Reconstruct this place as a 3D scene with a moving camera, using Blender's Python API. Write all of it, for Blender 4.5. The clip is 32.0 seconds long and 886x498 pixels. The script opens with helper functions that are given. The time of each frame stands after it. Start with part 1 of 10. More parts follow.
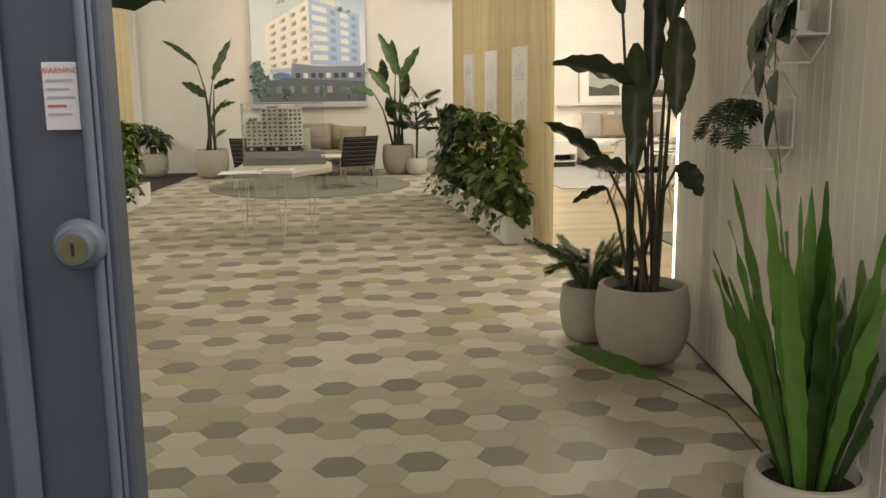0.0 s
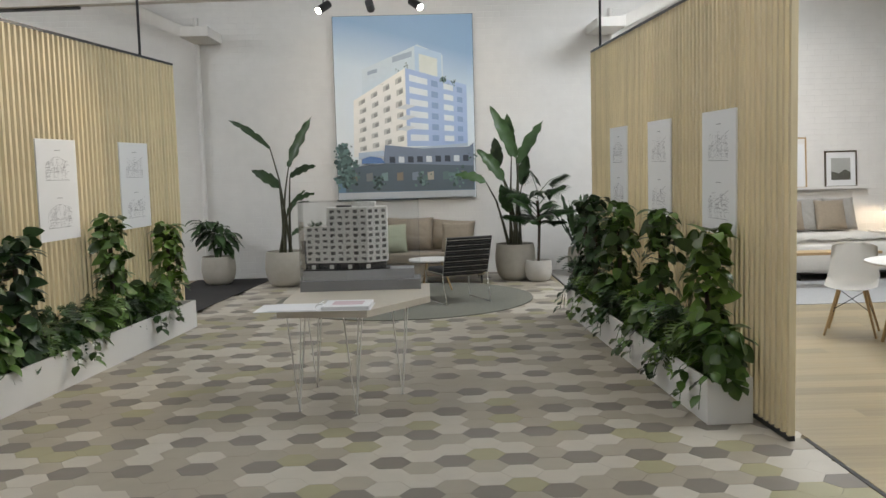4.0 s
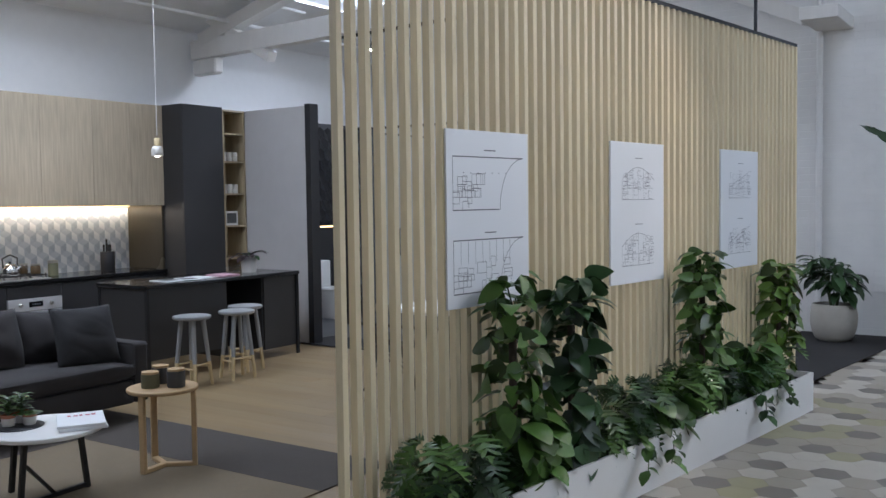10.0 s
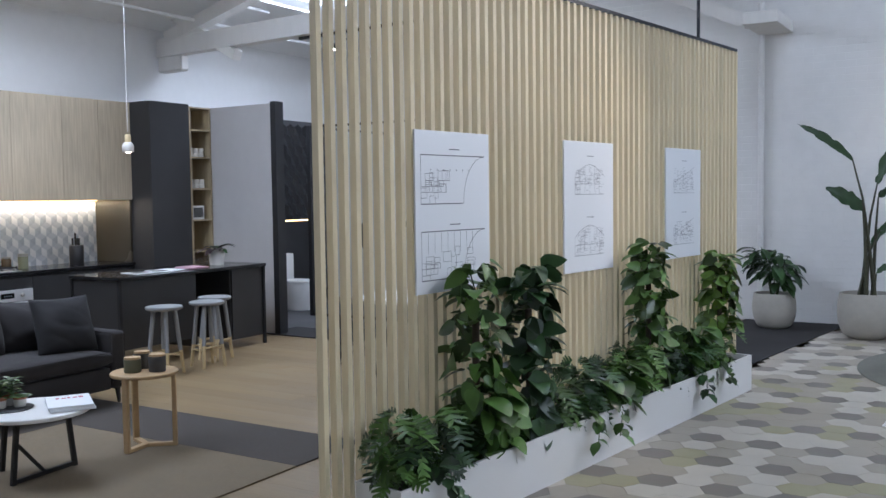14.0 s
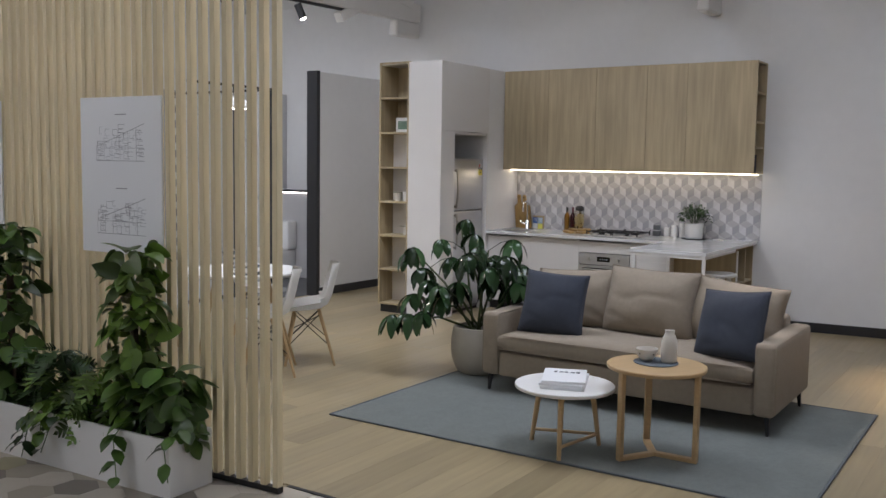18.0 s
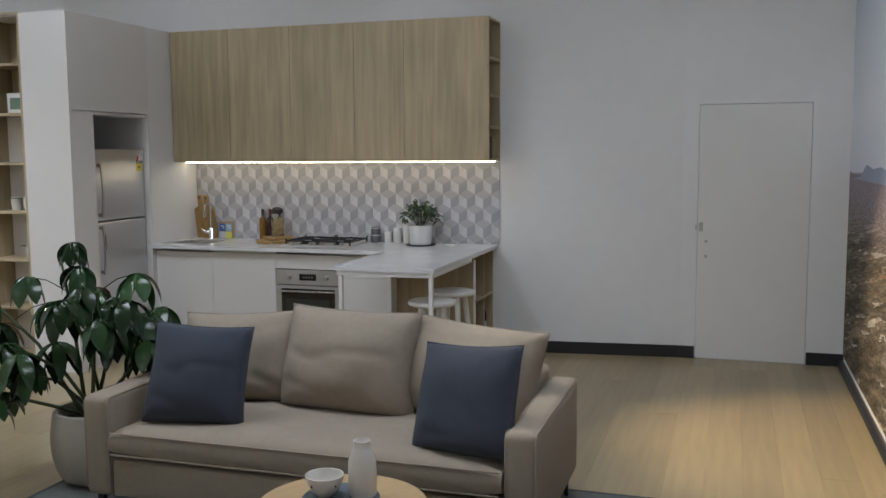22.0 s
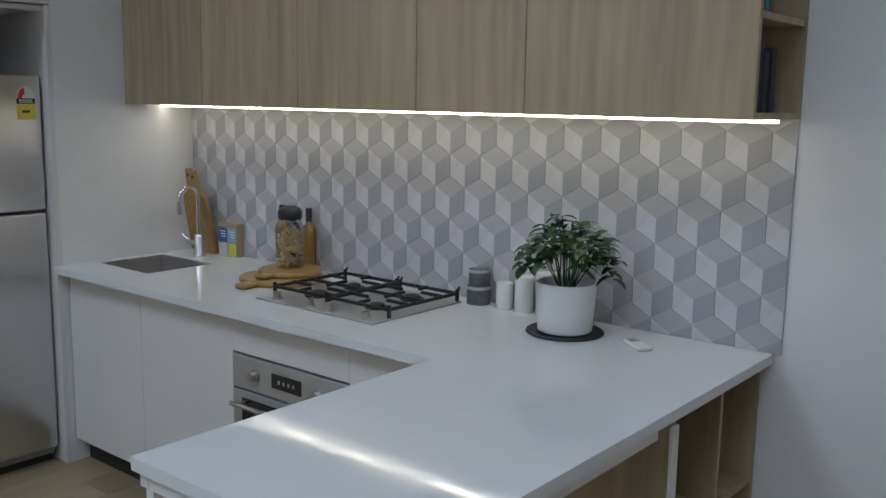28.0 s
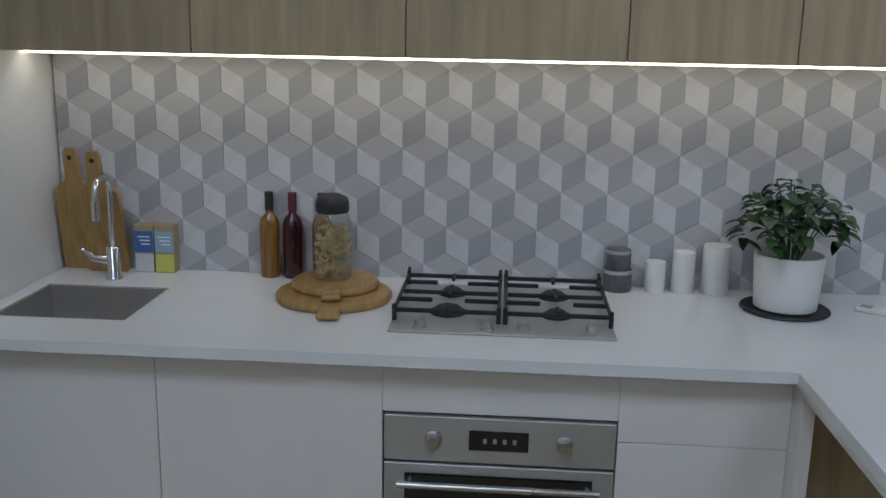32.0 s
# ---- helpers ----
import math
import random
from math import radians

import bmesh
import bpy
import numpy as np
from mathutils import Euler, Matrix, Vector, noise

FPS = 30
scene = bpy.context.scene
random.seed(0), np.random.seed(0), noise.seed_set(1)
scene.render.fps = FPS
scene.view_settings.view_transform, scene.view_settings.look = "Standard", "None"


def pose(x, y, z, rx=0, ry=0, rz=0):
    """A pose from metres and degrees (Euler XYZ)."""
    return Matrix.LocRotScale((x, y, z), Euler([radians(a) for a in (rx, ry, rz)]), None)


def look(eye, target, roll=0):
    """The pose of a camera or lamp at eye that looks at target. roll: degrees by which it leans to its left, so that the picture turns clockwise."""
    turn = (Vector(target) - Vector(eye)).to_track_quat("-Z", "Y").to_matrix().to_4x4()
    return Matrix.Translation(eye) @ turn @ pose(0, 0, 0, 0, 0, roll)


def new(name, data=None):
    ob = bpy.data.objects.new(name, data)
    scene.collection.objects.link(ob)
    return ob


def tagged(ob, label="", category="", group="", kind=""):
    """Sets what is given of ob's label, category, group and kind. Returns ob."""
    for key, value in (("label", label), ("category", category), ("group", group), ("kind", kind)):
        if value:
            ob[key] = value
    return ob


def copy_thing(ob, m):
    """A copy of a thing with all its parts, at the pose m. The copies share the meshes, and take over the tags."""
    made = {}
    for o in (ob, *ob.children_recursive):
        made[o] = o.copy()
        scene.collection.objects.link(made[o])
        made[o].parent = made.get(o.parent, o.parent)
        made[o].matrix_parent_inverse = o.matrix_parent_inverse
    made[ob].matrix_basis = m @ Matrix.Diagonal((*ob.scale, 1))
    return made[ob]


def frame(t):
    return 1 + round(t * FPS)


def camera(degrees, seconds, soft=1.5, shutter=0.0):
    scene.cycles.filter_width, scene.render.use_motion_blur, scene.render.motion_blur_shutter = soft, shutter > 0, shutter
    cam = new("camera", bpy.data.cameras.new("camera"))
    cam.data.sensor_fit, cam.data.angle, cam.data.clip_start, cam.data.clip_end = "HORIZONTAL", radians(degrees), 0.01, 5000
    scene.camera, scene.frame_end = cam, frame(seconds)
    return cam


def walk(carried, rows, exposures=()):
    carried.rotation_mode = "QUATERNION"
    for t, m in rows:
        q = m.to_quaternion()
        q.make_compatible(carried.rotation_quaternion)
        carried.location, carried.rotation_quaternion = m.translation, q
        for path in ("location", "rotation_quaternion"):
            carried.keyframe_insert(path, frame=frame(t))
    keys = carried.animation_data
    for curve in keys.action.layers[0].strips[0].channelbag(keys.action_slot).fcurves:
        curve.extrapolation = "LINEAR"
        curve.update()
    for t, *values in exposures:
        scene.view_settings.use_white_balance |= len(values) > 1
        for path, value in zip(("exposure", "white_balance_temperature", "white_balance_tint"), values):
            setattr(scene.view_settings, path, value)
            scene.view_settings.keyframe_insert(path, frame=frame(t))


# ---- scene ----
cam = camera(51.6, 32.0)
PATH = [
    (0, pose(-0.098, 0.702, 1.647, 79.57, 0.67, -7.53)),
    (0.5, pose(-0.063, 1.033, 1.655, 80.23, 0.68, -6.79)),
    (1, pose(-0.028, 1.389, 1.662, 80.80, 0.99, -5.92)),
    (1.5, pose(0.011, 1.789, 1.667, 81.39, 1.10, -5.23)),
    (2, pose(0.041, 2.231, 1.670, 82.10, 1.08, -4.41)),
    (2.5, pose(0.058, 2.679, 1.670, 82.74, 1.13, -3.54)),
    (3, pose(0.053, 3.138, 1.669, 83.45, 1.13, -2.70)),
    (3.5, pose(0.026, 3.632, 1.668, 84.16, 1.34, -1.91)),
    (4, pose(-0.019, 4.132, 1.667, 84.76, 1.54, -1.20)),
    (4.5, pose(-0.075, 4.605, 1.668, 85.45, 1.54, -0.61)),
    (6.5, pose(-0.512, 5.869, 1.675, 88.26, 1.25, -1.72)),
    (7, pose(-0.636, 6.082, 1.669, 88.45, 0.85, -2.75)),
    (7.5, pose(-0.687, 6.289, 1.661, 88.45, 0.57, -1.31)),
    (8, pose(-0.714, 6.491, 1.652, 88.22, 0.50, 3.73)),
    (8.5, pose(-0.754, 6.654, 1.645, 87.76, 0.50, 11.47)),
    (9, pose(-0.827, 6.748, 1.638, 87.44, 0.69, 19.22)),
    (9.5, pose(-0.894, 6.743, 1.633, 87.16, 0.80, 26.84)),
    (10, pose(-0.958, 6.653, 1.632, 87.01, 0.78, 34.07)),
    (10.5, pose(-0.980, 6.592, 1.637, 87.09, 0.85, 41.54)),
    (11, pose(-0.998, 6.612, 1.645, 87.33, 0.90, 47.37)),
    (11.5, pose(-1.010, 6.647, 1.650, 87.49, 0.76, 50.29)),
    (12, pose(-0.995, 6.620, 1.651, 87.58, 0.59, 50.27)),
    (12.5, pose(-0.912, 6.513, 1.645, 87.30, 0.50, 49.24)),
    (13, pose(-0.843, 6.386, 1.636, 87.07, 0.57, 46.14)),
    (13.5, pose(-0.792, 6.274, 1.628, 86.89, 0.60, 39.87)),
    (15.5, pose(-0.770, 6.394, 1.654, 85.82, 0.15, 0.60)),
    (16, pose(-0.736, 6.546, 1.623, 85.76, -0.93, -9.80)),
    (16.5, pose(-0.838, 6.603, 1.606, 85.85, -1.43, -22.80)),
    (17, pose(-1.060, 6.555, 1.599, 85.72, -0.94, -37.15)),
    (17.5, pose(-1.173, 6.451, 1.612, 85.15, -0.57, -49.31)),
    (18, pose(-1.202, 6.223, 1.663, 84.62, -0.89, -56.67)),
    (18.5, pose(-1.147, 6.261, 1.672, 84.45, -0.74, -60.89)),
    (19, pose(-1.043, 6.316, 1.676, 84.03, -0.24, -62.33)),
    (19.5, pose(-0.831, 6.380, 1.678, 83.98, 0.22, -62.79)),
    (20, pose(-0.531, 6.493, 1.676, 84.26, 0.13, -63.92)),
    (20.5, pose(-0.214, 6.635, 1.673, 84.45, -0.17, -66.74)),
    (21, pose(0.194, 6.767, 1.669, 84.14, 0.01, -68.69)),
    (21.5, pose(0.665, 6.840, 1.665, 83.94, 0.14, -70.50)),
    (22, pose(1.142, 6.832, 1.661, 84.03, 0.35, -72.45)),
    (22.5, pose(1.608, 6.810, 1.658, 83.60, 0.56, -73.39)),
    (23, pose(2.041, 6.811, 1.654, 82.77, 0.24, -74.75)),
    (23.5, pose(2.483, 6.819, 1.651, 81.90, 0.08, -75.96)),
    (24, pose(2.891, 6.833, 1.649, 82.06, 0.24, -76.52)),
    (24.5, pose(3.301, 6.851, 1.650, 83.22, 0.25, -76.84)),
    (26.5, pose(5.006, 7.111, 1.627, 83.06, -2.11, -70.38)),
    (27, pose(5.375, 7.282, 1.624, 82.37, -2.47, -65.65)),
    (27.5, pose(5.683, 7.507, 1.627, 81.67, -2.09, -58.33)),
    (28, pose(5.837, 7.797, 1.632, 80.84, -0.94, -50.84)),
    (28.5, pose(5.913, 8.188, 1.634, 79.99, 0.25, -46.20)),
    (29, pose(5.933, 8.500, 1.634, 79.62, 0.64, -46.19)),
    (29.5, pose(5.968, 8.824, 1.634, 79.62, -0.03, -52.81)),
    (30, pose(5.974, 9.146, 1.637, 79.55, -1.03, -62.52)),
    (30.5, pose(5.940, 9.422, 1.641, 79.35, -1.44, -68.23)),
    (31, pose(5.888, 9.723, 1.647, 78.94, -1.29, -73.34)),
    (31.5, pose(5.786, 9.966, 1.649, 77.78, -0.87, -79.26)),
    (32, pose(5.710, 10.119, 1.653, 76.98, -1.04, -85.79)),
]
EXPOSURES = [
    (0, 0.05, 8900, 10), (2, 0.0, 7700, 10), (4, -0.2, 6500, 10), (6.5, -0.4, 5850, 12), (9, -0.42, 5550, 13), (13.5, -0.1, 5350, 14),
    (16.5, -0.5, 5700, 10), (18.5, -0.45, 6100, 18), (20, -0.5, 6000, 15), (24, -0.64, 5950, 11), (27, -0.72, 5500, 10), (30, -0.82, 5470, 10), (31, -0.83, 5450, 10), (32, -0.86, 5400, 10)]
walk(cam, PATH, EXPOSURES)

# ---- light ----
world = bpy.data.worlds.new("world")
scene.world = world
world.use_nodes = True
wn = world.node_tree
sky = wn.nodes.new("ShaderNodeTexSky")
sky.sky_type, sky.sun_disc = "NISHITA", False
sky.sun_elevation, sky.sun_rotation = radians(50), radians(200)
wn.links.new(sky.outputs[0], wn.nodes["Background"].inputs[0])
wn.nodes["Background"].inputs[1].default_value = 0.15


def area(name, x, y, z, sx, sy, power, color, rx=0, ry=0):
    d = bpy.data.lights.new(name, "AREA")
    d.shape, d.size, d.size_y, d.energy, d.color = "RECTANGLE", sx, sy, power, color
    ob = new(name, d)
    ob.matrix_world = pose(x, y, z, rx, ry, 0)
    return ob


def spot(name, eye, target, power, color, size=40, blend=0.6, radius=0.04):
    d = bpy.data.lights.new(name, "SPOT")
    d.energy, d.color, d.spot_size, d.spot_blend, d.shadow_soft_size = power, color, radians(size), blend, radius
    ob = new(name, d)
    ob.matrix_world = look(eye, target)
    return ob


DAY, WARM = (0.93, 0.97, 1.0), (1.0, 0.78, 0.52)
RIDGE_X, RIDGE_Z, EAVE_Z, WEST, EAST, NORTH, SOUTH = -0.7, 5.9, 3.80, -10.10, 8.70, 18.2, 1.70
SLOPE = math.degrees(math.atan2(RIDGE_Z - EAVE_Z, EAST - RIDGE_X))
# assumed roof lights, out of view; places and powers set to brighten the rooms
SKY_COLUMNS, SKY_ROWS = {-1: (-7.7, -2.0), 1: (4.3,)}, {-1: (8.3, 11.3, 15.6), 1: (7.6, 10.9, 15.0)}
SKY_POWER = {-7.7: 112, -2.0: 46, 4.3: 124}
SKYLIGHTS = [(sx, sy) for s in (-1, 1) for sx in SKY_COLUMNS[s] for sy in SKY_ROWS[s] if (sx, sy) != (-2.0, 8.3)]
for sx, sy in SKYLIGHTS:
    sz = RIDGE_Z - abs(sx - RIDGE_X) * (RIDGE_Z - EAVE_Z) / (EAST - RIDGE_X)
    area("assumed_skylight_lamp", sx, sy, sz + 0.03, 2.2 if sx != -2.0 else 1.4, 1.3, SKY_POWER[sx] * ((0.55 if sx > -3 and sy > 14 else 1.0) if sx < 0 else 0.88 if sy < 8 else 1.65 if sy > 14 else 0.88), DAY, 0, SLOPE if sx > 0 else -SLOPE)
# unseen fill lamp added above the doorway to strengthen the daylight coming in
area("entrance_daylight_fill", 0.75, 1.42, 2.30, 1.5, 0.5, 20, DAY, 52)

# ---- materials ----
MATS = {}


def mat(name, color, rough=0.6, metal=0.0, vary=0.06, scale=6.0, bump=0.0, bump_scale=60.0, grain=None, random_=0.0, coat=0.0, spec=0.5, sheen=0.0, dirt=0.0):
    """A surface: base colour with two scales of noise, optional wood grain along an axis, relief and a change from piece to piece."""
    if name in MATS:
        return MATS[name]
    m = bpy.data.materials.new(name)
    m.use_nodes = True
    nt, b = m.node_tree, m.node_tree.nodes["Principled BSDF"]
    b.inputs["Roughness"].default_value, b.inputs["Metallic"].default_value = rough, metal
    b.inputs["Coat Weight"].default_value, b.inputs["Specular IOR Level"].default_value = coat, spec
    b.inputs["Sheen Weight"].default_value = sheen
    tc = nt.nodes.new("ShaderNodeTexCoord")
    mp = nt.nodes.new("ShaderNodeMapping")
    nt.links.new(tc.outputs["Object"], mp.inputs[0])
    n1 = nt.nodes.new("ShaderNodeTexNoise")
    n1.inputs["Scale"].default_value, n1.inputs["Detail"].default_value = scale, 5
    nt.links.new(mp.outputs[0], n1.inputs["Vector"])
    if grain:
        mp.inputs["Scale"].default_value = grain
    n2 = nt.nodes.new("ShaderNodeTexNoise")
    n2.inputs["Scale"].default_value, n2.inputs["Detail"].default_value = scale * 0.17, 3
    nt.links.new(tc.outputs["Object"], n2.inputs["Vector"])
    add = nt.nodes.new("ShaderNodeMath")
    add.operation = "ADD"
    nt.links.new(n1.outputs["Fac"], add.inputs[0])
    nt.links.new(n2.outputs["Fac"], add.inputs[1])
    rng = nt.nodes.new("ShaderNodeMapRange")
    rng.inputs["From Min"].default_value, rng.inputs["From Max"].default_value = 0.6, 1.4
    rng.inputs["To Min"].default_value, rng.inputs["To Max"].default_value = 1 - vary, 1 + vary
    nt.links.new(add.outputs[0], rng.inputs["Value"])
    last = rng.outputs[0]
    if random_:
        info = nt.nodes.new("ShaderNodeObjectInfo")
        r2 = nt.nodes.new("ShaderNodeMapRange")
        r2.inputs["To Min"].default_value, r2.inputs["To Max"].default_value = 1 - random_, 1 + random_
        nt.links.new(info.outputs["Random"], r2.inputs["Value"])
        mul = nt.nodes.new("ShaderNodeMath")
        mul.operation = "MULTIPLY"
        nt.links.new(last, mul.inputs[0])
        nt.links.new(r2.outputs[0], mul.inputs[1])
        last = mul.outputs[0]
    vm = nt.nodes.new("ShaderNodeVectorMath")
    vm.operation = "SCALE"
    vm.inputs[0].default_value = color
    nt.links.new(last, vm.inputs["Scale"])
    nt.links.new(vm.outputs[0], b.inputs["Base Color"])
    r3 = nt.nodes.new("ShaderNodeMapRange")
    r3.inputs["From Min"].default_value, r3.inputs["From Max"].default_value = 0.3, 0.7
    r3.inputs["To Min"].default_value, r3.inputs["To Max"].default_value = max(rough - 0.07, 0.03), min(rough + 0.07, 1)
    nt.links.new(n2.outputs["Fac"], r3.inputs["Value"])
    nt.links.new(r3.outputs[0], b.inputs["Roughness"])
    if bump:
        n3 = nt.nodes.new("ShaderNodeTexNoise")
        n3.inputs["Scale"].default_value, n3.inputs["Detail"].default_value = bump_scale, 4
        nt.links.new(mp.outputs[0], n3.inputs["Vector"])
        bp = nt.nodes.new("ShaderNodeBump")
        bp.inputs["Strength"].default_value, bp.inputs["Distance"].default_value = bump, 0.01
        nt.links.new(n3.outputs["Fac"], bp.inputs["Height"])
        nt.links.new(bp.outputs[0], b.inputs["Normal"])
    MATS[name] = m
    return m


def glow(name, color, strength):
    if name in MATS:
        return MATS[name]
    m = bpy.data.materials.new(name)
    m.use_nodes = True
    b = m.node_tree.nodes["Principled BSDF"]
    b.inputs["Base Color"].default_value = (*color, 1)
    b.inputs["Emission Color"].default_value, b.inputs["Emission Strength"].default_value = (*color, 1), strength
    MATS[name] = m
    return m


def glass(name, color=(1, 1, 1), rough=0.0, ior=1.45, thin=True):
    if name in MATS:
        return MATS[name]
    m = bpy.data.materials.new(name)
    m.use_nodes = True
    nt, b = m.node_tree, m.node_tree.nodes["Principled BSDF"]
    b.inputs["Base Color"].default_value = (*color, 1)
    b.inputs["Transmission Weight"].default_value, b.inputs["Roughness"].default_value, b.inputs["IOR"].default_value = 1.0, rough, ior
    if thin:
        tr, gl, mx, fr = (nt.nodes.new("ShaderNode" + k) for k in ("BsdfTransparent", "BsdfGlossy", "MixShader", "LayerWeight"))
        pw, ma = nt.nodes.new("ShaderNodeMath"), nt.nodes.new("ShaderNodeMath")
        pw.operation, ma.operation = "POWER", "MULTIPLY_ADD"
        pw.inputs[1].default_value, ma.inputs[1].default_value, ma.inputs[2].default_value = 4.0, 0.8, 0.035
        nt.links.new(fr.outputs["Facing"], pw.inputs[0])
        nt.links.new(pw.outputs[0], ma.inputs[0])
        tr.inputs[0].default_value, gl.inputs[1].default_value = (*color, 1), rough
        nt.links.new(ma.outputs[0], mx.inputs[0])
        nt.links.new(tr.outputs[0], mx.inputs[1])
        nt.links.new(gl.outputs[0], mx.inputs[2])
        nt.links.new(mx.outputs[0], nt.nodes["Material Output"].inputs[0])
    MATS[name] = m
    return m


M_WALL = mat("white_wall_paint", (0.76, 0.755, 0.75), 0.75, vary=0.025, scale=9, bump=0.04, bump_scale=90)
M_BRICK = mat("painted_brick", (0.76, 0.75, 0.735), 0.8, vary=0.05, scale=5, bump=0.12, bump_scale=35)
bn = M_BRICK.node_tree
b_tc, b_sep, b_com, b_tex, b_bump = (bn.nodes.new("ShaderNode" + k) for k in ("TexCoord", "SeparateXYZ", "CombineXYZ", "TexBrick", "Bump"))
bn.links.new(b_tc.outputs["Object"], b_sep.inputs[0])
bn.links.new(b_sep.outputs["X"], b_com.inputs[0])
bn.links.new(b_sep.outputs["Z"], b_com.inputs[1])
bn.links.new(b_com.outputs[0], b_tex.inputs["Vector"])
b_tex.inputs["Scale"].default_value, b_tex.inputs["Mortar Size"].default_value, b_tex.inputs["Mortar Smooth"].default_value = 1.0, 0.0052, 1.0
b_tex.inputs["Brick Width"].default_value, b_tex.inputs["Row Height"].default_value = 0.24, 0.086
b_bump.inputs["Strength"].default_value, b_bump.inputs["Distance"].default_value, b_bump.invert = 0.5, 0.006, True
bn.links.new(b_tex.outputs["Fac"], b_bump.inputs["Height"])
bn.links.new(bn.nodes["Bump"].outputs[0], b_bump.inputs["Normal"])
bn.links.new(b_bump.outputs[0], bn.nodes["Principled BSDF"].inputs["Normal"])
M_CEIL = mat("ceiling_paint", (0.79, 0.785, 0.775), 0.85, vary=0.04, scale=3, bump=0.05)
M_BEAM = mat("painted_timber", (0.73, 0.71, 0.68), 0.7, vary=0.06, scale=8, bump=0.15, bump_scale=40, grain=(1, 1, 0.3))
M_OAKFLOOR = mat("oak_floorboard", (0.315, 0.252, 0.146), 0.34, vary=0.20, scale=5, grain=(0.3, 5, 1), random_=0.17)
# browner copy of the oak, darkened to offset the strong light on the west floor
M_OAKWEST = mat("darkened_oak_floorboard", (0.238, 0.172, 0.091), 0.38, vary=0.18, scale=5, grain=(0.3, 5, 1), random_=0.13)
M_JOINT = mat("floor_joint", (0.245, 0.20, 0.125), 0.8)
M_GROUT = mat("tile_grout", (0.50, 0.455, 0.37), 0.85, vary=0.1, scale=20)
M_SLAT = mat("pine_slat", (0.66, 0.56, 0.36), 0.55, vary=0.10, scale=9, bump=0.04, grain=(5, 5, 0.4), random_=0.07)
M_BLACK = mat("black_paint", (0.018, 0.018, 0.02), 0.45, vary=0.1)
M_BLACKMETAL = mat("black_metal", (0.02, 0.02, 0.022), 0.4, 0.3, vary=0.1)
M_WHITE = mat("white_satin_paint", (0.74, 0.73, 0.71), 0.45, vary=0.03, scale=4)
M_CABWHITE = mat("white_cabinet_laminate", (0.70, 0.68, 0.66), 0.42, vary=0.03, scale=3)
M_STONE = mat("white_stone_bench", (0.72, 0.725, 0.73), 0.085, vary=0.015, scale=30)
M_OAK = mat("light_oak_veneer", (0.405, 0.325, 0.20), 0.5, vary=0.34, scale=3.4, grain=(7, 7, 0.45), random_=0.05)
M_OAKH = mat("oak_solid", (0.45, 0.31, 0.16), 0.45, vary=0.14, scale=8, grain=(1, 6, 6), random_=0.05)
M_STEEL = mat("brushed_steel", (0.50, 0.49, 0.47), 0.3, 1.0, vary=0.08, scale=8, grain=(1, 1, 30))
M_CERAMIC = mat("cream_ceramic", (0.60, 0.57, 0.52), 0.3, vary=0.04)
M_CHROME = mat("chrome", (0.75, 0.75, 0.76), 0.08, 1.0, vary=0.02)


# ---- building helpers ----
def link(name, bm, material, parent=None, label="", smooth=0):
    """One mesh object from a bmesh; smooth: degrees under which edges are shaded round."""
    me = bpy.data.meshes.new(name)
    bmesh.ops.recalc_face_normals(bm, faces=bm.faces)
    if smooth:
        for f in bm.faces:
            f.smooth = True
        for e in bm.edges:
            if len(e.link_faces) == 2 and e.calc_face_angle() > radians(smooth):
                e.smooth = False
    bm.to_mesh(me)
    bm.free()
    for mm in material if isinstance(material, (list, tuple)) else (material,):
        me.materials.append(mm)
    ob = new(name, me)
    if parent is not None:
        ob.parent = parent
    if label:
        ob["label"] = label
    return ob


def part(name, bm, material, parent, label="", smooth=0):
    return link(name, bm, material, parent, label, smooth)


def thing(name, m, label, category, group="", kind=""):
    ob = new(name)
    ob.empty_display_size = 0.1
    ob.matrix_world = m
    return tagged(ob, label, category, group, kind)


def box(x0, y0, z0, x1, y1, z1, bev=0.0, bm=None, seg=1):
    bm = bm or bmesh.new()
    r = bmesh.ops.create_cube(bm, size=1)
    for v in r["verts"]:
        v.co = Vector((x0 + (v.co.x + 0.5) * (x1 - x0), y0 + (v.co.y + 0.5) * (y1 - y0), z0 + (v.co.z + 0.5) * (z1 - z0)))
    if bev:
        es = {e for v in r["verts"] for e in v.link_edges}
        bmesh.ops.bevel(bm, geom=list(es), offset=bev, segments=seg, affect="EDGES", profile=0.5)
    return bm


def tube(points, radius, seg=8, bm=None, radii=None, cap=True):
    """A round bar along a line of points."""
    bm = bm or bmesh.new()
    pts = [Vector(p) for p in points]
    rings = []
    side = None
    for i, p in enumerate(pts):
        d = (pts[min(i + 1, len(pts) - 1)] - pts[max(i - 1, 0)]).normalized()
        if side is None:
            side = d.orthogonal().normalized()
        side = (side - d * side.dot(d)).normalized()
        up = d.cross(side)
        r = radii[i] if radii else radius
        rings.append([bm.verts.new(p + r * (math.cos(a) * side + math.sin(a) * up)) for a in [2 * math.pi * k / seg for k in range(seg)]])
    for a, b in zip(rings, rings[1:]):
        for k in range(seg):
            bm.faces.new((a[k], a[(k + 1) % seg], b[(k + 1) % seg], b[k]))
    if cap:
        bm.faces.new(rings[0])
        bm.faces.new(rings[-1])
    return bm


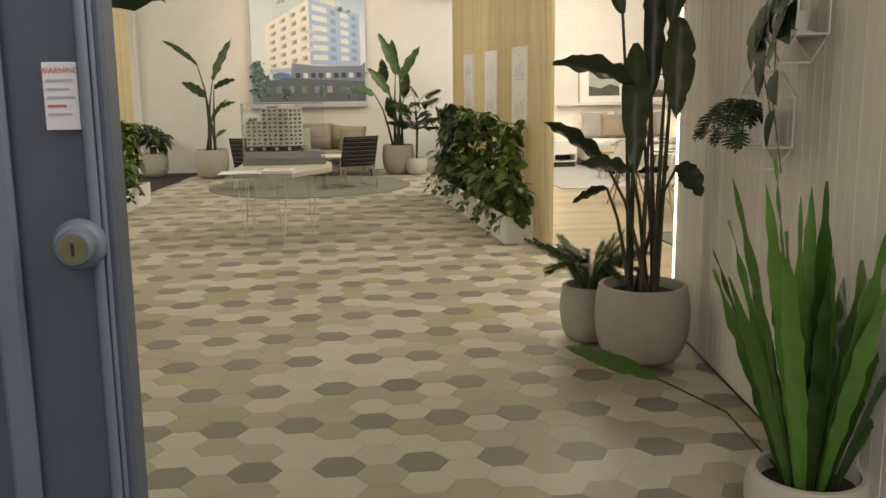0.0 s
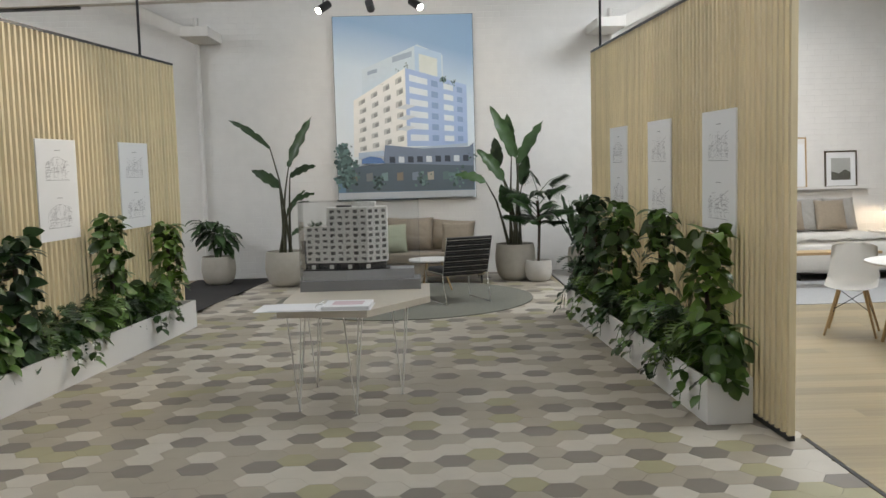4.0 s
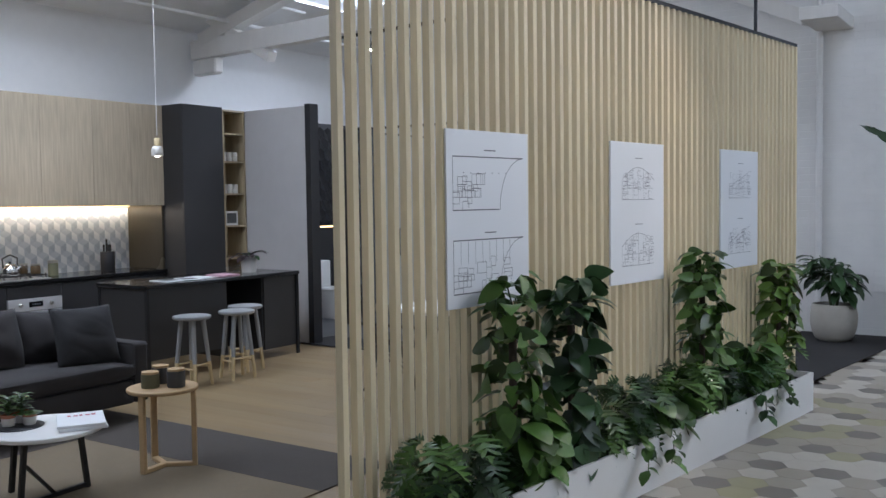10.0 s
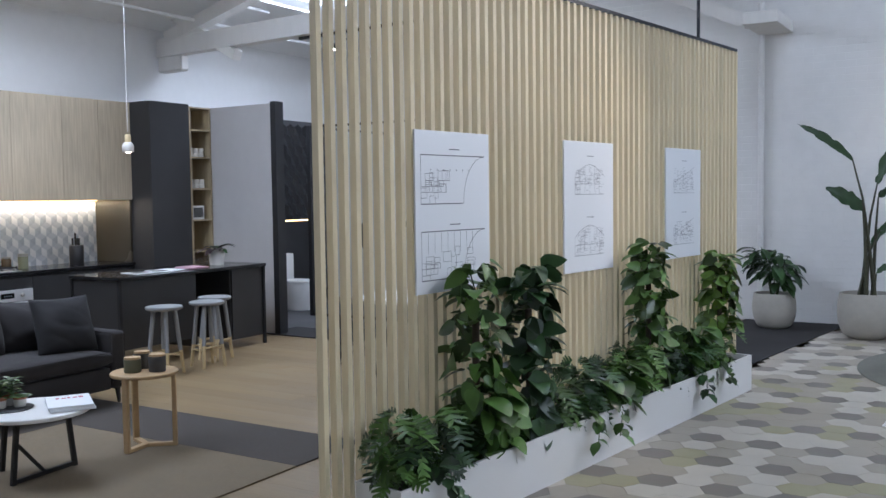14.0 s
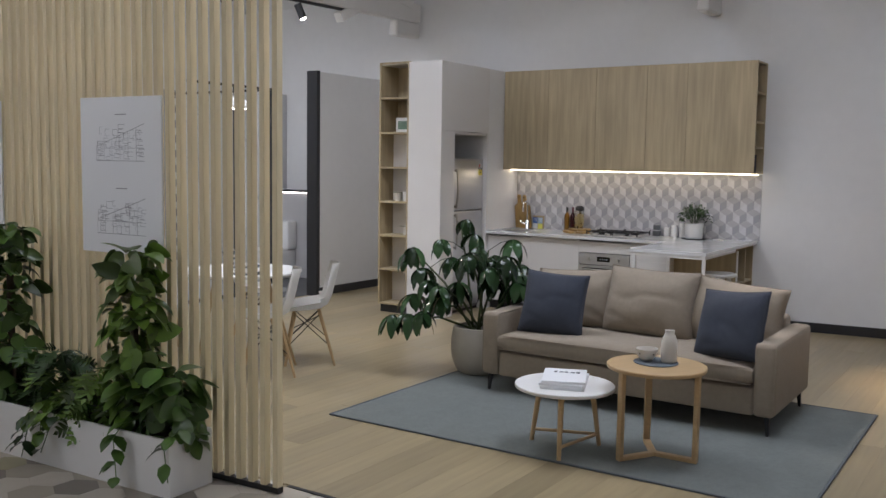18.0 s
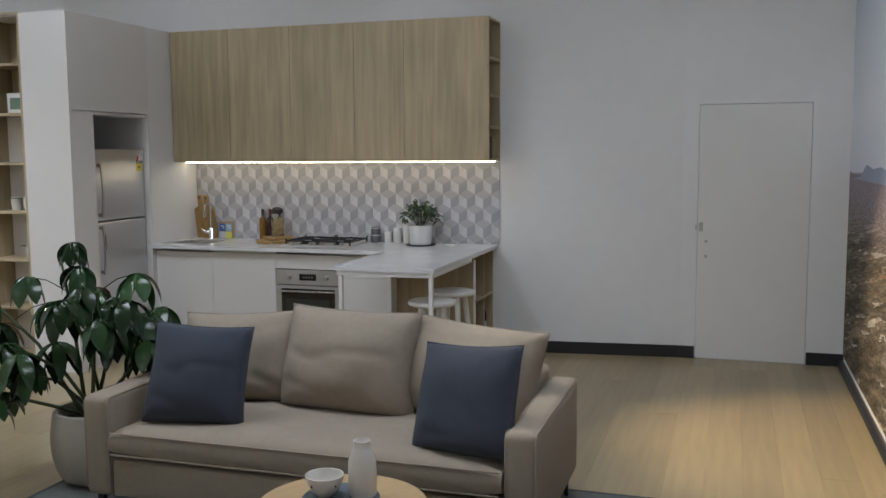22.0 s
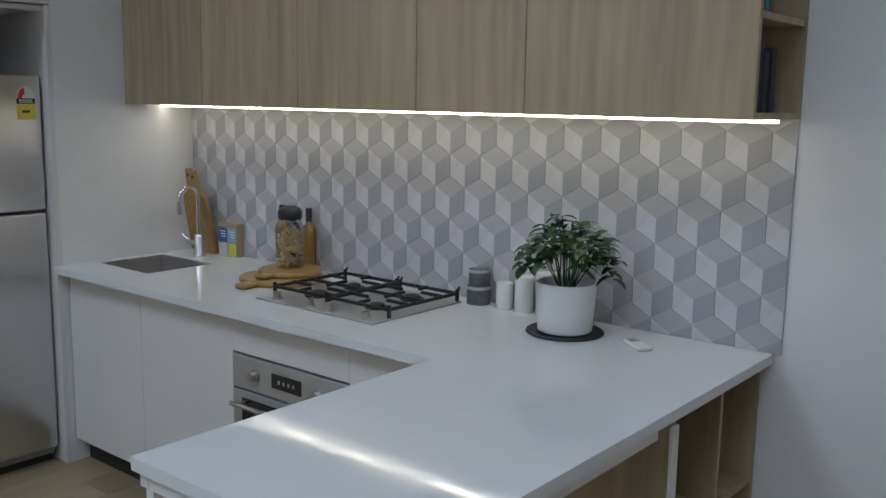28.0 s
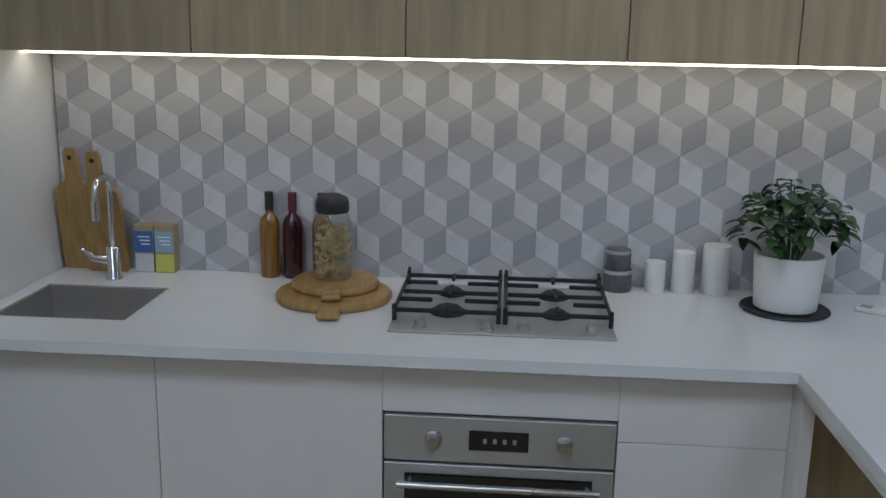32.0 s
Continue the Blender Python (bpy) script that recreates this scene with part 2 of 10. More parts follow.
def lathe(profile, seg=32, bm=None, x=0, y=0, z=0, sx=1.0, sy=1.0):
    """Turns a profile of (radius, height) about the upright axis."""
    bm = bm or bmesh.new()
    rings = []
    for r, h in profile:
        if r < 1e-5:
            rings.append([bm.verts.new((x, y, z + h))])
        else:
            rings.append([bm.verts.new((x + sx * r * math.cos(2 * math.pi * k / seg), y + sy * r * math.sin(2 * math.pi * k / seg), z + h)) for k in range(seg)])
    for a, b in zip(rings, rings[1:]):
        for k in range(seg):
            j = (k + 1) % seg
            if len(a) == 1 and len(b) > 1:
                bm.faces.new((a[0], b[j], b[k]))
            elif len(b) == 1 and len(a) > 1:
                bm.faces.new((a[k], a[j], b[0]))
            elif len(a) > 1:
                bm.faces.new((a[k], a[j], b[j], b[k]))
    return bm


def prism(outline, z0, z1, bm=None):
    bm = bm or bmesh.new()
    lo = [bm.verts.new((x, y, z0)) for x, y in outline]
    hi = [bm.verts.new((x, y, z1)) for x, y in outline]
    n = len(lo)
    bm.faces.new(lo[::-1])
    bm.faces.new(hi)
    for k in range(n):
        bm.faces.new((lo[k], lo[(k + 1) % n], hi[(k + 1) % n], hi[k]))
    return bm


def structure(name, bm, material, label, category="wall", smooth=0):
    return tagged(link(name, bm, material, smooth=smooth), label, category, kind="structure")


# ---- shell ----
structure("floor", box(WEST - 0.3, SOUTH - 0.3, -0.25, EAST + 0.3, NORTH + 0.3, -0.02), M_GROUT, "concrete floor slab under the tiles and boards", "floor")
structure("wall_north", box(WEST - 0.3, NORTH, -0.02, EAST + 0.3, NORTH + 0.3, RIDGE_Z + 0.2), M_BRICK, "white painted brick end wall", "wall")
bm = box(WEST - 0.3, SOUTH - 0.15, -0.02, -1.08, SOUTH, RIDGE_Z)
box(1.55, SOUTH - 0.15, -0.02, EAST + 0.3, SOUTH, RIDGE_Z, bm=bm)
box(-1.08, SOUTH - 0.15, 2.45, 1.55, SOUTH, RIDGE_Z, bm=bm)
structure("wall_south", bm, M_WALL, "white street wall with the double entrance door", "wall")
structure("ground", box(-600, -600, -0.3, 600, SOUTH - 0.16, -0.02), mat("pavement_concrete", (0.28, 0.27, 0.26), 0.85, vary=0.1, scale=2, bump=0.1), "concrete pavement outside the entrance", "pavement")
structure("wall_west", box(WEST - 0.3, SOUTH, -0.02, WEST, NORTH, EAVE_Z + 0.1), M_WALL, "white plastered long wall", "wall")
DOOR_Y0, DOOR_Y1, DOOR_Z = 6.267, 7.10, 2.03
bm = box(EAST, DOOR_Y1, -0.02, EAST + 0.3, NORTH, EAVE_Z + 0.1)
box(EAST, SOUTH, -0.02, EAST + 0.3, DOOR_Y0, EAVE_Z + 0.1, bm=bm)
box(EAST, DOOR_Y0, DOOR_Z, EAST + 0.3, DOOR_Y1, EAVE_Z + 0.1, bm=bm)
structure("wall_east", bm, M_WALL, "white plastered long wall with a flush door", "wall")
# south face of the east room, which carries the mural
structure("wall_mural", box(2.27, 5.83, -0.02, EAST, 5.99, 3.6), M_WALL, "white partition behind the mural print", "wall")


def roof_side(name, sgn):
    """One slope of the ceiling, with openings cut through it for the assumed roof lights."""
    far = EAST + 0.3 if sgn > 0 else WEST - 0.3
    k = (RIDGE_Z - EAVE_Z) / (EAST - RIDGE_X)
    cols = sorted((c, (1.1 if c != -2.0 else 0.7) * math.cos(radians(SLOPE))) for c in SKY_COLUMNS[sgn])
    xs = sorted([RIDGE_X, far] + [c + q * hx for c, hx in cols for q in (-1, 1)])
    ys = [SOUTH - 0.3]
    for b in SKY_ROWS[sgn]:
        ys += [b - 0.65, b + 0.65]
    ys.append(NORTH + 0.3)
    bm = bmesh.new()
    for i in range(len(xs) - 1):
        for j in range(len(ys) - 1):
            if i % 2 == 1 and j % 2 == 1 and (cols[i // 2][0], SKY_ROWS[sgn][j // 2]) in SKYLIGHTS:
                continue
            v = []
            for dz in (0.0, 0.14):
                v.append([bm.verts.new((x, y, RIDGE_Z - abs(x - RIDGE_X) * k + dz)) for x, y in ((xs[i], ys[j]), (xs[i + 1], ys[j]), (xs[i + 1], ys[j + 1]), (xs[i], ys[j + 1]))])
            bm.faces.new(v[0])
            bm.faces.new(v[1])
            for q in range(4):
                bm.faces.new((v[0][q], v[0][(q + 1) % 4], v[1][(q + 1) % 4], v[1][q]))
    return structure(name, bm, M_CEIL, "sloping painted ceiling with openings for assumed roof lights", "ceiling")


roof_side("ceiling_east", 1)
roof_side("ceiling_west", -1)
# added glowing panes close the assumed roof openings in place of a sky
M_SKYPANE = glow("glowing_roof_pane", (0.90, 0.95, 1.0), 1.6)
for sx, sy in SKYLIGHTS:
    hw = 1.12 if sx != -2.0 else 0.72
    bm = box(-hw, -0.67, 0.0, hw, 0.67, 0.02)
    ob = structure("skylight_pane", bm, M_SKYPANE, "glowing pane of an assumed roof light, standing in for daylight", "skylight")
    ob.matrix_world = pose(sx, sy, RIDGE_Z - abs(sx - RIDGE_X) * (RIDGE_Z - EAVE_Z) / (EAST - RIDGE_X) + 0.15, 0, SLOPE if sx > RIDGE_X else -SLOPE, 0)


def truss(y, label):
    """A painted truss a little out of square with the hall."""
    t = thing("roof_truss", pose(RIDGE_X, y, 0, 0, 0, -4.4), label, "roof truss", "roof trusses", "structure")
    k = (RIDGE_Z - EAVE_Z) / (EAST - RIDGE_X)
    part("bottom_chord", box(-9.38, -0.07, 3.44, 9.36, 0.07, 3.67, 0.006), M_BEAM, t)
    part("king_post", box(-0.08, -0.068, 3.67, 0.08, 0.068, 5.70, 0.005), M_BEAM, t)
    for s in (1, -1):
        part("rafter", tube([(0, 0, RIDGE_Z - 0.16), (s * 9.2, 0, RIDGE_Z - 0.18 - 9.2 * k)], 0.11, 4), M_BEAM, t)
        for a, b in ((1.2, 3.0), (4.6, 3.2), (5.0, 7.0)):
            part("strut", tube([(s * a, 0, 3.66), (s * b, 0, RIDGE_Z - 0.17 - b * k)], 0.085, 4), M_BEAM, t)
        part("corbel", box(min(s * 9.36, s * 8.9), -0.066, 3.24, max(s * 9.36, s * 8.9), 0.066, 3.44, 0.02), M_BEAM, t)
        br = box(-0.06, -0.064, -0.7, 0.06, 0.064, 0.7, 0.006)
        bmesh.ops.transform(br, matrix=pose(s * 8.55, 0, 3.66, 0, s * 62, 0), verts=br.verts)
        part("brace", br, M_BEAM, t)
    return t


for ty in (6.0, 9.95, 13.85):
    truss(ty, "white painted timber roof truss spanning the hall")
# sprinkler pipe and purlins under the west slope
for px, py0, py1, pz in ((-9.3, 8.0, NORTH - 0.001, 3.82), (-8.95, 6.0, 15.4, 4.03)):
    tagged(link("ceiling_pipe", tube([(px, py0, pz), (px, py1, pz)], 0.022, 8), M_WHITE, smooth=60), "thin white pipe run under the ceiling", "pipe", kind="structure")
for rx, ry in ((-2.90, 13.75), (1.885, 13.95), (-3.40, 9.95), (2.07, 9.75)):
    tagged(link("hanger_rod", tube([(rx, ry, 2.87), (rx, ry, 5.0)], 0.014, 8), M_BLACKMETAL, smooth=60), "black steel rod that holds the screen from the roof", "rod", "hanger rods", "structure")
for px in (-3.36, 2.86):
    tagged(link("wall_pipe", tube([(px, NORTH - 0.05, 0.0), (px, NORTH - 0.05, 3.95)], 0.035, 10), M_BRICK, smooth=60), "white painted pipe down the end wall", "pipe", kind="structure")
for s, px in ((1, -3.2), (-1, 2.7)):
    k = thing("wall_bracket", pose(px, NORTH, 3.62), "white timber roof bracket on the end wall", "bracket", "roof brackets", "structure")
    part("plate", box(-0.20, -0.9, -0.06, 0.20, -0.001, 0.08, 0.006), M_BEAM, k)
    part("raking_beam", tube([(-s * 0.30, -0.1, 0.10), (-s * 1.9, -0.1, 0.86)], 0.12, 4), M_BEAM, k)


# ---- slat walls ----
def slat_wall(name, a, b, label, top=2.87):
    """Upright pine battens between two points of the plan, on a black top and bottom rail."""
    dx, dy = b[0] - a[0], b[1] - a[1]
    length, ang = math.hypot(dx, dy), math.degrees(math.atan2(dy, dx))
    w = thing(name, pose(a[0], a[1], 0, 0, 0, ang), label, "slat screen")
    part("rail", box(0, -0.018, 0.0, length, 0.018, 0.03), M_BLACKMETAL, w, "black steel floor channel")
    part("rail", box(0, -0.018, top - 0.02, length, 0.018, top + 0.004), M_BLACKMETAL, w, "black steel top channel")
    first = None
    n = int(length / 0.081)
    for k in range(n + 1):
        x = 0.02 + k * (length - 0.04) / n
        if first is None:
            first = part("slat", box(-0.016, -0.021, 0.031, 0.016, 0.021, top - 0.021, 0.0015), M_SLAT, w)
            ob = first
        else:
            ob = new("slat", first.data)
            ob.parent = w
        ob.location = (x, 0, 0)
    return w


slat_wall("slat_screen", (-3.457, 9.55), (-2.80, 14.55), "tall screen of upright pine battens with plan posters")
slat_wall("slat_screen", (2.09, 9.33), (1.87, 14.34), "tall screen of upright pine battens with plan posters")


# ---- east show room: kitchen ----
KX, KF, K_S, K_N = 8.54, 7.868, 8.675, 11.55
structure("wall_kitchen", prism([(KX, K_S - 0.01), (KX, K_N), (EAST - 0.0005, K_N), (EAST - 0.0005, DOOR_Y1 + 0.12)], -0.02, EAVE_Z + 0.05), M_WALL, "white wall panel that carries the splashback", "wall")
M_TILE_LIGHT = mat("tile_light", (0.565, 0.565, 0.58), 0.3, vary=0.01, scale=20, random_=0.03)
M_TILE_MID = mat("tile_mid_grey", (0.42, 0.415, 0.43), 0.34, vary=0.01, scale=20, random_=0.03)
M_TILE_DARK = mat("tile_dark_grey", (0.335, 0.335, 0.36), 0.34, vary=0.01, scale=20, random_=0.03)
M_LED = glow("led_strip", (1.0, 0.86, 0.58), 14.0)
M_DARKGAP = mat("shadow_gap", (0.03, 0.03, 0.03), 0.8)
M_BLACKGLASS = mat("black_glass", (0.008, 0.008, 0.009), 0.06, vary=0.02, spec=0.6)
M_IRON = mat("cast_iron", (0.012, 0.012, 0.013), 0.55, vary=0.2, scale=30, bump=0.1)


def cube_tiles(parent, plane, y0, y1, z0, z1, facing, R=0.0817, mats=(M_TILE_MID, M_TILE_LIGHT, M_TILE_DARK)):
    """Hexagon tiles of three rhombi that read as stacked cubes, on a wall of constant x."""
    w = math.sqrt(3) * R
    meshes = {}

    def tile_mesh(ylo, yhi, zlo, zhi):
        key = tuple(round(v, 4) for v in (ylo, yhi, zlo, zhi))
        if key in meshes:
            return meshes[key]
        g = R * 0.992
        ring = [(g * math.cos(radians(a)), g * math.sin(radians(a))) for a in (90, 150, 210, 270, 330, 30)]
        bm = bmesh.new()
        c = (0.0, 0.0)
        for idx, quad in ((0, (ring[5], ring[0], ring[1], c)), (1, (c, ring[1], ring[2], ring[3])), (2, (ring[5], c, ring[3], ring[4]))):
            pts = list(quad)
            for axis, lim, keep in ((0, ylo, 1), (0, yhi, -1), (1, zlo, 1), (1, zhi, -1)):
                out = []
                for a, b in zip(pts, pts[1:] + pts[:1]):
                    ia, ib = keep * (a[axis] - lim) >= 0, keep * (b[axis] - lim) >= 0
                    if ia:
                        out.append(a)
                    if ia != ib:
                        s = (lim - a[axis]) / (b[axis] - a[axis])
                        out.append((a[0] + s * (b[0] - a[0]), a[1] + s * (b[1] - a[1])))
                pts = out
                if len(pts) < 3:
                    break
            if len(pts) < 3:
                continue
            top = [bm.verts.new((-facing * 0.0, facing * p[0], p[1])) for p in pts]
            f = bm.faces.new(top)
            f.material_index = idx
            r = bmesh.ops.extrude_face_region(bm, geom=[f])
            for v in [q for q in r["geom"] if isinstance(q, bmesh.types.BMVert)]:
                v.co.x += facing * 0.0035
            for q in [q for q in r["geom"] if isinstance(q, bmesh.types.BMFace)]:
                q.material_index = idx
                for e in q.edges:
                    for ff in e.link_faces:
                        ff.material_index = idx
        if not bm.faces:
            bm.free()
            meshes[key] = None
            return None
        bmesh.ops.recalc_face_normals(bm, faces=bm.faces)
        me = bpy.data.meshes.new("tile")
        bm.to_mesh(me)
        bm.free()
        for mm in mats:
            me.materials.append(mm)
        meshes[key] = me
        return me

    row, z = 0, z1 - 0.075
    while z > z0 - R:
        y = y0 - w + (w / 2 if row % 2 else 0)
        while y < y1 + w:
            lo, hi = (y0 - y, y1 - y) if facing > 0 else (y - y1, y - y0)
            me = tile_mesh(max(lo, -1), min(hi, 1), max(z0 - z, -1), min(z1 - z, 1))
            if me:
                ob = new("tile", me)
                ob.parent = parent
                ob.location = (plane, y, z)
            y += w
        z -= 1.5 * R
        row += 1


splash = tagged(link("splashback", box(KX - 0.006, K_S + 0.002, 0.90, KX - 0.001, K_N - 0.002, 1.594), mat("pale_grout", (0.62, 0.62, 0.62), 0.7)), "grey and white cube-pattern hexagon tile splashback", "splashback")
cube_tiles(splash, KX - 0.006, K_S + 0.003, K_N - 0.003, 0.901, 1.593, -1)


def upper_cabinets():
    c = thing("wall_cabinet", pose(0, 0, 0), "light oak veneer wall cupboards with an open end shelf", "cabinet")
    x0, z0, z1 = 8.195, 1.597, 2.722
    yn = K_S + 0.30
    part("carcass", box(x0, yn, z0 + 0.002, KX - 0.001, K_N - 0.002, z1), M_OAK, c)
    ds = [K_N - 0.002, 10.979, 10.399, 9.818, 9.384, K_S]
    for a, b in zip(ds, ds[1:]):
        part("door", box(x0 - 0.02, b + 0.0015, z0, x0 - 0.001, a - 0.0015, z1, 0.001), M_OAK, c)
    # open end: back panel, side, shelves
    part("end_panel", box(KX - 0.02, K_S, z0, KX - 0.002, yn, z1), M_OAK, c)
    for z in (z0, 1.855, 2.11, 2.40, z1 - 0.018):
        part("shelf", box(x0, K_S + 0.004, z, KX - 0.021, yn - 0.001, z + 0.018), M_OAK, c)
    part("led_strip", box(8.36, K_S + 0.004, z0 - 0.010, 8.375, K_N - 0.004, z0 - 0.001), M_LED, c, "glowing warm-white light strip")
    return c


upper_cabinets()
area("kitchen_strip_lamp", 8.367, (K_S + K_N) / 2, 1.58, 0.02, K_N - K_S - 0.1, 2.2, (1.0, 0.93, 0.80))


def base_unit(y0, y1, label, fronts, name="base_cabinet", mat_=M_CABWHITE, top=0.868):
    c = thing(name, pose(0, 0, 0), label, "cabinet", "kitchen base cabinets")
    part("body", box(KF + 0.021, y0 + 0.001, 0.10, KX - 0.002, y1 - 0.001, top), mat_, c)
    part("kickboard", box(KF + 0.06, y0 + 0.001, 0.0, KF + 0.075, y1 - 0.001, 0.099), M_BLACK, c, "black kickboard")
    for n, z0, z1 in fronts:
        part(n, box(KF, y0 + 0.0002, z0, KF + 0.0195, y1 - 0.0002, z1, 0.0012), mat_, c)
    return c


base_unit(11.004, K_N - 0.002, "white cupboard under the sink with a flush door", [("door", 0.105, 0.845)], top=0.70)
base_unit(10.415, 11.002, "white cupboard beside the oven with a flush door", [("door", 0.105, 0.845)])
base_unit(9.405, 9.822, "white drawer unit beside the oven", [("drawer", 0.672, 0.845), ("drawer", 0.39, 0.670), ("drawer", 0.105, 0.388)])


def oven(y0, y1, xf, side=1, steel=M_STEEL, cab=M_CABWHITE, low=0.13):
    """A built-in oven in its housing; its front faces -x (side 1) or +x (side -1)."""
    c = thing("oven", pose(xf, (y0 + y1) / 2, 0, 0, 0, 0 if side > 0 else 180), "stainless steel built-in oven with a dark glass door", "oven")
    h = (y1 - y0) / 2
    part("body", box(0.025, -h + 0.004, low, 0.55, h - 0.004, 0.72), M_BLACKMETAL, c)
    part("control_panel", box(-0.008, -h + 0.002, 0.598, 0.024, h - 0.002, 0.72, 0.002), steel, c)
    part("display", box(-0.0115, -0.075, 0.635, -0.0085, 0.075, 0.688, 0.001), M_BLACKGLASS, c, "dark clock display")
    for k in range(4):
        part("display_mark", box(-0.0125, -0.045 + k * 0.025, 0.655, -0.0116, -0.035 + k * 0.025, 0.668), mat("display_grey", (0.25, 0.27, 0.3), 0.5), c)
    for y in (-0.165, 0.165):
        bm = lathe([(0, 0), (0.022, 0), (0.021, 0.004), (0.017, 0.006), (0.0155, 0.026), (0.0, 0.027)], 20)
        bmesh.ops.transform(bm, matrix=pose(-0.009, y, 0.66, 0, -90, 0), verts=bm.verts)
        part("knob", bm, M_STEEL, c, smooth=40)
    part("door", box(-0.008, -h + 0.002, low + 0.005, 0.024, h - 0.002, 0.590, 0.002), steel, c)
    part("window", box(-0.0115, -h + 0.055, low + 0.07, -0.0085, h - 0.055, 0.565, 0.001), M_BLACKGLASS, c, "dark glass oven window")
    part("inner_window", box(-0.0125, -h + 0.10, low + 0.12, -0.0116, h - 0.10, 0.48), mat("smoked_glass", (0.03, 0.035, 0.03), 0.12), c)
    bm = tube([(-0.05, -h + 0.04, 0.55), (-0.05, h - 0.04, 0.55)], 0.009, 12)
    part("handle", bm, M_STEEL, c, "steel bar handle", smooth=50)
    for y in (-h + 0.07, h - 0.07):
        part("handle_post", tube([(-0.05, y, 0.55), (-0.008, y, 0.55)], 0.007, 8), M_STEEL, c, smooth=50)
    return c


oven(9.824, 10.412, KF, steel=mat("satin_steel", (0.47, 0.465, 0.46), 0.42, 0.6, vary=0.06, scale=8))
c = thing("oven_housing", pose(0, 0, 0), "white panels above and below the built-in oven", "cabinet", "kitchen base cabinets")
part("drawer", box(KF, 9.8225, 0.727, KF + 0.02, 10.4145, 0.845, 0.0012), M_CABWHITE, c)
part("kickboard", box(KF + 0.06, 9.823, 0.0, KF + 0.075, 10.413, 0.099), M_BLACK, c, "black kickboard")
part("base_panel", box(KF + 0.001, 9.824, 0.10, KF + 0.5, 10.412, 0.128), M_CABWHITE, c)


def benchtop():
    z0, z1 = 0.870, 0.900
    sx0, sx1, sy0, sy1 = 7.985, 8.315, 11.125, 11.50
    c = thing("benchtop", pose(0, 0, 0), "white stone kitchen benchtop turning into a peninsula", "benchtop")
    bm = bmesh.new()
    for x0, y0, x1, y1 in ((7.80, 9.42, sx0, K_N), (sx1, sy0, KX - 0.007, K_N), (sx0, 9.42, KX - 0.007, sy0), (sx0, sy1, sx1, K_N)):
        box(x0, y0, z0, x1, y1 - 0.001, z1, bm=bm)
    box(7.242, 8.70, z0, KX - 0.007, 9.42, z1, bm=bm)
    bmesh.ops.remove_doubles(bm, verts=bm.verts, dist=0.0005)
    part("bench_slab", bm, M_STONE, c)
    part("end_slab", box(6.83, 8.70, z0, 7.2417, 9.42, z1), M_STONE, c)


benchtop()
M_SINK = mat("sink_steel", (0.62, 0.60, 0.58), 0.42, 1.0, vary=0.06)
bm = bmesh.new()
for x0, y0, x1, y1, z0, z1 in ((7.988, 11.128, 8.312, 11.497, 0.72, 0.724), (7.988, 11.128, 7.991, 11.497, 0.724, 0.897), (8.309, 11.128, 8.312, 11.497, 0.724, 0.897), (7.991, 11.128, 8.309, 11.131, 0.724, 0.897), (7.991, 11.494, 8.309, 11.497, 0.724, 0.897)):
    box(x0, y0, z0, x1, y1, z1, bm=bm)
sk = tagged(link("kitchen_sink", bm, M_SINK), "undermount stainless steel sink bowl", "sink")
part("drain", lathe([(0, 0.7245), (0.035, 0.7245), (0.04, 0.727), (0.045, 0.725)], 24, x=8.15, y=11.31), M_CHROME, sk, smooth=40)


def tap():
    c = thing("kitchen_tap", pose(8.395, 11.33, 0.90), "chrome gooseneck kitchen mixer tap", "tap")
    part("base", lathe([(0, 0), (0.026, 0), (0.026, 0.006), (0.021, 0.012), (0.021, 0.10), (0.017, 0.105), (0, 0.106)], 20), M_CHROME, c, smooth=40)
    pts = [(0, 0, 0.10)] + [(0, 0, 0.10 + k * 0.035) for k in range(1, 6)] + [(-0.05 + 0.05 * math.cos(a), 0, 0.285 + 0.04 * math.sin(a)) for a in [math.pi * k / 8 for k in range(1, 9)]] + [(-0.102, 0, 0.255)]
    part("spout", tube(pts, 0.0085, 12), M_CHROME, c, smooth=60)
    part("spray_head", tube([(-0.102, 0, 0.262), (-0.103, 0, 0.205)], 0.0115, 12), M_CHROME, c, smooth=60)
    part("lever", tube([(0, 0.0, 0.06), (-0.02, 0.055, 0.07), (-0.03, 0.085, 0.10)], 0.008, 10, radii=[0.016, 0.012, 0.006]), M_CHROME, c, smooth=60)


tap()


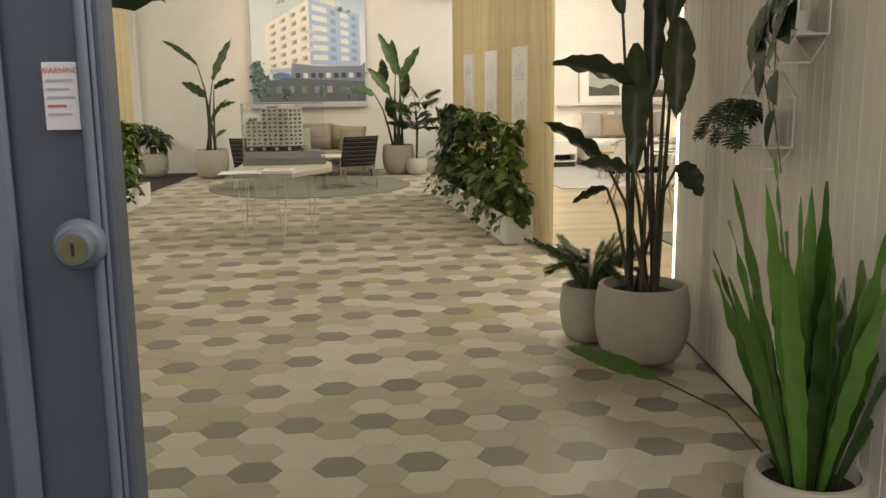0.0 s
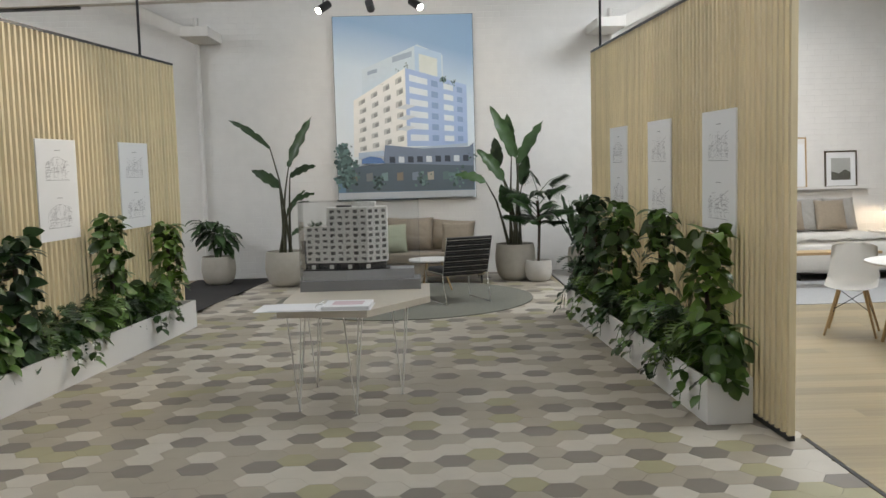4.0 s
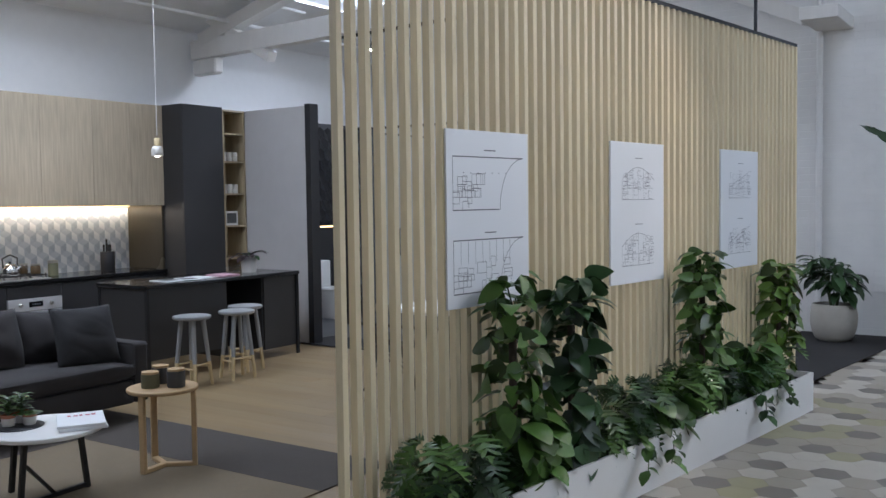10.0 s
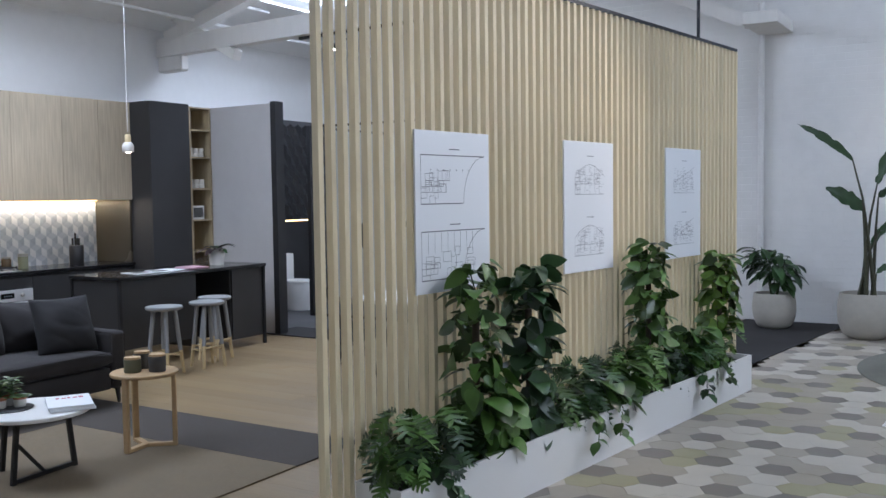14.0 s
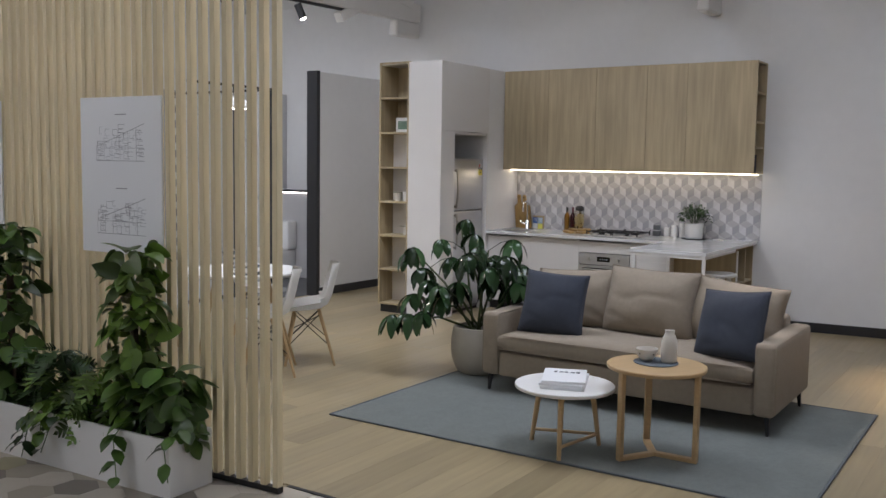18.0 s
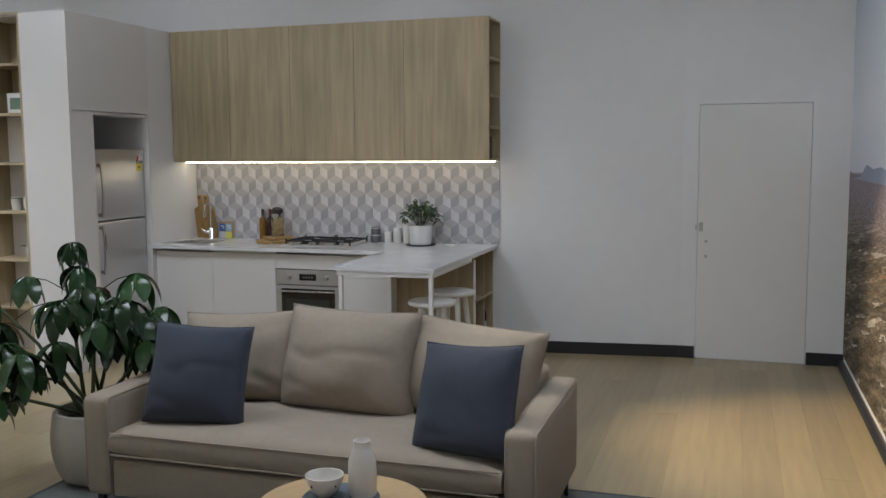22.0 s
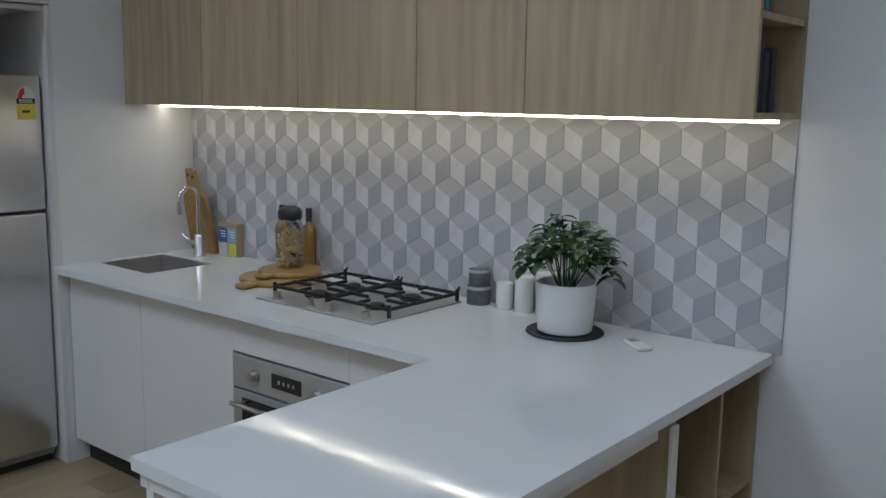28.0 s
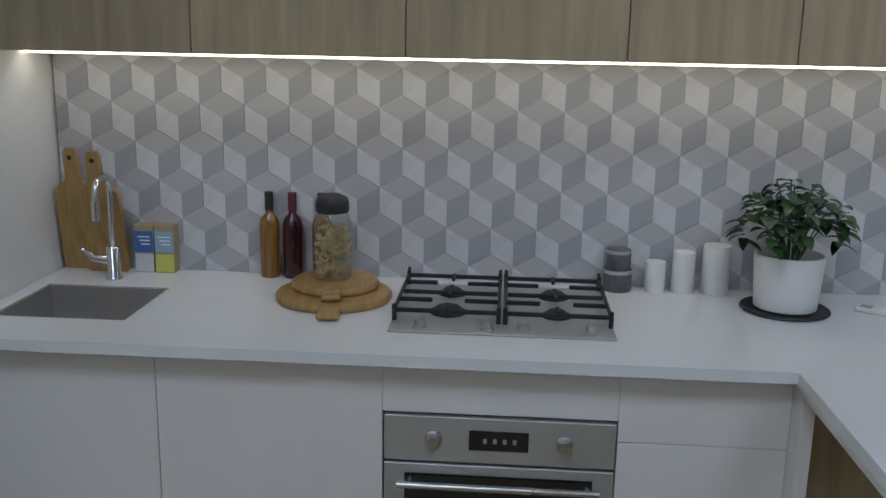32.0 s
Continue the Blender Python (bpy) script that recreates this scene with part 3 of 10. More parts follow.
def cooktop(x0, y0, x1, y1, z, side=1, label="four-burner gas cooktop with black iron trivets on a steel plate"):
    c = thing("gas_cooktop", pose((x0 + x1) / 2, (y0 + y1) / 2, z, 0, 0, 0 if side > 0 else 180), label, "cooktop")
    hx, hy = (x1 - x0) / 2, (y1 - y0) / 2
    part("plate", box(-hx, -hy, 0, hx, hy, 0.006, 0.003), mat("satin_steel", (0.47, 0.465, 0.46), 0.42, 0.6, vary=0.06, scale=8), c)
    for bx, by, r in ((-0.06, 0.15, 0.036), (0.13, 0.15, 0.026), (-0.06, -0.15, 0.026), (0.13, -0.15, 0.030)):
        b = part("burner", lathe([(0, 0.006), (r + 0.016, 0.006), (r + 0.014, 0.012), (r, 0.013), (r, 0.021), (r - 0.004, 0.024), (0, 0.025)], 24, x=bx, y=by), M_IRON, c, smooth=40)
    for k, by in enumerate((0.215, 0.04, -0.055, -0.235)):
        part("knob", lathe([(0, 0.006), (0.021, 0.006), (0.020, 0.010), (0.0155, 0.012), (0.014, 0.030), (0.0, 0.031)], 18, x=-hx + 0.035, y=by), M_STEEL, c, smooth=40)
        part("knob_grip", box(-hx + 0.017, by - 0.004, 0.0305, -hx + 0.053, by + 0.004, 0.036, 0.001), M_STEEL, c)
    zt = 0.036
    for s in (1, -1):
        g = thing("trivet", Matrix.Identity(4), "", "")
        g.parent = c
        cy, wy = s * hy * 0.5, hy * 0.47
        xa, xb = -hx + 0.09, hx - 0.02
        for y in (cy - wy, cy + wy):
            part("bar", box(xa, y - 0.0045, zt - 0.006, xb, y + 0.0045, zt + 0.006, 0.002), M_IRON, g)
        for x in (xa, (xa + xb) / 2, xb):
            part("bar", box(x - 0.0045, cy - wy + 0.006, zt - 0.006, x + 0.0045, cy + wy - 0.006, zt + 0.006, 0.002), M_IRON, g)
        qx = (xb - xa) / 4
        for x in (xa + qx, xb - qx):
            for q in (-1, 1):
                part("finger", box(x - 0.005, min(cy + q * wy, cy + q * wy * 0.32), zt - 0.002, x + 0.005, max(cy + q * wy, cy + q * wy * 0.32), zt + 0.010, 0.002), M_IRON, g)
                part("finger", box(min(x + q * qx, x + q * qx * 0.42), cy - 0.005, zt - 0.002, max(x + q * qx, x + q * qx * 0.42), cy + 0.005, zt + 0.010, 0.002), M_IRON, g)
        for x in (xa, xb):
            for y in (cy - wy, cy + wy):
                part("foot", box(x - 0.006, y - 0.006, 0.006, x + 0.006, y + 0.006, zt + 0.016, 0.002), M_IRON, g)
        for y in (cy - wy, cy + wy):
            part("prong", tube([(xb, y, zt), (xb + 0.012, y, zt + 0.022)], 0.005, 6), M_IRON, g)
    return c


cooktop(7.975, 9.822, 8.455, 10.420, 0.900)


def peninsula_frame():
    c = thing("peninsula_table", pose(0, 0, 0), "white steel leg frame that carries the peninsula", "table frame")
    for y in (8.715, 9.365):
        part("leg", box(6.845, y, 0.0, 6.873, y + 0.028, 0.835, 0.002), M_WHITE, c)
    part("rail", box(6.84, 8.712, 0.836, 7.80, 8.742, 0.8695, 0.002), M_WHITE, c)
    part("rail", box(6.84, 9.375, 0.836, 7.80, 9.405, 0.8695, 0.002), M_WHITE, c)
    part("rail", box(6.84, 8.743, 0.836, 6.87, 9.374, 0.8695, 0.002), M_WHITE, c)


peninsula_frame()


def bookcase():
    c = thing("bench_bookcase", pose(0, 0, 0), "oak-lined open bookcase on castors under the peninsula", "bookcase")
    x0, x1, y0, y1, z0, z1 = 7.93, KX - 0.008, 8.735, 9.37, 0.12, 0.868
    part("back", box(x0 + 0.018, y1 - 0.016, z0, x1, y1, z1), M_OAK, c)
    part("side", box(x0, y0, z0, x0 + 0.018, y1, z1), M_OAK, c)
    part("side", box(x1 - 0.018, y0, z0, x1, y1 - 0.017, z1), M_OAK, c)
    xm = (x0 + x1) / 2 + 0.02
    part("divider", box(xm - 0.008, y0 + 0.002, z0 + 0.017, xm + 0.008, y1 - 0.017, z1 - 0.017), M_OAK, c)
    for z in (z0, z1 - 0.016):
        part("shelf", box(x0 + 0.019, y0, z, x1 - 0.019, y1 - 0.017, z + 0.016), M_OAK, c)
    for a, b in ((x0 + 0.019, xm - 0.009), (xm + 0.009, x1 - 0.019)):
        part("shelf", box(a, y0 + 0.002, 0.49, b, y1 - 0.017, 0.508), M_OAK, c)
    part("face_post", box(x0 - 0.022, y0 - 0.012, 0.115, x0 + 0.014, y0 - 0.001, 0.835, 0.002), M_WHITE, c, "white upright")
    part("filler_panel", box(7.80, y1 + 0.001, 0.0, x0 + 0.017, 9.404, 0.868, 0.001), M_WHITE, c, "white filler panel")
    part("kickboard", box(x0 + 0.1, y0 + 0.09, 0.0, x1, y0 + 0.105, 0.119), M_BLACK, c)
    for x, y in ((x0 + 0.03, y0 + 0.035), (x0 + 0.03, y1 - 0.04)):
        w = lathe([(0, -0.014), (0.032, -0.014), (0.036, -0.008), (0.036, 0.008), (0.032, 0.014), (0, 0.014)], 18)
        bmesh.ops.transform(w, matrix=pose(x, y, 0.036, 0, 90, 25), verts=w.verts)
        part("castor", w, M_BLACK, c, "black castor wheel", smooth=40)
        part("castor_fork", box(x - 0.02, y - 0.02, 0.07, x + 0.02, y + 0.02, 0.119, 0.003), M_CHROME, c)
    return c


bookcase()


def bottle(name, x, y, z, prof, material, cap=None, label="", cat="bottle"):
    c = thing(name, pose(x, y, z), label, cat)
    part("body", lathe(prof, 20), material, c, smooth=50)
    if cap:
        part("cap", lathe(cap[0], 18), cap[1], c, smooth=50)
    return c


M_WINE = mat("dark_bottle_glass", (0.012, 0.014, 0.03), 0.08, spec=0.6)
M_LABEL = mat("pale_label", (0.55, 0.58, 0.62), 0.6)
for bx, bz in ((8.02, 0.137), (8.11, 0.137), (8.02, 0.509), (8.36, 0.137), (8.45, 0.137)):
    b = bottle("wine_bottle", bx, 8.81, bz, [(0, 0), (0.034, 0), (0.037, 0.006), (0.037, 0.18), (0.03, 0.21), (0.014, 0.24), (0.0135, 0.295), (0.015, 0.297), (0.015, 0.305), (0, 0.306)], M_WINE, None, "dark bottle with a pale label in the bookcase")
    part("label", lathe([(0.0376, 0.07), (0.0376, 0.13)], 20), M_LABEL, b)
bottle("white_jar", 8.37, 8.82, 0.509, [(0, 0), (0.033, 0), (0.035, 0.005), (0.035, 0.10), (0.03, 0.105), (0, 0.105)], M_WHITE, None, "small white jar in the bookcase", "jar")


def stool(x, y, seat_mat, leg_mat, tip_mat, h=0.65, rot=0.0, label="", group=""):
    """A round-topped stool: four splayed legs, dipped at the foot, and crossed stretchers."""
    c = thing("bar_stool", pose(x, y, 0, 0, 0, rot), label, "stool", group)
    part("seat", lathe([(0, h - 0.035), (0.15, h - 0.035), (0.165, h - 0.028), (0.170, h - 0.015), (0.166, h - 0.003), (0.155, h), (0, h)], 32), seat_mat, c, smooth=50)
    top, foot = 0.095, 0.165
    split = 0.36
    for k in range(4):
        a = radians(45 + 90 * k)
        d = Vector((math.cos(a), math.sin(a), 0))
        zs = h - 0.035
        pt = d * top + Vector((0, 0, zs))
        pf = d * foot
        ps = pf.lerp(pt, split)
        part("leg", tube([ps, pt], 0.019, 12, radii=[0.019, 0.021]), leg_mat, c, smooth=60)
        part("leg_foot", tube([pf, ps], 0.017, 12, radii=[0.015, 0.0188]), tip_mat, c, "natural timber foot", smooth=60)
    for k, z in enumerate((0.17, 0.20, 0.17, 0.20)):
        rr = foot + (top - foot) * z / (h - 0.035)
        a, b = radians(45 + 90 * k), radians(135 + 90 * k)
        part("stretcher", tube([(rr * math.cos(a), rr * math.sin(a), z), (rr * math.cos(b), rr * math.sin(b), z)], 0.010, 8), tip_mat, c, smooth=60)
    return c


M_PINE = mat("pale_pine", (0.55, 0.43, 0.24), 0.5, vary=0.12, scale=9, grain=(5, 5, 0.6))
stool(7.10, 8.80, M_WHITE, M_WHITE, M_PINE, rot=12, label="white round stool with dipped timber feet at the peninsula", group="white stools")
stool(7.58, 8.80, M_WHITE, M_WHITE, M_PINE, rot=-8, label="white round stool with dipped timber feet at the peninsula", group="white stools")


# ---- fridge tower ----
def fridge_tower():
    c = thing("fridge_tower", pose(0, 0, 0), "tall white cabinet housing round the fridge", "cabinet")
    yf, yb, top = 11.555, 12.38, 2.725
    part("side_panel", box(6.865, yf, 0.0, 6.89, 11.975, top), M_CABWHITE, c)
    part("stile", box(6.891, yf, 0.0, 7.132, yf + 0.02, 1.998), M_CABWHITE, c)
    part("inner_panel", box(7.112, yf + 0.021, 0.0, 7.130, yb - 0.021, 1.998), M_CABWHITE, c)
    part("inner_panel", box(7.822, yf, 0.0, 7.842, yb, 1.998), M_CABWHITE, c)
    part("wall_panel", box(7.843, yf, 0.0, KX + 0.16, yf + 0.02, top), M_WALL, c)
    part("top_door", box(6.891, yf, 2.003, 7.842, yf + 0.02, top), M_CABWHITE, c)
    part("recess_top", box(7.131, yf + 0.021, 1.975, 7.821, yb, 1.997), M_CABWHITE, c)
    part("back_panel", box(7.22, yb - 0.02, 0.0, 8.69, yb, top), M_CABWHITE, c)
    part("top_panel", box(6.891, yf + 0.021, top - 0.02, 8.69, yb - 0.021, top), M_CABWHITE, c)


fridge_tower()


M_FRIDGE = mat("fridge_steel", (0.62, 0.62, 0.63), 0.34, 1.0, vary=0.06, scale=8, grain=(1, 1, 30))


def fridge():
    c = thing("fridge", pose(7.478, 11.60, 0), "stainless steel fridge with the freezer door above", "fridge")
    w = 0.334
    part("body", box(-w, 0.045, 0.03, w, 0.56, 1.71, 0.004), mat("fridge_side", (0.3, 0.3, 0.3), 0.5), c)
    part("freezer_door", box(-w, 0.0, 1.142, w, 0.044, 1.712, 0.012, seg=3), M_FRIDGE, c, smooth=40)
    part("fridge_door", box(-w, 0.0, 0.07, w, 0.044, 1.132, 0.012, seg=3), M_FRIDGE, c, smooth=40)
    for z0, z1 in ((1.17, 1.60), (0.72, 1.11)):
        bar = tube([(0, -0.034 - 0.016 * math.sin(math.pi * k / 10), z0 + (z1 - z0) * k / 10) for k in range(11)], 0.008, 4)
        bmesh.ops.transform(bar, matrix=Matrix.Translation((-w + 0.062, 0, 0)) @ Matrix.Diagonal((1.9, 1.0, 1.0, 1.0)), verts=bar.verts)
        h = part("handle", bar, M_STEEL, c, "curved flat bar handle")
        for z in (z0 + 0.02, z1 - 0.02):
            part("post", box(-w + 0.055, -0.034, z - 0.012, -w + 0.069, -0.0005, z + 0.012, 0.002), M_STEEL, h)
    part("plinth", box(-w + 0.01, 0.05, 0.0, w - 0.01, 0.52, 0.03), M_BLACK, c)
    # energy sticker: pale fan with a red band over a yellow slip
    fan = part("sticker_fan", prism([(w - 0.068 + 0.039 * math.cos(a), 0.050 * math.sin(a)) for a in [math.pi * k / 10 for k in range(11)]], 0, 0.001), M_WHITE, c)
    fan.matrix_basis = pose(0, -0.0004, 1.6155, 90, 0, 0)
    part("sticker_band", box(w - 0.107, -0.0016, 1.593, w - 0.029, -0.0006, 1.615), M_BLACK, c)
    part("sticker_slip", box(w - 0.107, -0.0016, 1.528, w - 0.029, -0.0006, 1.592), mat("sticker_yellow", (0.75, 0.62, 0.06), 0.5), c, "yellow energy label")
    star = part("sticker_star", prism([(w - 0.068 + 0.034 * math.cos(a), 0.044 * math.sin(a)) for a in [math.pi * (0.56 + 0.044 * k) for k in range(11)]] + [(w - 0.068 + 0.015 * math.cos(a), 0.019 * math.sin(a)) for a in [math.pi * (1.0 - 0.11 * k) for k in range(5)]], 0, 0.0006), mat("sticker_red", (0.6, 0.06, 0.03), 0.5), c)
    star.matrix_basis = pose(0, -0.0018, 1.6155, 90, 0, 0)
    for k in range(2):
        part("sticker_line", box(w - 0.098, -0.0026, 1.598 + 0.008 * k, w - 0.04, -0.0020, 1.602 + 0.008 * k), M_WHITE, c)
    part("sticker_line", box(w - 0.085, -0.0026, 1.556, w - 0.052, -0.0020, 1.566), M_BLACK, c)
    part("sticker_edge", box(w - 0.107, -0.0016, 1.516, w - 0.029, -0.0006, 1.527), M_WHITE, c)


fridge()


def open_shelf():
    c = thing("open_shelf", pose(0, 0, 0), "tall narrow oak open shelf in the end of the tower", "shelf")
    x0, y0, y1, top = 6.87, 11.98, 12.375, 2.735
    part("side", box(x0, y0, 0.09, 7.21, y0 + 0.02, top), M_OAK, c)
    part("side", box(x0, y1 - 0.02, 0.09, 7.21, y1, top), M_OAK, c)
    part("back", box(7.19, y0 + 0.021, 0.09, 7.21, y1 - 0.021, top), M_OAK, c)
    for z in (0.09, 0.47, 0.845, 1.215, 1.59, 1.965, 2.34, top - 0.02):
        part("shelf", box(x0 + 0.002, y0 + 0.021, z, 7.189, y1 - 0.021, z + 0.02), M_OAK, c)
    part("plinth", box(x0 + 0.04, y0 + 0.01, 0.0, 7.18, y1 - 0.01, 0.089), M_BLACK, c, "black plinth")


open_shelf()

# east door in the long wall
d = thing("door_1", pose(EAST, 0, 0), "flush white door in the long wall, closed", "door", kind="structure")
part("leaf", box(0.0, DOOR_Y0 + 0.004, 0.004, 0.04, DOOR_Y1 - 0.004, DOOR_Z - 0.004, 0.001), M_WHITE, d)
part("handle_plate", box(-0.012, DOOR_Y1 - 0.045, 1.03, -0.001, DOOR_Y1 - 0.012, 1.10, 0.002), M_STEEL, d, "small steel pull plate")
part("latch_plate", box(-0.008, DOOR_Y1 + 0.004, 1.04, -0.0005, DOOR_Y1 + 0.016, 1.08, 0.002), M_STEEL, d)
for z in (0.95, 0.83):
    k = lathe([(0, 0), (0.013, 0), (0.012, 0.008), (0, 0.009)], 14)
    bmesh.ops.transform(k, matrix=pose(-0.0005, DOOR_Y1 - 0.07, z, 0, -90, 0), verts=k.verts)
    part("lock", k, M_STEEL, d, smooth=40)
for y0, y1 in ((5.99, DOOR_Y0 - 0.005), (DOOR_Y1 + 0.005, DOOR_Y1 + 0.12)):
    structure("baseboard", box(EAST - 0.014, y0, 0.0, EAST - 0.001, y1, 0.098, 0.002), M_BLACK, "black skirting board along the white wall", "baseboard")
structure("baseboard", prism([(EAST - 0.014, DOOR_Y1 + 0.1205), (EAST - 0.002, DOOR_Y1 + 0.1205), (KX - 0.001, K_S - 0.012), (KX - 0.014, K_S - 0.012)], 0.0, 0.098), M_BLACK, "black skirting board along the white wall", "baseboard")


def air_conditioner(x, y, z, side, label):
    """A split unit on the wall; it faces -x (side 1) or +x (side -1)."""
    c = thing("air_conditioner", pose(x, y, z, 0, 0, 0 if side > 0 else 180), label, "air conditioner")
    w = 0.52
    bm = prism([(0, 0.29), (-0.17, 0.285), (-0.205, 0.25), (-0.21, 0.10), (-0.19, 0.045), (-0.12, 0.0), (0, 0.0)], -w, w)
    bmesh.ops.transform(bm, matrix=pose(0, 0, 0, 90, 0, 0), verts=bm.verts)
    part("case", bm, M_WHITE, c)
    part("seam", box(-0.2135, -w + 0.002, 0.118, -0.2105, w - 0.002, 0.122), mat("vent_grey", (0.3, 0.3, 0.31), 0.5), c)
    v = box(-0.004, -w + 0.062, -0.018, 0.004, w - 0.05, 0.018)
    bmesh.ops.transform(v, matrix=pose(-0.165, 0, 0.022, 0, 40, 0), verts=v.verts)
    part("outlet_slot", v, M_BLACK, c, "dark air outlet slot")
    v = box(-0.003, -w + 0.062, -0.02, 0.003, w - 0.05, 0.02)
    bmesh.ops.transform(v, matrix=pose(-0.195, 0, 0.012, 0, 65, 0), verts=v.verts)
    part("louvre", v, M_WHITE, c)
    return c


air_conditioner(EAST - 0.001, 7.05, 3.0, 1, "white split air conditioner high on the wall")


# ---- central display: picture, posters, planters ----
M_PAPER = mat("white_poster_board", (0.80, 0.81, 0.83), 0.45, vary=0.015, scale=3)
M_INK = mat("printed_ink", (0.09, 0.09, 0.11), 0.6)
M_INKPALE = mat("pale_printed_ink", (0.28, 0.28, 0.31), 0.6)
M_SOIL = mat("potting_soil", (0.022, 0.016, 0.011), 0.95, vary=0.4, scale=40, bump=0.6, bump_scale=120)


def plan_poster(m, kind, label, w=0.70, h=0.85):
    """A board with two floor plans drawn in thin raised ink lines; x to the right, z up, facing -y."""
    c = thing("plan_poster", m, label, "poster", "plan posters")
    part("board", box(-w / 2, 0.0, 0.0, w / 2, 0.012, h, 0.001), M_PAPER, c)
    rnd = random.Random(kind)
    ink = bmesh.new()

    def bar(x0, z0, x1, z1, t=0.004):
        d = Vector((x1 - x0, 0, z1 - z0))
        if d.length < 1e-4:
            return
        n = Vector((-d.z, 0, d.x)).normalized() * t / 2
        a, b = Vector((x0, -0.0006, z0)), Vector((x1, -0.0006, z1))
        ink.faces.new([ink.verts.new(p) for p in (a - n, b - n, b + n, a + n)])

    for z0, full in ((h * 0.55, kind == 0), (h * 0.08, False)):
        ph, x0, x1 = h * 0.30, -w * 0.43, w * 0.43
        if kind == 0:
            bar(x0, z0 + ph, x1, z0 + ph, 0.005)
            bar(x0, z0, x0 + w * 0.55, z0, 0.005)
            arc = [(x1 - 0.30 * w * math.sin(a) ** 1.0, z0 + ph * math.cos(a)) for a in [math.pi / 2 * k / 8 for k in range(9)]]
            for p, q in zip(arc, arc[1:]):
                bar(*p, *q, 0.0028)
            bar(x0, z0, x0, z0 + ph, 0.0028)
            if full:
                for k in range(7):
                    bar(x0 + 0.12 * w + k * 0.085 * w, z0 + ph * 0.7, x0 + 0.13 * w + k * 0.085 * w, z0 + ph * 0.7, 0.006)
                x1r = x0 + 0.28 * w
            else:
                x1r = x1 - 0.2 * w
                for k in range(9):
                    bar(x0 + k * 0.085 * w, z0 + ph * 0.55, x0 + k * 0.085 * w, z0 + ph * 0.97, 0.002)
            for k in range(20):
                ax, az = rnd.uniform(x0, x1r), z0 + rnd.uniform(0, 0.5) * ph
                bx, bz = rnd.uniform(0.04, 0.11) * w, rnd.uniform(0.08, 0.22) * ph
                ax, az = x0 + round((ax - x0) / (0.055 * w)) * 0.055 * w, z0 + round((az - z0) / (0.12 * ph)) * 0.12 * ph
                for q in ((ax, az, ax + bx, az), (ax, az + bz, ax + bx, az + bz), (ax, az, ax, az + bz), (ax + bx, az, ax + bx, az + bz)):
                    bar(*q, 0.002)
        else:
            lean = 0.22 if kind == 2 else 0.0
            bx0, bx1 = -w * 0.30, w * 0.30
            top = [bx0 + k * (bx1 - bx0) / 6 for k in range(7)]
            crest = [z0 + ph * (0.62 + 0.3 * math.sin(math.pi * k / 6) if not lean else 0.45 + 0.08 * k) for k in range(7)]
            for k in range(6):
                bar(top[k], crest[k], top[k + 1], crest[k + 1], 0.0028)
                bar(top[k], z0 + ph * 0.15, top[k], crest[k], 0.002)
                bar(top[k], z0 + ph * 0.15, top[k + 1], z0 + ph * 0.15, 0.0028)
                bar(top[k], z0 + ph * 0.42, top[k + 1], z0 + ph * 0.42, 0.002)
            for k in range(46):
                ax, az = rnd.uniform(bx0, bx1 * 0.85), z0 + rnd.uniform(0.15, 0.75) * ph
                bx, bz = rnd.uniform(0.03, 0.08) * w, rnd.uniform(0.06, 0.18) * ph
                for q in ((ax, az, ax + bx, az), (ax, az + bz, ax + bx, az + bz), (ax, az, ax, az + bz)):
                    bar(*q, 0.002)
        bar(-0.06 * w, z0 + ph * 1.13, 0.08 * w, z0 + ph * 1.13, 0.005)
    part("plan_drawing", ink, M_INK if kind == 0 else M_INKPALE, c)["kind"] = "stuff"
    return c


def on_line(a, b, s, off):
    """A point s metres along the line a-b, off metres to its right, with the heading of the line."""
    d = Vector((b[0] - a[0], b[1] - a[1])).normalized()
    p = Vector(a) + d * s + Vector((d.y, -d.x)) * off
    return p.x, p.y, math.degrees(math.atan2(d.y, d.x))


WA, WB, EA, EB = (-3.47, 9.45), (-2.80, 14.55), (2.09, 9.33), (1.87, 14.34)
for s, kind in ((1.08, 0), (2.53, 1), (4.00, 2)):
    x, y, ang = on_line(WA, WB, s, 0.035)
    plan_poster(pose(x, y, 1.12, 0, 0, ang), kind, ("large-scale plan poster on the pine screen", "floor plan poster on the pine screen", "small plan poster on the pine screen")[kind], w=0.64)
for s, kind in ((1.10, 2), (2.47, 2), (3.80, 1)):
    x, y, ang = on_line(EA, EB, s, -0.035)
    plan_poster(pose(x, y, 1.14, 0, 0, ang + 180), kind, "plan poster fixed to the pine screen", w=0.64)


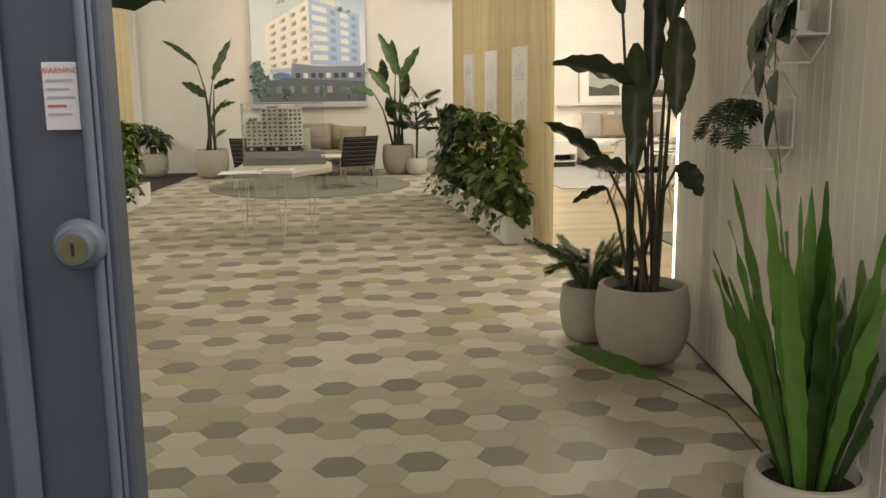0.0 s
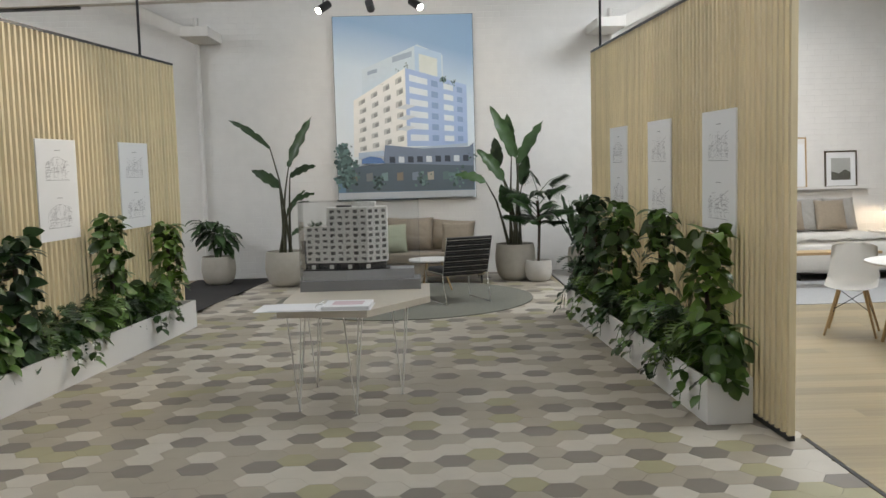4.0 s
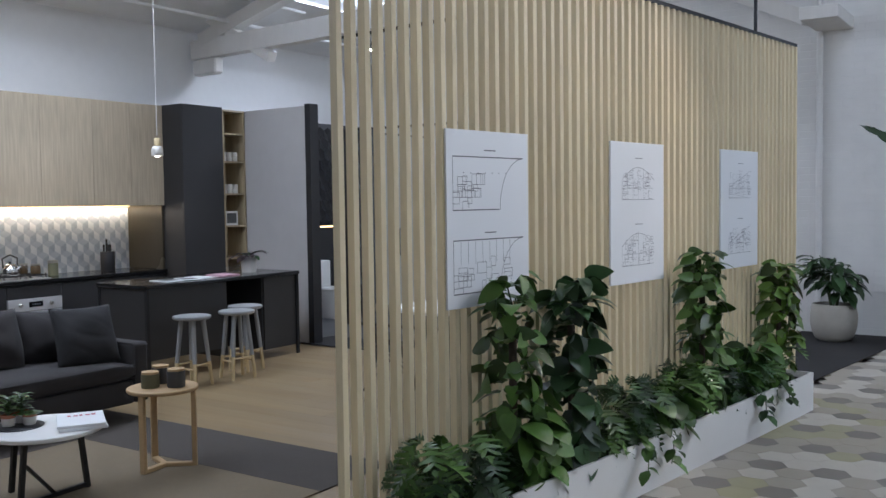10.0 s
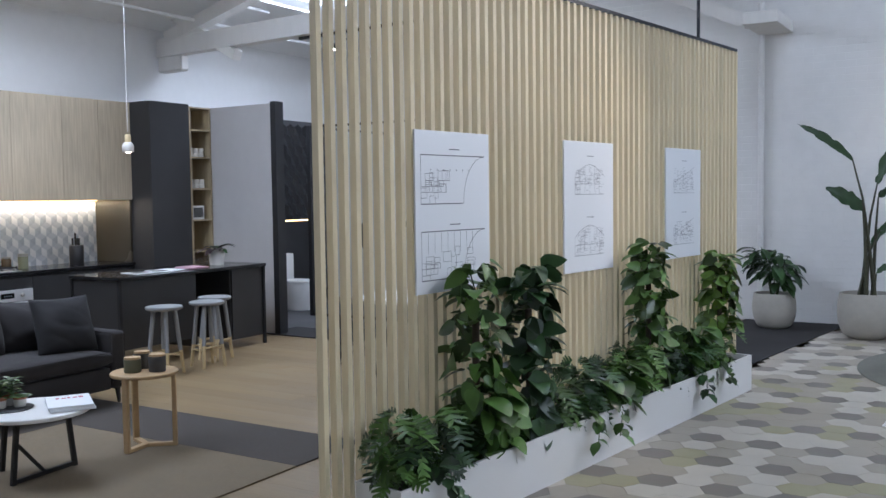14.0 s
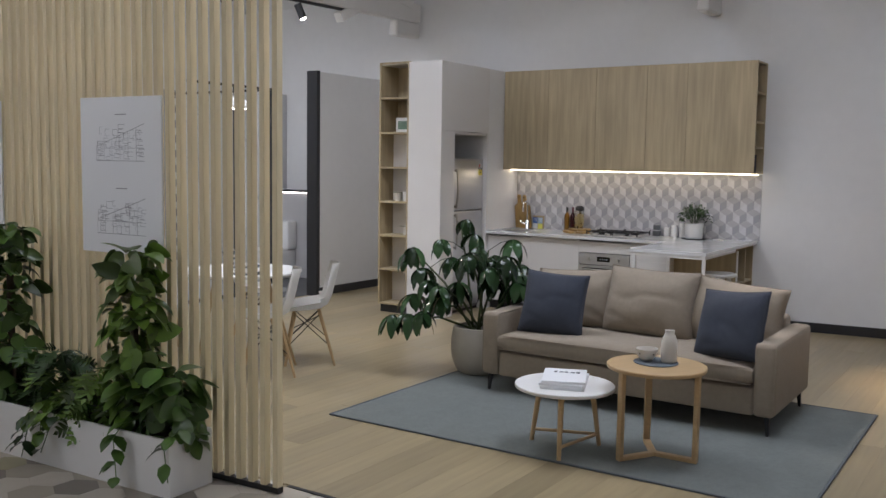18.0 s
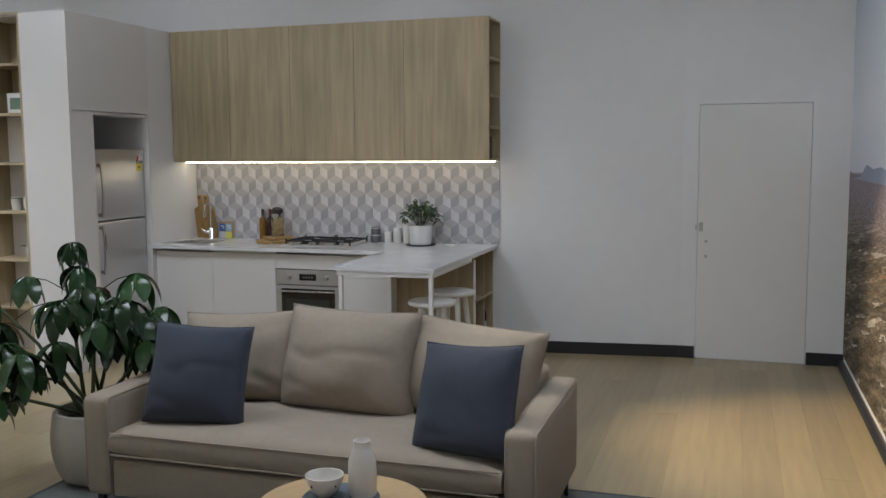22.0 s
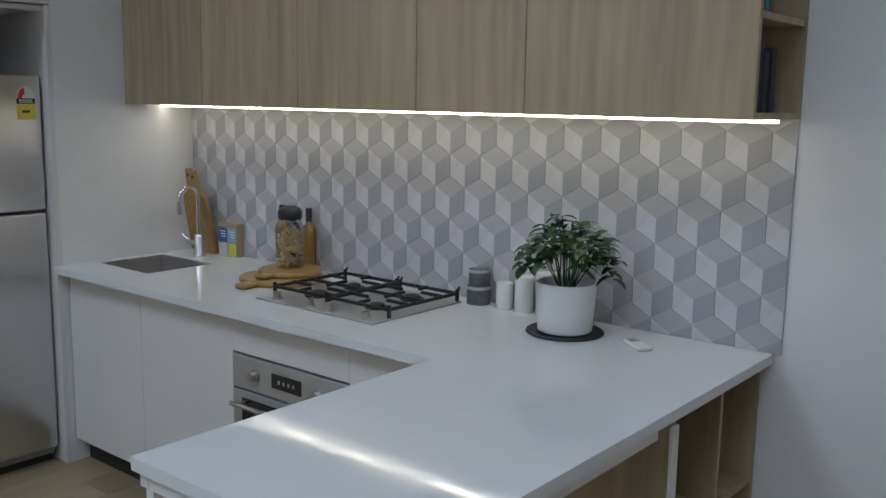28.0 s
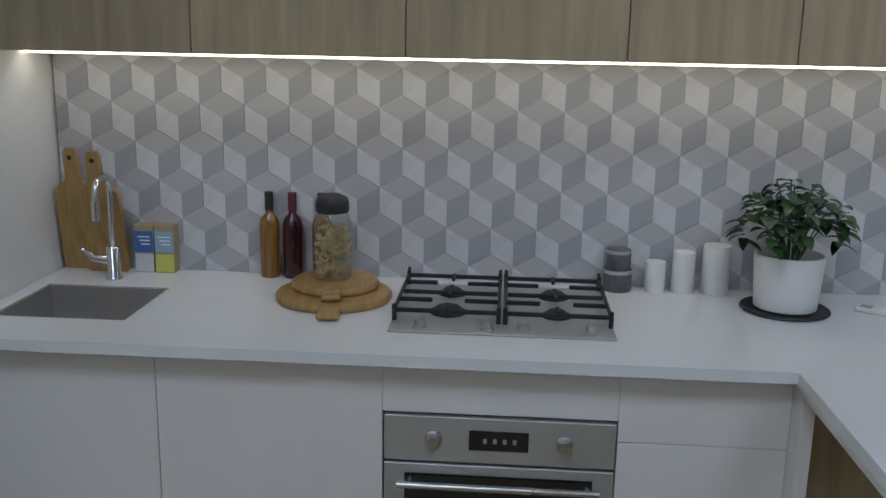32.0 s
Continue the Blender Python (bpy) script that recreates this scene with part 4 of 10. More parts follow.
def planter(a, b, s0, s1, off0, off1, label):
    """A long low white trough that follows a screen."""
    d = Vector((b[0] - a[0], b[1] - a[1])).normalized()
    c = thing("planter_box", pose(a[0], a[1], 0, 0, 0, math.degrees(math.atan2(d.y, d.x))), label, "planter")
    lo, hi = min(off0, off1), max(off0, off1)
    h, t = 0.29, 0.016
    bm = box(s0, lo, 0, s1, lo + t, h)
    box(s0, hi - t, 0, s1, hi, h, bm=bm)
    box(s0, lo + t, 0, s0 + t, hi - t, h, bm=bm)
    box(s1 - t, lo + t, 0, s1, hi - t, h, bm=bm)
    part("trough", bm, M_WHITE, c)
    bm = bmesh.new()
    r = bmesh.ops.create_grid(bm, x_segments=60, y_segments=6, size=0.5)
    for v in bm.verts:
        v.co = Vector((s0 + t + (v.co.x + 0.5) * (s1 - s0 - 2 * t), lo + t + (v.co.y + 0.5) * (hi - lo - 2 * t), h - 0.045 + 0.02 * noise.noise(v.co * 30)))
    part("soil", bm, M_SOIL, c, smooth=60)
    return c


planter(WA, WB, 0.25, 4.60, -0.36, -0.07, "long low white planter box full of leafy plants")
planter(EA, EB, 0.40, 4.80, 0.07, 0.36, "long low white planter box full of leafy plants")


# ---- the large print of a building ----
def big_picture():
    x0, x1, z0, z1, y = -1.335, 0.775, 1.163, 3.925, 18.145
    c = thing("building_print", pose((x0 + x1) / 2, y, z0), "large framed print of a white apartment tower under a blue sky", "picture")
    w, h = x1 - x0, z1 - z0
    part("panel", box(-w / 2, 0.0, 0, w / 2, 0.045, h, 0.002), mat("print_edge", (0.05, 0.06, 0.08), 0.5), c)
    m = bpy.data.materials.new("print_sky")
    m.use_nodes = True
    nt, b = m.node_tree, m.node_tree.nodes["Principled BSDF"]
    tc, sep, ramp = (nt.nodes.new("ShaderNode" + k) for k in ("TexCoord", "SeparateXYZ", "ValToRGB"))
    nt.links.new(tc.outputs["Generated"], sep.inputs[0])
    mx = nt.nodes.new("ShaderNodeMath")
    mx.operation = "MULTIPLY_ADD"
    mx.inputs[1].default_value = 0.22
    nt.links.new(sep.outputs["X"], mx.inputs[0])
    nt.links.new(sep.outputs["Z"], mx.inputs[2])
    nt.links.new(mx.outputs[0], ramp.inputs[0])
    e = ramp.color_ramp.elements
    e[0].position, e[0].color = 0.34, (0.86, 0.91, 0.94, 1)
    e[1].position, e[1].color = 1.15, (0.33, 0.50, 0.72, 1)
    k = ramp.color_ramp.elements.new(0.76)
    k.color = (0.70, 0.81, 0.91, 1)
    nt.links.new(ramp.outputs[0], b.inputs["Base Color"])
    b.inputs["Roughness"].default_value = 0.35
    part("sky", box(-w / 2 + 0.006, -0.003, 0.006, w / 2 - 0.006, -0.0005, h - 0.006), m, c)
    layer = [0.004]

    def face(name, pts, color, rough=0.4, step=True, proud=0.0):
        bm = bmesh.new()
        bm.faces.new([bm.verts.new((-w / 2 + px * w, -layer[0] - proud, (1 - pz) * h)) for px, pz in pts])
        if step:
            layer[0] += 0.0012
        return part(name, bm, mat("print_" + "_".join("%02d" % round(v * 99) for v in color), color, rough, vary=0.05, scale=12), c)

    def quad(p, q, u0, u1, v0, v1):
        """A sub-rectangle of a picture quad: p, q are (top, bottom) pairs of its two upright edges."""
        def at(u, v):
            tx, tz = p[0][0] + u * (q[0][0] - p[0][0]), p[0][1] + u * (q[0][1] - p[0][1])
            bx, bz = p[1][0] + u * (q[1][0] - p[1][0]), p[1][1] + u * (q[1][1] - p[1][1])
            return tx + v * (bx - tx), tz + v * (bz - tz)
        return [at(u0, v0), at(u1, v0), at(u1, v1), at(u0, v1)]

    WHT, SHADE, BLU, DRK = (0.93, 0.92, 0.89), (0.60, 0.60, 0.58), (0.45, 0.59, 0.84), (0.05, 0.065, 0.09)
    # set-back upper storeys
    face("upper_block", [(0.20, 0.29), (0.60, 0.16), (0.78, 0.22), (0.78, 0.45), (0.20, 0.45)], (0.68, 0.78, 0.86))
    face("upper_block_side", [(0.58, 0.165), (0.77, 0.21), (0.77, 0.42), (0.58, 0.40)], (0.56, 0.71, 0.87))
    face("upper_window", [(0.61, 0.21), (0.74, 0.24), (0.74, 0.345), (0.61, 0.31)], (0.78, 0.82, 0.80))
    face("upper_window", [(0.42, 0.225), (0.56, 0.195), (0.56, 0.225), (0.42, 0.255)], (0.42, 0.52, 0.64))
    face("upper_window", [(0.24, 0.30), (0.31, 0.285), (0.31, 0.305), (0.24, 0.32)], (0.38, 0.48, 0.6))
    # main body: lit side and shaded side meeting at a corner
    L = ((0.135, 0.455), (0.125, 0.765))
    C = ((0.51, 0.285), (0.51, 0.71))
    Rr = ((0.945, 0.385), (0.945, 0.715))
    face("lit_facade", quad(L, C, 0, 1, 0, 1), WHT)
    face("shaded_facade", quad(C, Rr, 0, 1, 0, 1), BLU)
    for r in range(6):
        v0 = 0.07 + r * 0.155
        for k in range(4):
            u0 = 0.10 + k * 0.235 + 0.02 * (r % 2)
            face("balcony", quad(L, C, u0, u0 + 0.12, v0, v0 + 0.075), SHADE, step=(k == 3))
            face("balcony_window", quad(L, C, u0 + 0.05, u0 + 0.12, v0 + 0.02, v0 + 0.075), (0.33, 0.34, 0.33), step=(k == 3), proud=0.0006)
        for k, (u0, wd, lit) in enumerate(((0.06, 0.30, True), (0.42, 0.11, False), (0.62, 0.16, True), (0.84, 0.09, False))):
            face("window_band", quad(C, Rr, u0, u0 + wd, v0, v0 + 0.085), (0.80, 0.86, 0.93) if lit else (0.30, 0.43, 0.68), step=(k == 3))
        if r in (2, 3, 4):
            face("balcony_slab", [(0.44, 0.385 + r * 0.058), (0.51, 0.365 + r * 0.058), (0.58, 0.375 + r * 0.058), (0.51, 0.395 + r * 0.058)], (0.72, 0.76, 0.80))
    face("window_strip", [(0.16, 0.74), (0.945, 0.70), (0.945, 0.715), (0.16, 0.775)], (0.5, 0.6, 0.72))
    # podium and street
    face("street", [(0.006, 0.88), (0.99, 0.88), (0.99, 0.992), (0.006, 0.992)], (0.16, 0.27, 0.40))
    face("podium", [(0.35, 0.70), (0.62, 0.725), (0.95, 0.72), (0.985, 0.70), (0.985, 0.84), (0.33, 0.84)], (0.21, 0.26, 0.35))
    for k in range(9):
        u = 0.38 + k * 0.066
        face("podium_window", [(u, 0.765), (u + 0.04, 0.767), (u + 0.04, 0.80), (u, 0.798)], (0.72, 0.76, 0.80) if k % 3 == 1 else DRK, step=(k == 8))
    face("street_front", [(0.06, 0.82), (0.35, 0.80), (0.985, 0.825), (0.985, 0.955), (0.06, 0.955)], (0.115, 0.15, 0.185))
    for k, col in enumerate(((0.20, 0.19, 0.15), (0.16, 0.17, 0.17), (0.12, 0.18, 0.18), (0.26, 0.22, 0.17), (0.16, 0.20, 0.26), (0.24, 0.22, 0.18), (0.13, 0.20, 0.20), (0.20, 0.20, 0.18))):
        u = 0.10 + k * 0.11
        face("shop_light", [(u, 0.855), (u + 0.045, 0.85), (u + 0.045, 0.895), (u, 0.897)], tuple(v * (1.0 + 0.4 * (k % 3)) for v in col), step=(k == 7))
    face("pavement", [(0.006, 0.957), (0.99, 0.957), (0.99, 0.992), (0.006, 0.992)], (0.52, 0.56, 0.60))
    face("car", [(0.18, 0.775), (0.24, 0.76), (0.32, 0.77), (0.35, 0.80), (0.18, 0.80)], (0.12, 0.22, 0.45))
    leaf_ink = leaf_mat("print_tree", (0.085, 0.135, 0.13), 0.5)
    rnd = random.Random(5)
    for cx, cz, rr, n in ((0.05, 0.72, 0.05, 90), (0.06, 0.79, 0.065, 130), (0.07, 0.87, 0.07, 130), (0.13, 0.80, 0.03, 30), (0.30, 0.90, 0.05, 50), (0.62, 0.90, 0.05, 40), (0.86, 0.89, 0.06, 50), (0.78, 0.352, 0.030, 26), (0.85, 0.37, 0.022, 14), (0.52, 0.275, 0.02, 7), (0.46, 0.30, 0.016, 5), (0.34, 0.37, 0.012, 4), (0.97, 0.78, 0.03, 10)):
        bm = bmesh.new()
        for q in range(n):
            px, pz, pr = cx + rnd.gauss(0, rr * 0.42), cz + rnd.gauss(0, rr * 0.36), rr * rnd.uniform(0.08, 0.30)
            bm.faces.new([bm.verts.new((-w / 2 + (px + pr * math.cos(a) * rnd.uniform(0.6, 1.3)) * w, -layer[0] - q * 0.00002, (1 - pz) * h + pr * w * math.sin(a) * rnd.uniform(0.7, 1.2))) for a in [2 * math.pi * k / 7 for k in range(7)]])
        layer[0] += 0.0012
        part("printed_tree", bm, leaf_ink, c)["kind"] = "stuff"
    return c



# ---- pots and plants ----
def leaf_mat(name, color, rough=0.35, vary=0.25):
    """Leaf green that changes from leaf to leaf; the wide range imitates sunlit and shaded leaves."""
    if name in MATS:
        return MATS[name]
    m = mat(name, color, rough, vary=vary, scale=14)
    nt, b = m.node_tree, m.node_tree.nodes["Principled BSDF"]
    geo = nt.nodes.new("ShaderNodeNewGeometry")
    r = nt.nodes.new("ShaderNodeMapRange")
    r.inputs["To Min"].default_value, r.inputs["To Max"].default_value = 0.38, 2.0
    oi = nt.nodes.new("ShaderNodeObjectInfo")
    ad, fr = nt.nodes.new("ShaderNodeMath"), nt.nodes.new("ShaderNodeMath")
    fr.operation = "FRACT"
    nt.links.new(geo.outputs["Random Per Island"], ad.inputs[0])
    nt.links.new(oi.outputs["Random"], ad.inputs[1])
    nt.links.new(ad.outputs[0], fr.inputs[0])
    nt.links.new(fr.outputs[0], r.inputs["Value"])
    src = b.inputs["Base Color"].links[0].from_socket
    vm = nt.nodes.new("ShaderNodeVectorMath")
    vm.operation = "SCALE"
    nt.links.new(src, vm.inputs[0])
    nt.links.new(r.outputs[0], vm.inputs["Scale"])
    nt.links.new(vm.outputs[0], b.inputs["Base Color"])
    b.inputs["Specular IOR Level"].default_value = 0.38
    return m


big_picture()
M_LEAF = leaf_mat("leaf_green", (0.050, 0.096, 0.019))
M_LEAFB = leaf_mat("leaf_bright", (0.082, 0.142, 0.023))
M_LEAFD = leaf_mat("leaf_dark", (0.027, 0.056, 0.019))
M_LEAFG = leaf_mat("leaf_fern", (0.050, 0.120, 0.026))
M_STEM = mat("green_stem", (0.06, 0.085, 0.03), 0.55, vary=0.25, scale=12)
M_BARK = mat("brown_stem", (0.055, 0.038, 0.024), 0.8, vary=0.3, scale=20, bump=0.2)
M_POT = mat("grey_stone_pot", (0.41, 0.385, 0.335), 0.8, vary=0.08, scale=14, bump=0.12, bump_scale=80)
M_POTLIGHT = mat("pale_stone_pot", (0.47, 0.45, 0.41), 0.8, vary=0.08, scale=14, bump=0.12, bump_scale=80)


def lobed(bm, base, tip_dir, length, width, up=(0, 0, 1), droop=0.3, fold=0.2, pairs=4):
    """One deeply cut leaf: a midrib with narrow lobes on both sides, one island."""
    d, upv = Vector(tip_dir).normalized(), Vector(up)
    side = d.cross(upv)
    if side.length < 0.05:
        side = d.cross(Vector((1, 0, 0)))
    side.normalize()
    p, step, rib = Vector(base), length / (pairs + 1.2), []
    for i in range(pairs + 1):
        rib.append((bm.verts.new(p), p.copy(), d.copy()))
        d = (d - upv * (droop / pairs)).normalized()
        p = p + d * step
    nrm = side.cross(d).normalized()
    for i in range(pairs):
        (va, pa, da), (vb, pb, _) = rib[i], rib[i + 1]
        reach = width / 2 * (0.72, 1.0, 0.92, 0.70, 0.55)[i % 5]
        for q in (1, -1):
            tip = (pa + pb) / 2 + (side * q * 0.86 + da * 0.55) * reach + nrm * reach * fold
            t1, t2 = bm.verts.new(tip - da * step * 0.24), bm.verts.new(tip + da * step * 0.20)
            bm.faces.new((va, vb, t2, t1) if q > 0 else (va, t1, t2, vb))
    v0, p0, d0 = rib[-1]
    bm.faces.new((v0, bm.verts.new(p0 + d0 * step * 0.5 + side * step * 0.42), bm.verts.new(p0 + d0 * step * 1.3), bm.verts.new(p0 + d0 * step * 0.5 - side * step * 0.42)))


def blade(bm, base, tip_dir, length, width, up=(0, 0, 1), droop=0.3, fold=0.25, shape="oval", seg=6, wave=0.0):
    """One leaf as a folded, drooping blade of its own island."""
    if shape == "lobed":
        return lobed(bm, base, tip_dir, length, width, up, droop, fold)
    d = Vector(tip_dir).normalized()
    upv = Vector(up)
    side = d.cross(upv)
    if side.length < 0.05:
        side = d.cross(Vector((1, 0, 0)))
    side.normalize()
    nrm = side.cross(d).normalized()
    p = Vector(base)
    rows = []
    step = length / seg
    for i in range(seg + 1):
        s = i / seg
        if shape == "oval":
            w = math.sin(math.pi * min(1, s * 0.93 + 0.05)) ** 0.8
        elif shape == "heart":
            w = (0.55 + 0.45 * min(1, s * 5)) * (1 - s ** 2.3) ** 0.85 if s < 1 else 0
        elif shape == "strap":
            w = min(1, 0.45 + s * 1.4) * (1 - max(0, s - 0.72) / 0.28 * 0.93)
        else:
            w = math.sin(math.pi * (0.06 + 0.94 * s)) ** 0.6
        if shape == "strap" and wave:
            w *= 1 + 0.10 * math.sin(s * 52 + length * 47) * min(1, s * 3)
        w = max(w, 0.03) * width / 2
        wv = wave * math.sin(s * 30 + length * 31) * min(1, s * 2)
        if shape == "strap" and wave:
            turn = Matrix.Rotation(0.6 * math.sin(length * 91) / seg, 3, d)
            side, nrm = turn @ side, turn @ nrm
        lift = nrm * (w * fold)
        rows.append((bm.verts.new(p - side * w + lift + nrm * wv), bm.verts.new(p), bm.verts.new(p + side * w + lift - nrm * wv)))
        d = (d - upv * (droop / seg)).normalized()
        nrm = side.cross(d).normalized()
        p = p + d * step
    for a, b in zip(rows, rows[1:]):
        bm.faces.new((a[0], a[1], b[1], b[0]))
        bm.faces.new((a[1], a[2], b[2], b[1]))


def pot(c, r, h, material=M_POT, taper=0.62, wall=0.02, soil=True):
    prof = [(0, 0), (r * taper * 0.92, 0), (r * taper, 0.012)]
    low = taper - 0.04
    prof[1], prof[2] = (r * low * 0.94, 0), (r * low, 0.006)
    for k in range(1, 15):
        s = k / 14
        belly = (1 - (1 - min(s / 0.60, 1)) ** 2) ** 0.55
        prof.append((r * (low + (1.0 - low) * belly - 0.075 * max(0, (s - 0.60) / 0.40) ** 1.8), h * s * 0.985))
    prof += [(r * 0.92, h - 0.002), (r * 0.91, h), (r * 0.91 - wall, h), (r * 0.89 - wall, h - 0.03), (r * 0.86 - wall, h - 0.10)]
    part("pot", lathe(prof, 36), material, c, smooth=40)
    if soil:
        part("soil", lathe([(0, h - 0.055), (r * 0.5, h - 0.05), (r * 0.875 - wall, h - 0.06)], 24), M_SOIL, c, smooth=60)


def leafy_mass(bm, rnd, cx, cy, z0, z1, rx, ry, n, size, shape="heart", up=0.15):
    """Leaves hung round an upright oval, thinner towards the top."""
    for k in range(n):
        s = (k + rnd.random()) / n
        z = z0 + (z1 - z0) * s
        a = rnd.uniform(0, 2 * math.pi)
        f = (0.55 + 0.45 * math.sin(math.pi * min(1, s * 0.85 + 0.18))) * rnd.uniform(0.45, 1.0)
        base = Vector((cx + rx * f * math.cos(a) * 0.6, cy + ry * f * math.sin(a) * 0.6, z))
        d = Vector((math.cos(a), math.sin(a), rnd.uniform(-0.5, 0.5) + up))
        L = size * rnd.uniform(0.5, 1.3)
        if k % 3:
            out = Vector((math.cos(a), math.sin(a), 0.25))
            hang = Vector((math.cos(a) * 0.35 - math.sin(a) * rnd.gauss(0, 0.55), math.sin(a) * 0.35 + math.cos(a) * rnd.gauss(0, 0.55), rnd.uniform(-1.0, 0.1)))
            blade(bm, base + out * L * 0.35, hang, L, L * rnd.uniform(0.62, 0.85), up=out, droop=rnd.uniform(0.0, 0.5), fold=rnd.uniform(0.05, 0.3), shape=shape, seg=6)
            continue
        blade(bm, base, d, L, L * rnd.uniform(0.66, 0.88), droop=rnd.uniform(0.5, 1.7), fold=rnd.uniform(0.1, 0.4), shape=shape, seg=6)


def totem_plant(m, z1, rx, ry, n, size, seed, label, material=M_LEAF, name="climbing_plant", spread=0.0):
    """A climber on a dark moss pole: each leaf an island of one crown, with loose upper leaves of their own."""
    c = thing(name, m, label, "plant", "planter plants")
    rnd = random.Random(seed)
    part("moss_pole", tube([(0, 0, 0), (0, 0, z1 * 0.75)], 0.02, 8), M_BARK, c, smooth=70)
    bm = bmesh.new()
    leafy_mass(bm, rnd, 0, 0, 0.03, z1, rx, ry, int(n * 2.4), size * 0.86, up=0.4)
    ob = part("crown", bm, material, c, smooth=80)
    ob["kind"] = "stuff"
    for k in range(6):
        a = rnd.uniform(0, 6.28)
        bm = bmesh.new()
        base = Vector((rx * 0.35 * math.cos(a), ry * 0.35 * math.sin(a), z1 * rnd.uniform(0.75, 1.0)))
        tube([(0, 0, base.z - 0.08), base], 0.004, 5, bm=bm)
        blade(bm, base, (math.cos(a), math.sin(a), 0.5), size * 1.25, size * 0.95, droop=1.1, fold=0.2, shape="heart", seg=5)
        part("leaf", bm, material, c, smooth=80)
    return c


def trailing_plant(m, seed, label, n=60, size=0.09, reach=0.22, material=M_LEAF, h=0.2, trail=0.25, side=-1, name="trailing_plant"):
    """A low bushy filler with some shoots that hang over the trough's edge."""
    c = thing(name, m, label, "plant", "planter plants")
    rnd = random.Random(seed)
    bm = bmesh.new()
    leafy_mass(bm, rnd, 0, 0, 0.0, h, reach, 0.12, n, size, shape="lobed" if seed % 3 else "oval", up=0.3)
    ob = part("crown", bm, material, c, smooth=80)
    ob["kind"] = "stuff"
    for k in range(4):
        a, x = rnd.uniform(-0.9, 0.9), rnd.uniform(-reach, reach)
        e = Vector((x + 0.1 * math.sin(a), side * 0.10 * math.cos(a), h * rnd.uniform(0.7, 1.15)))
        bm = tube([(x * 0.6, 0, 0.02), e.lerp(Vector((x * 0.6, 0, 0.02)), 0.4) + Vector((0, 0, 0.03)), e], 0.003, 5)
        blade(bm, e, (math.sin(a), side * math.cos(a), 0.15), size * 1.4, size * 1.25, droop=1.0, fold=0.15, shape="lobed" if seed % 3 else "oval")
        part("leaf", bm, material, c, smooth=80)
    for k in range(2 if side > 0 else seed % 2):
        x = rnd.uniform(-reach, reach)
        pts = [Vector((x, 0, 0.05)), Vector((x + 0.02, side * 0.12, 0.10)), Vector((x + 0.04, side * 0.2, 0.02)), Vector((x + rnd.uniform(-0.1, 0.1), side * 0.235, -trail * rnd.uniform(0.4, 1.0)))]
        bm = tube(pts, 0.003, 5)
        for q in range(9):
            s = rnd.uniform(0.2, 1) * 3
            i = min(int(s), 2)
            p = pts[i].lerp(pts[i + 1], s - i)
            a = rnd.uniform(0, 6.28)
            blade(bm, p, (math.cos(a), side * abs(math.sin(a)), 0.1), size * rnd.uniform(0.5, 0.9), size * 0.5, droop=1.2, fold=0.2, shape="oval", seg=3)
        part("shoot", bm, material, c, smooth=80)
    return c


# planting in the two troughs
for s, z, n, size, mm in ((1.02, 1.03, 74, 0.130, M_LEAF), (1.52, 0.98, 76, 0.150, M_LEAFD), (3.02, 1.03, 110, 0.125, M_LEAF), (4.28, 0.88, 84, 0.13, M_LEAFB)):
    x, y, ang = on_line(WA, WB, s, 0.215)
    totem_plant(pose(x, y, 0.25, 0, 0, ang), z, 0.19, 0.16, n, size, int(s * 100), "leafy climbing plant on a moss pole in the white planter", mm)
for k, s in enumerate((0.42, 0.66, 1.15, 1.75, 2.1, 2.45, 2.75, 3.35, 3.65, 3.95)):
    x, y, ang = on_line(WA, WB, s, 0.215)
    trailing_plant(pose(x, y, 0.25, 0, 0, ang), 40 + k, "low cut-leaved plant filling the white planter", 120, 0.13, 0.26, (M_LEAF, M_LEAFD, M_LEAF)[k % 3], h=0.26 if k % 2 else 0.36, trail=0.10)
# greens darken along the east trough, standing in for the weaker light there
for s, z, n, size, mm in ((0.80, 0.94, 90, 0.155, M_LEAFB), (1.83, 1.02, 80, 0.15, M_LEAF), (3.08, 1.03, 84, 0.16, M_LEAF), (4.05, 1.06, 90, 0.15, M_LEAFD), (4.48, 1.0, 70, 0.14, M_LEAFD)):
    x, y, ang = on_line(EA, EB, s, -0.215)
    totem_plant(pose(x, y, 0.25, 0, 0, ang), z, 0.165, 0.14, n, size * 0.88, int(s * 100) + 7, "leafy climbing plant on a moss pole in the white planter", mm)
for k, s in enumerate((0.55, 1.15, 1.4, 2.0, 2.3, 2.95, 3.25, 3.95, 4.6)):
    x, y, ang = on_line(EA, EB, s, -0.215)
    trailing_plant(pose(x, y, 0.25, 0, 0, ang), 60 + k, "low cut-leaved plant filling the white planter", 120, 0.13, 0.26, (M_LEAF, M_LEAFB, M_LEAFD)[k % 3], h=0.26 if k % 2 else 0.36, trail=0.20, side=1)


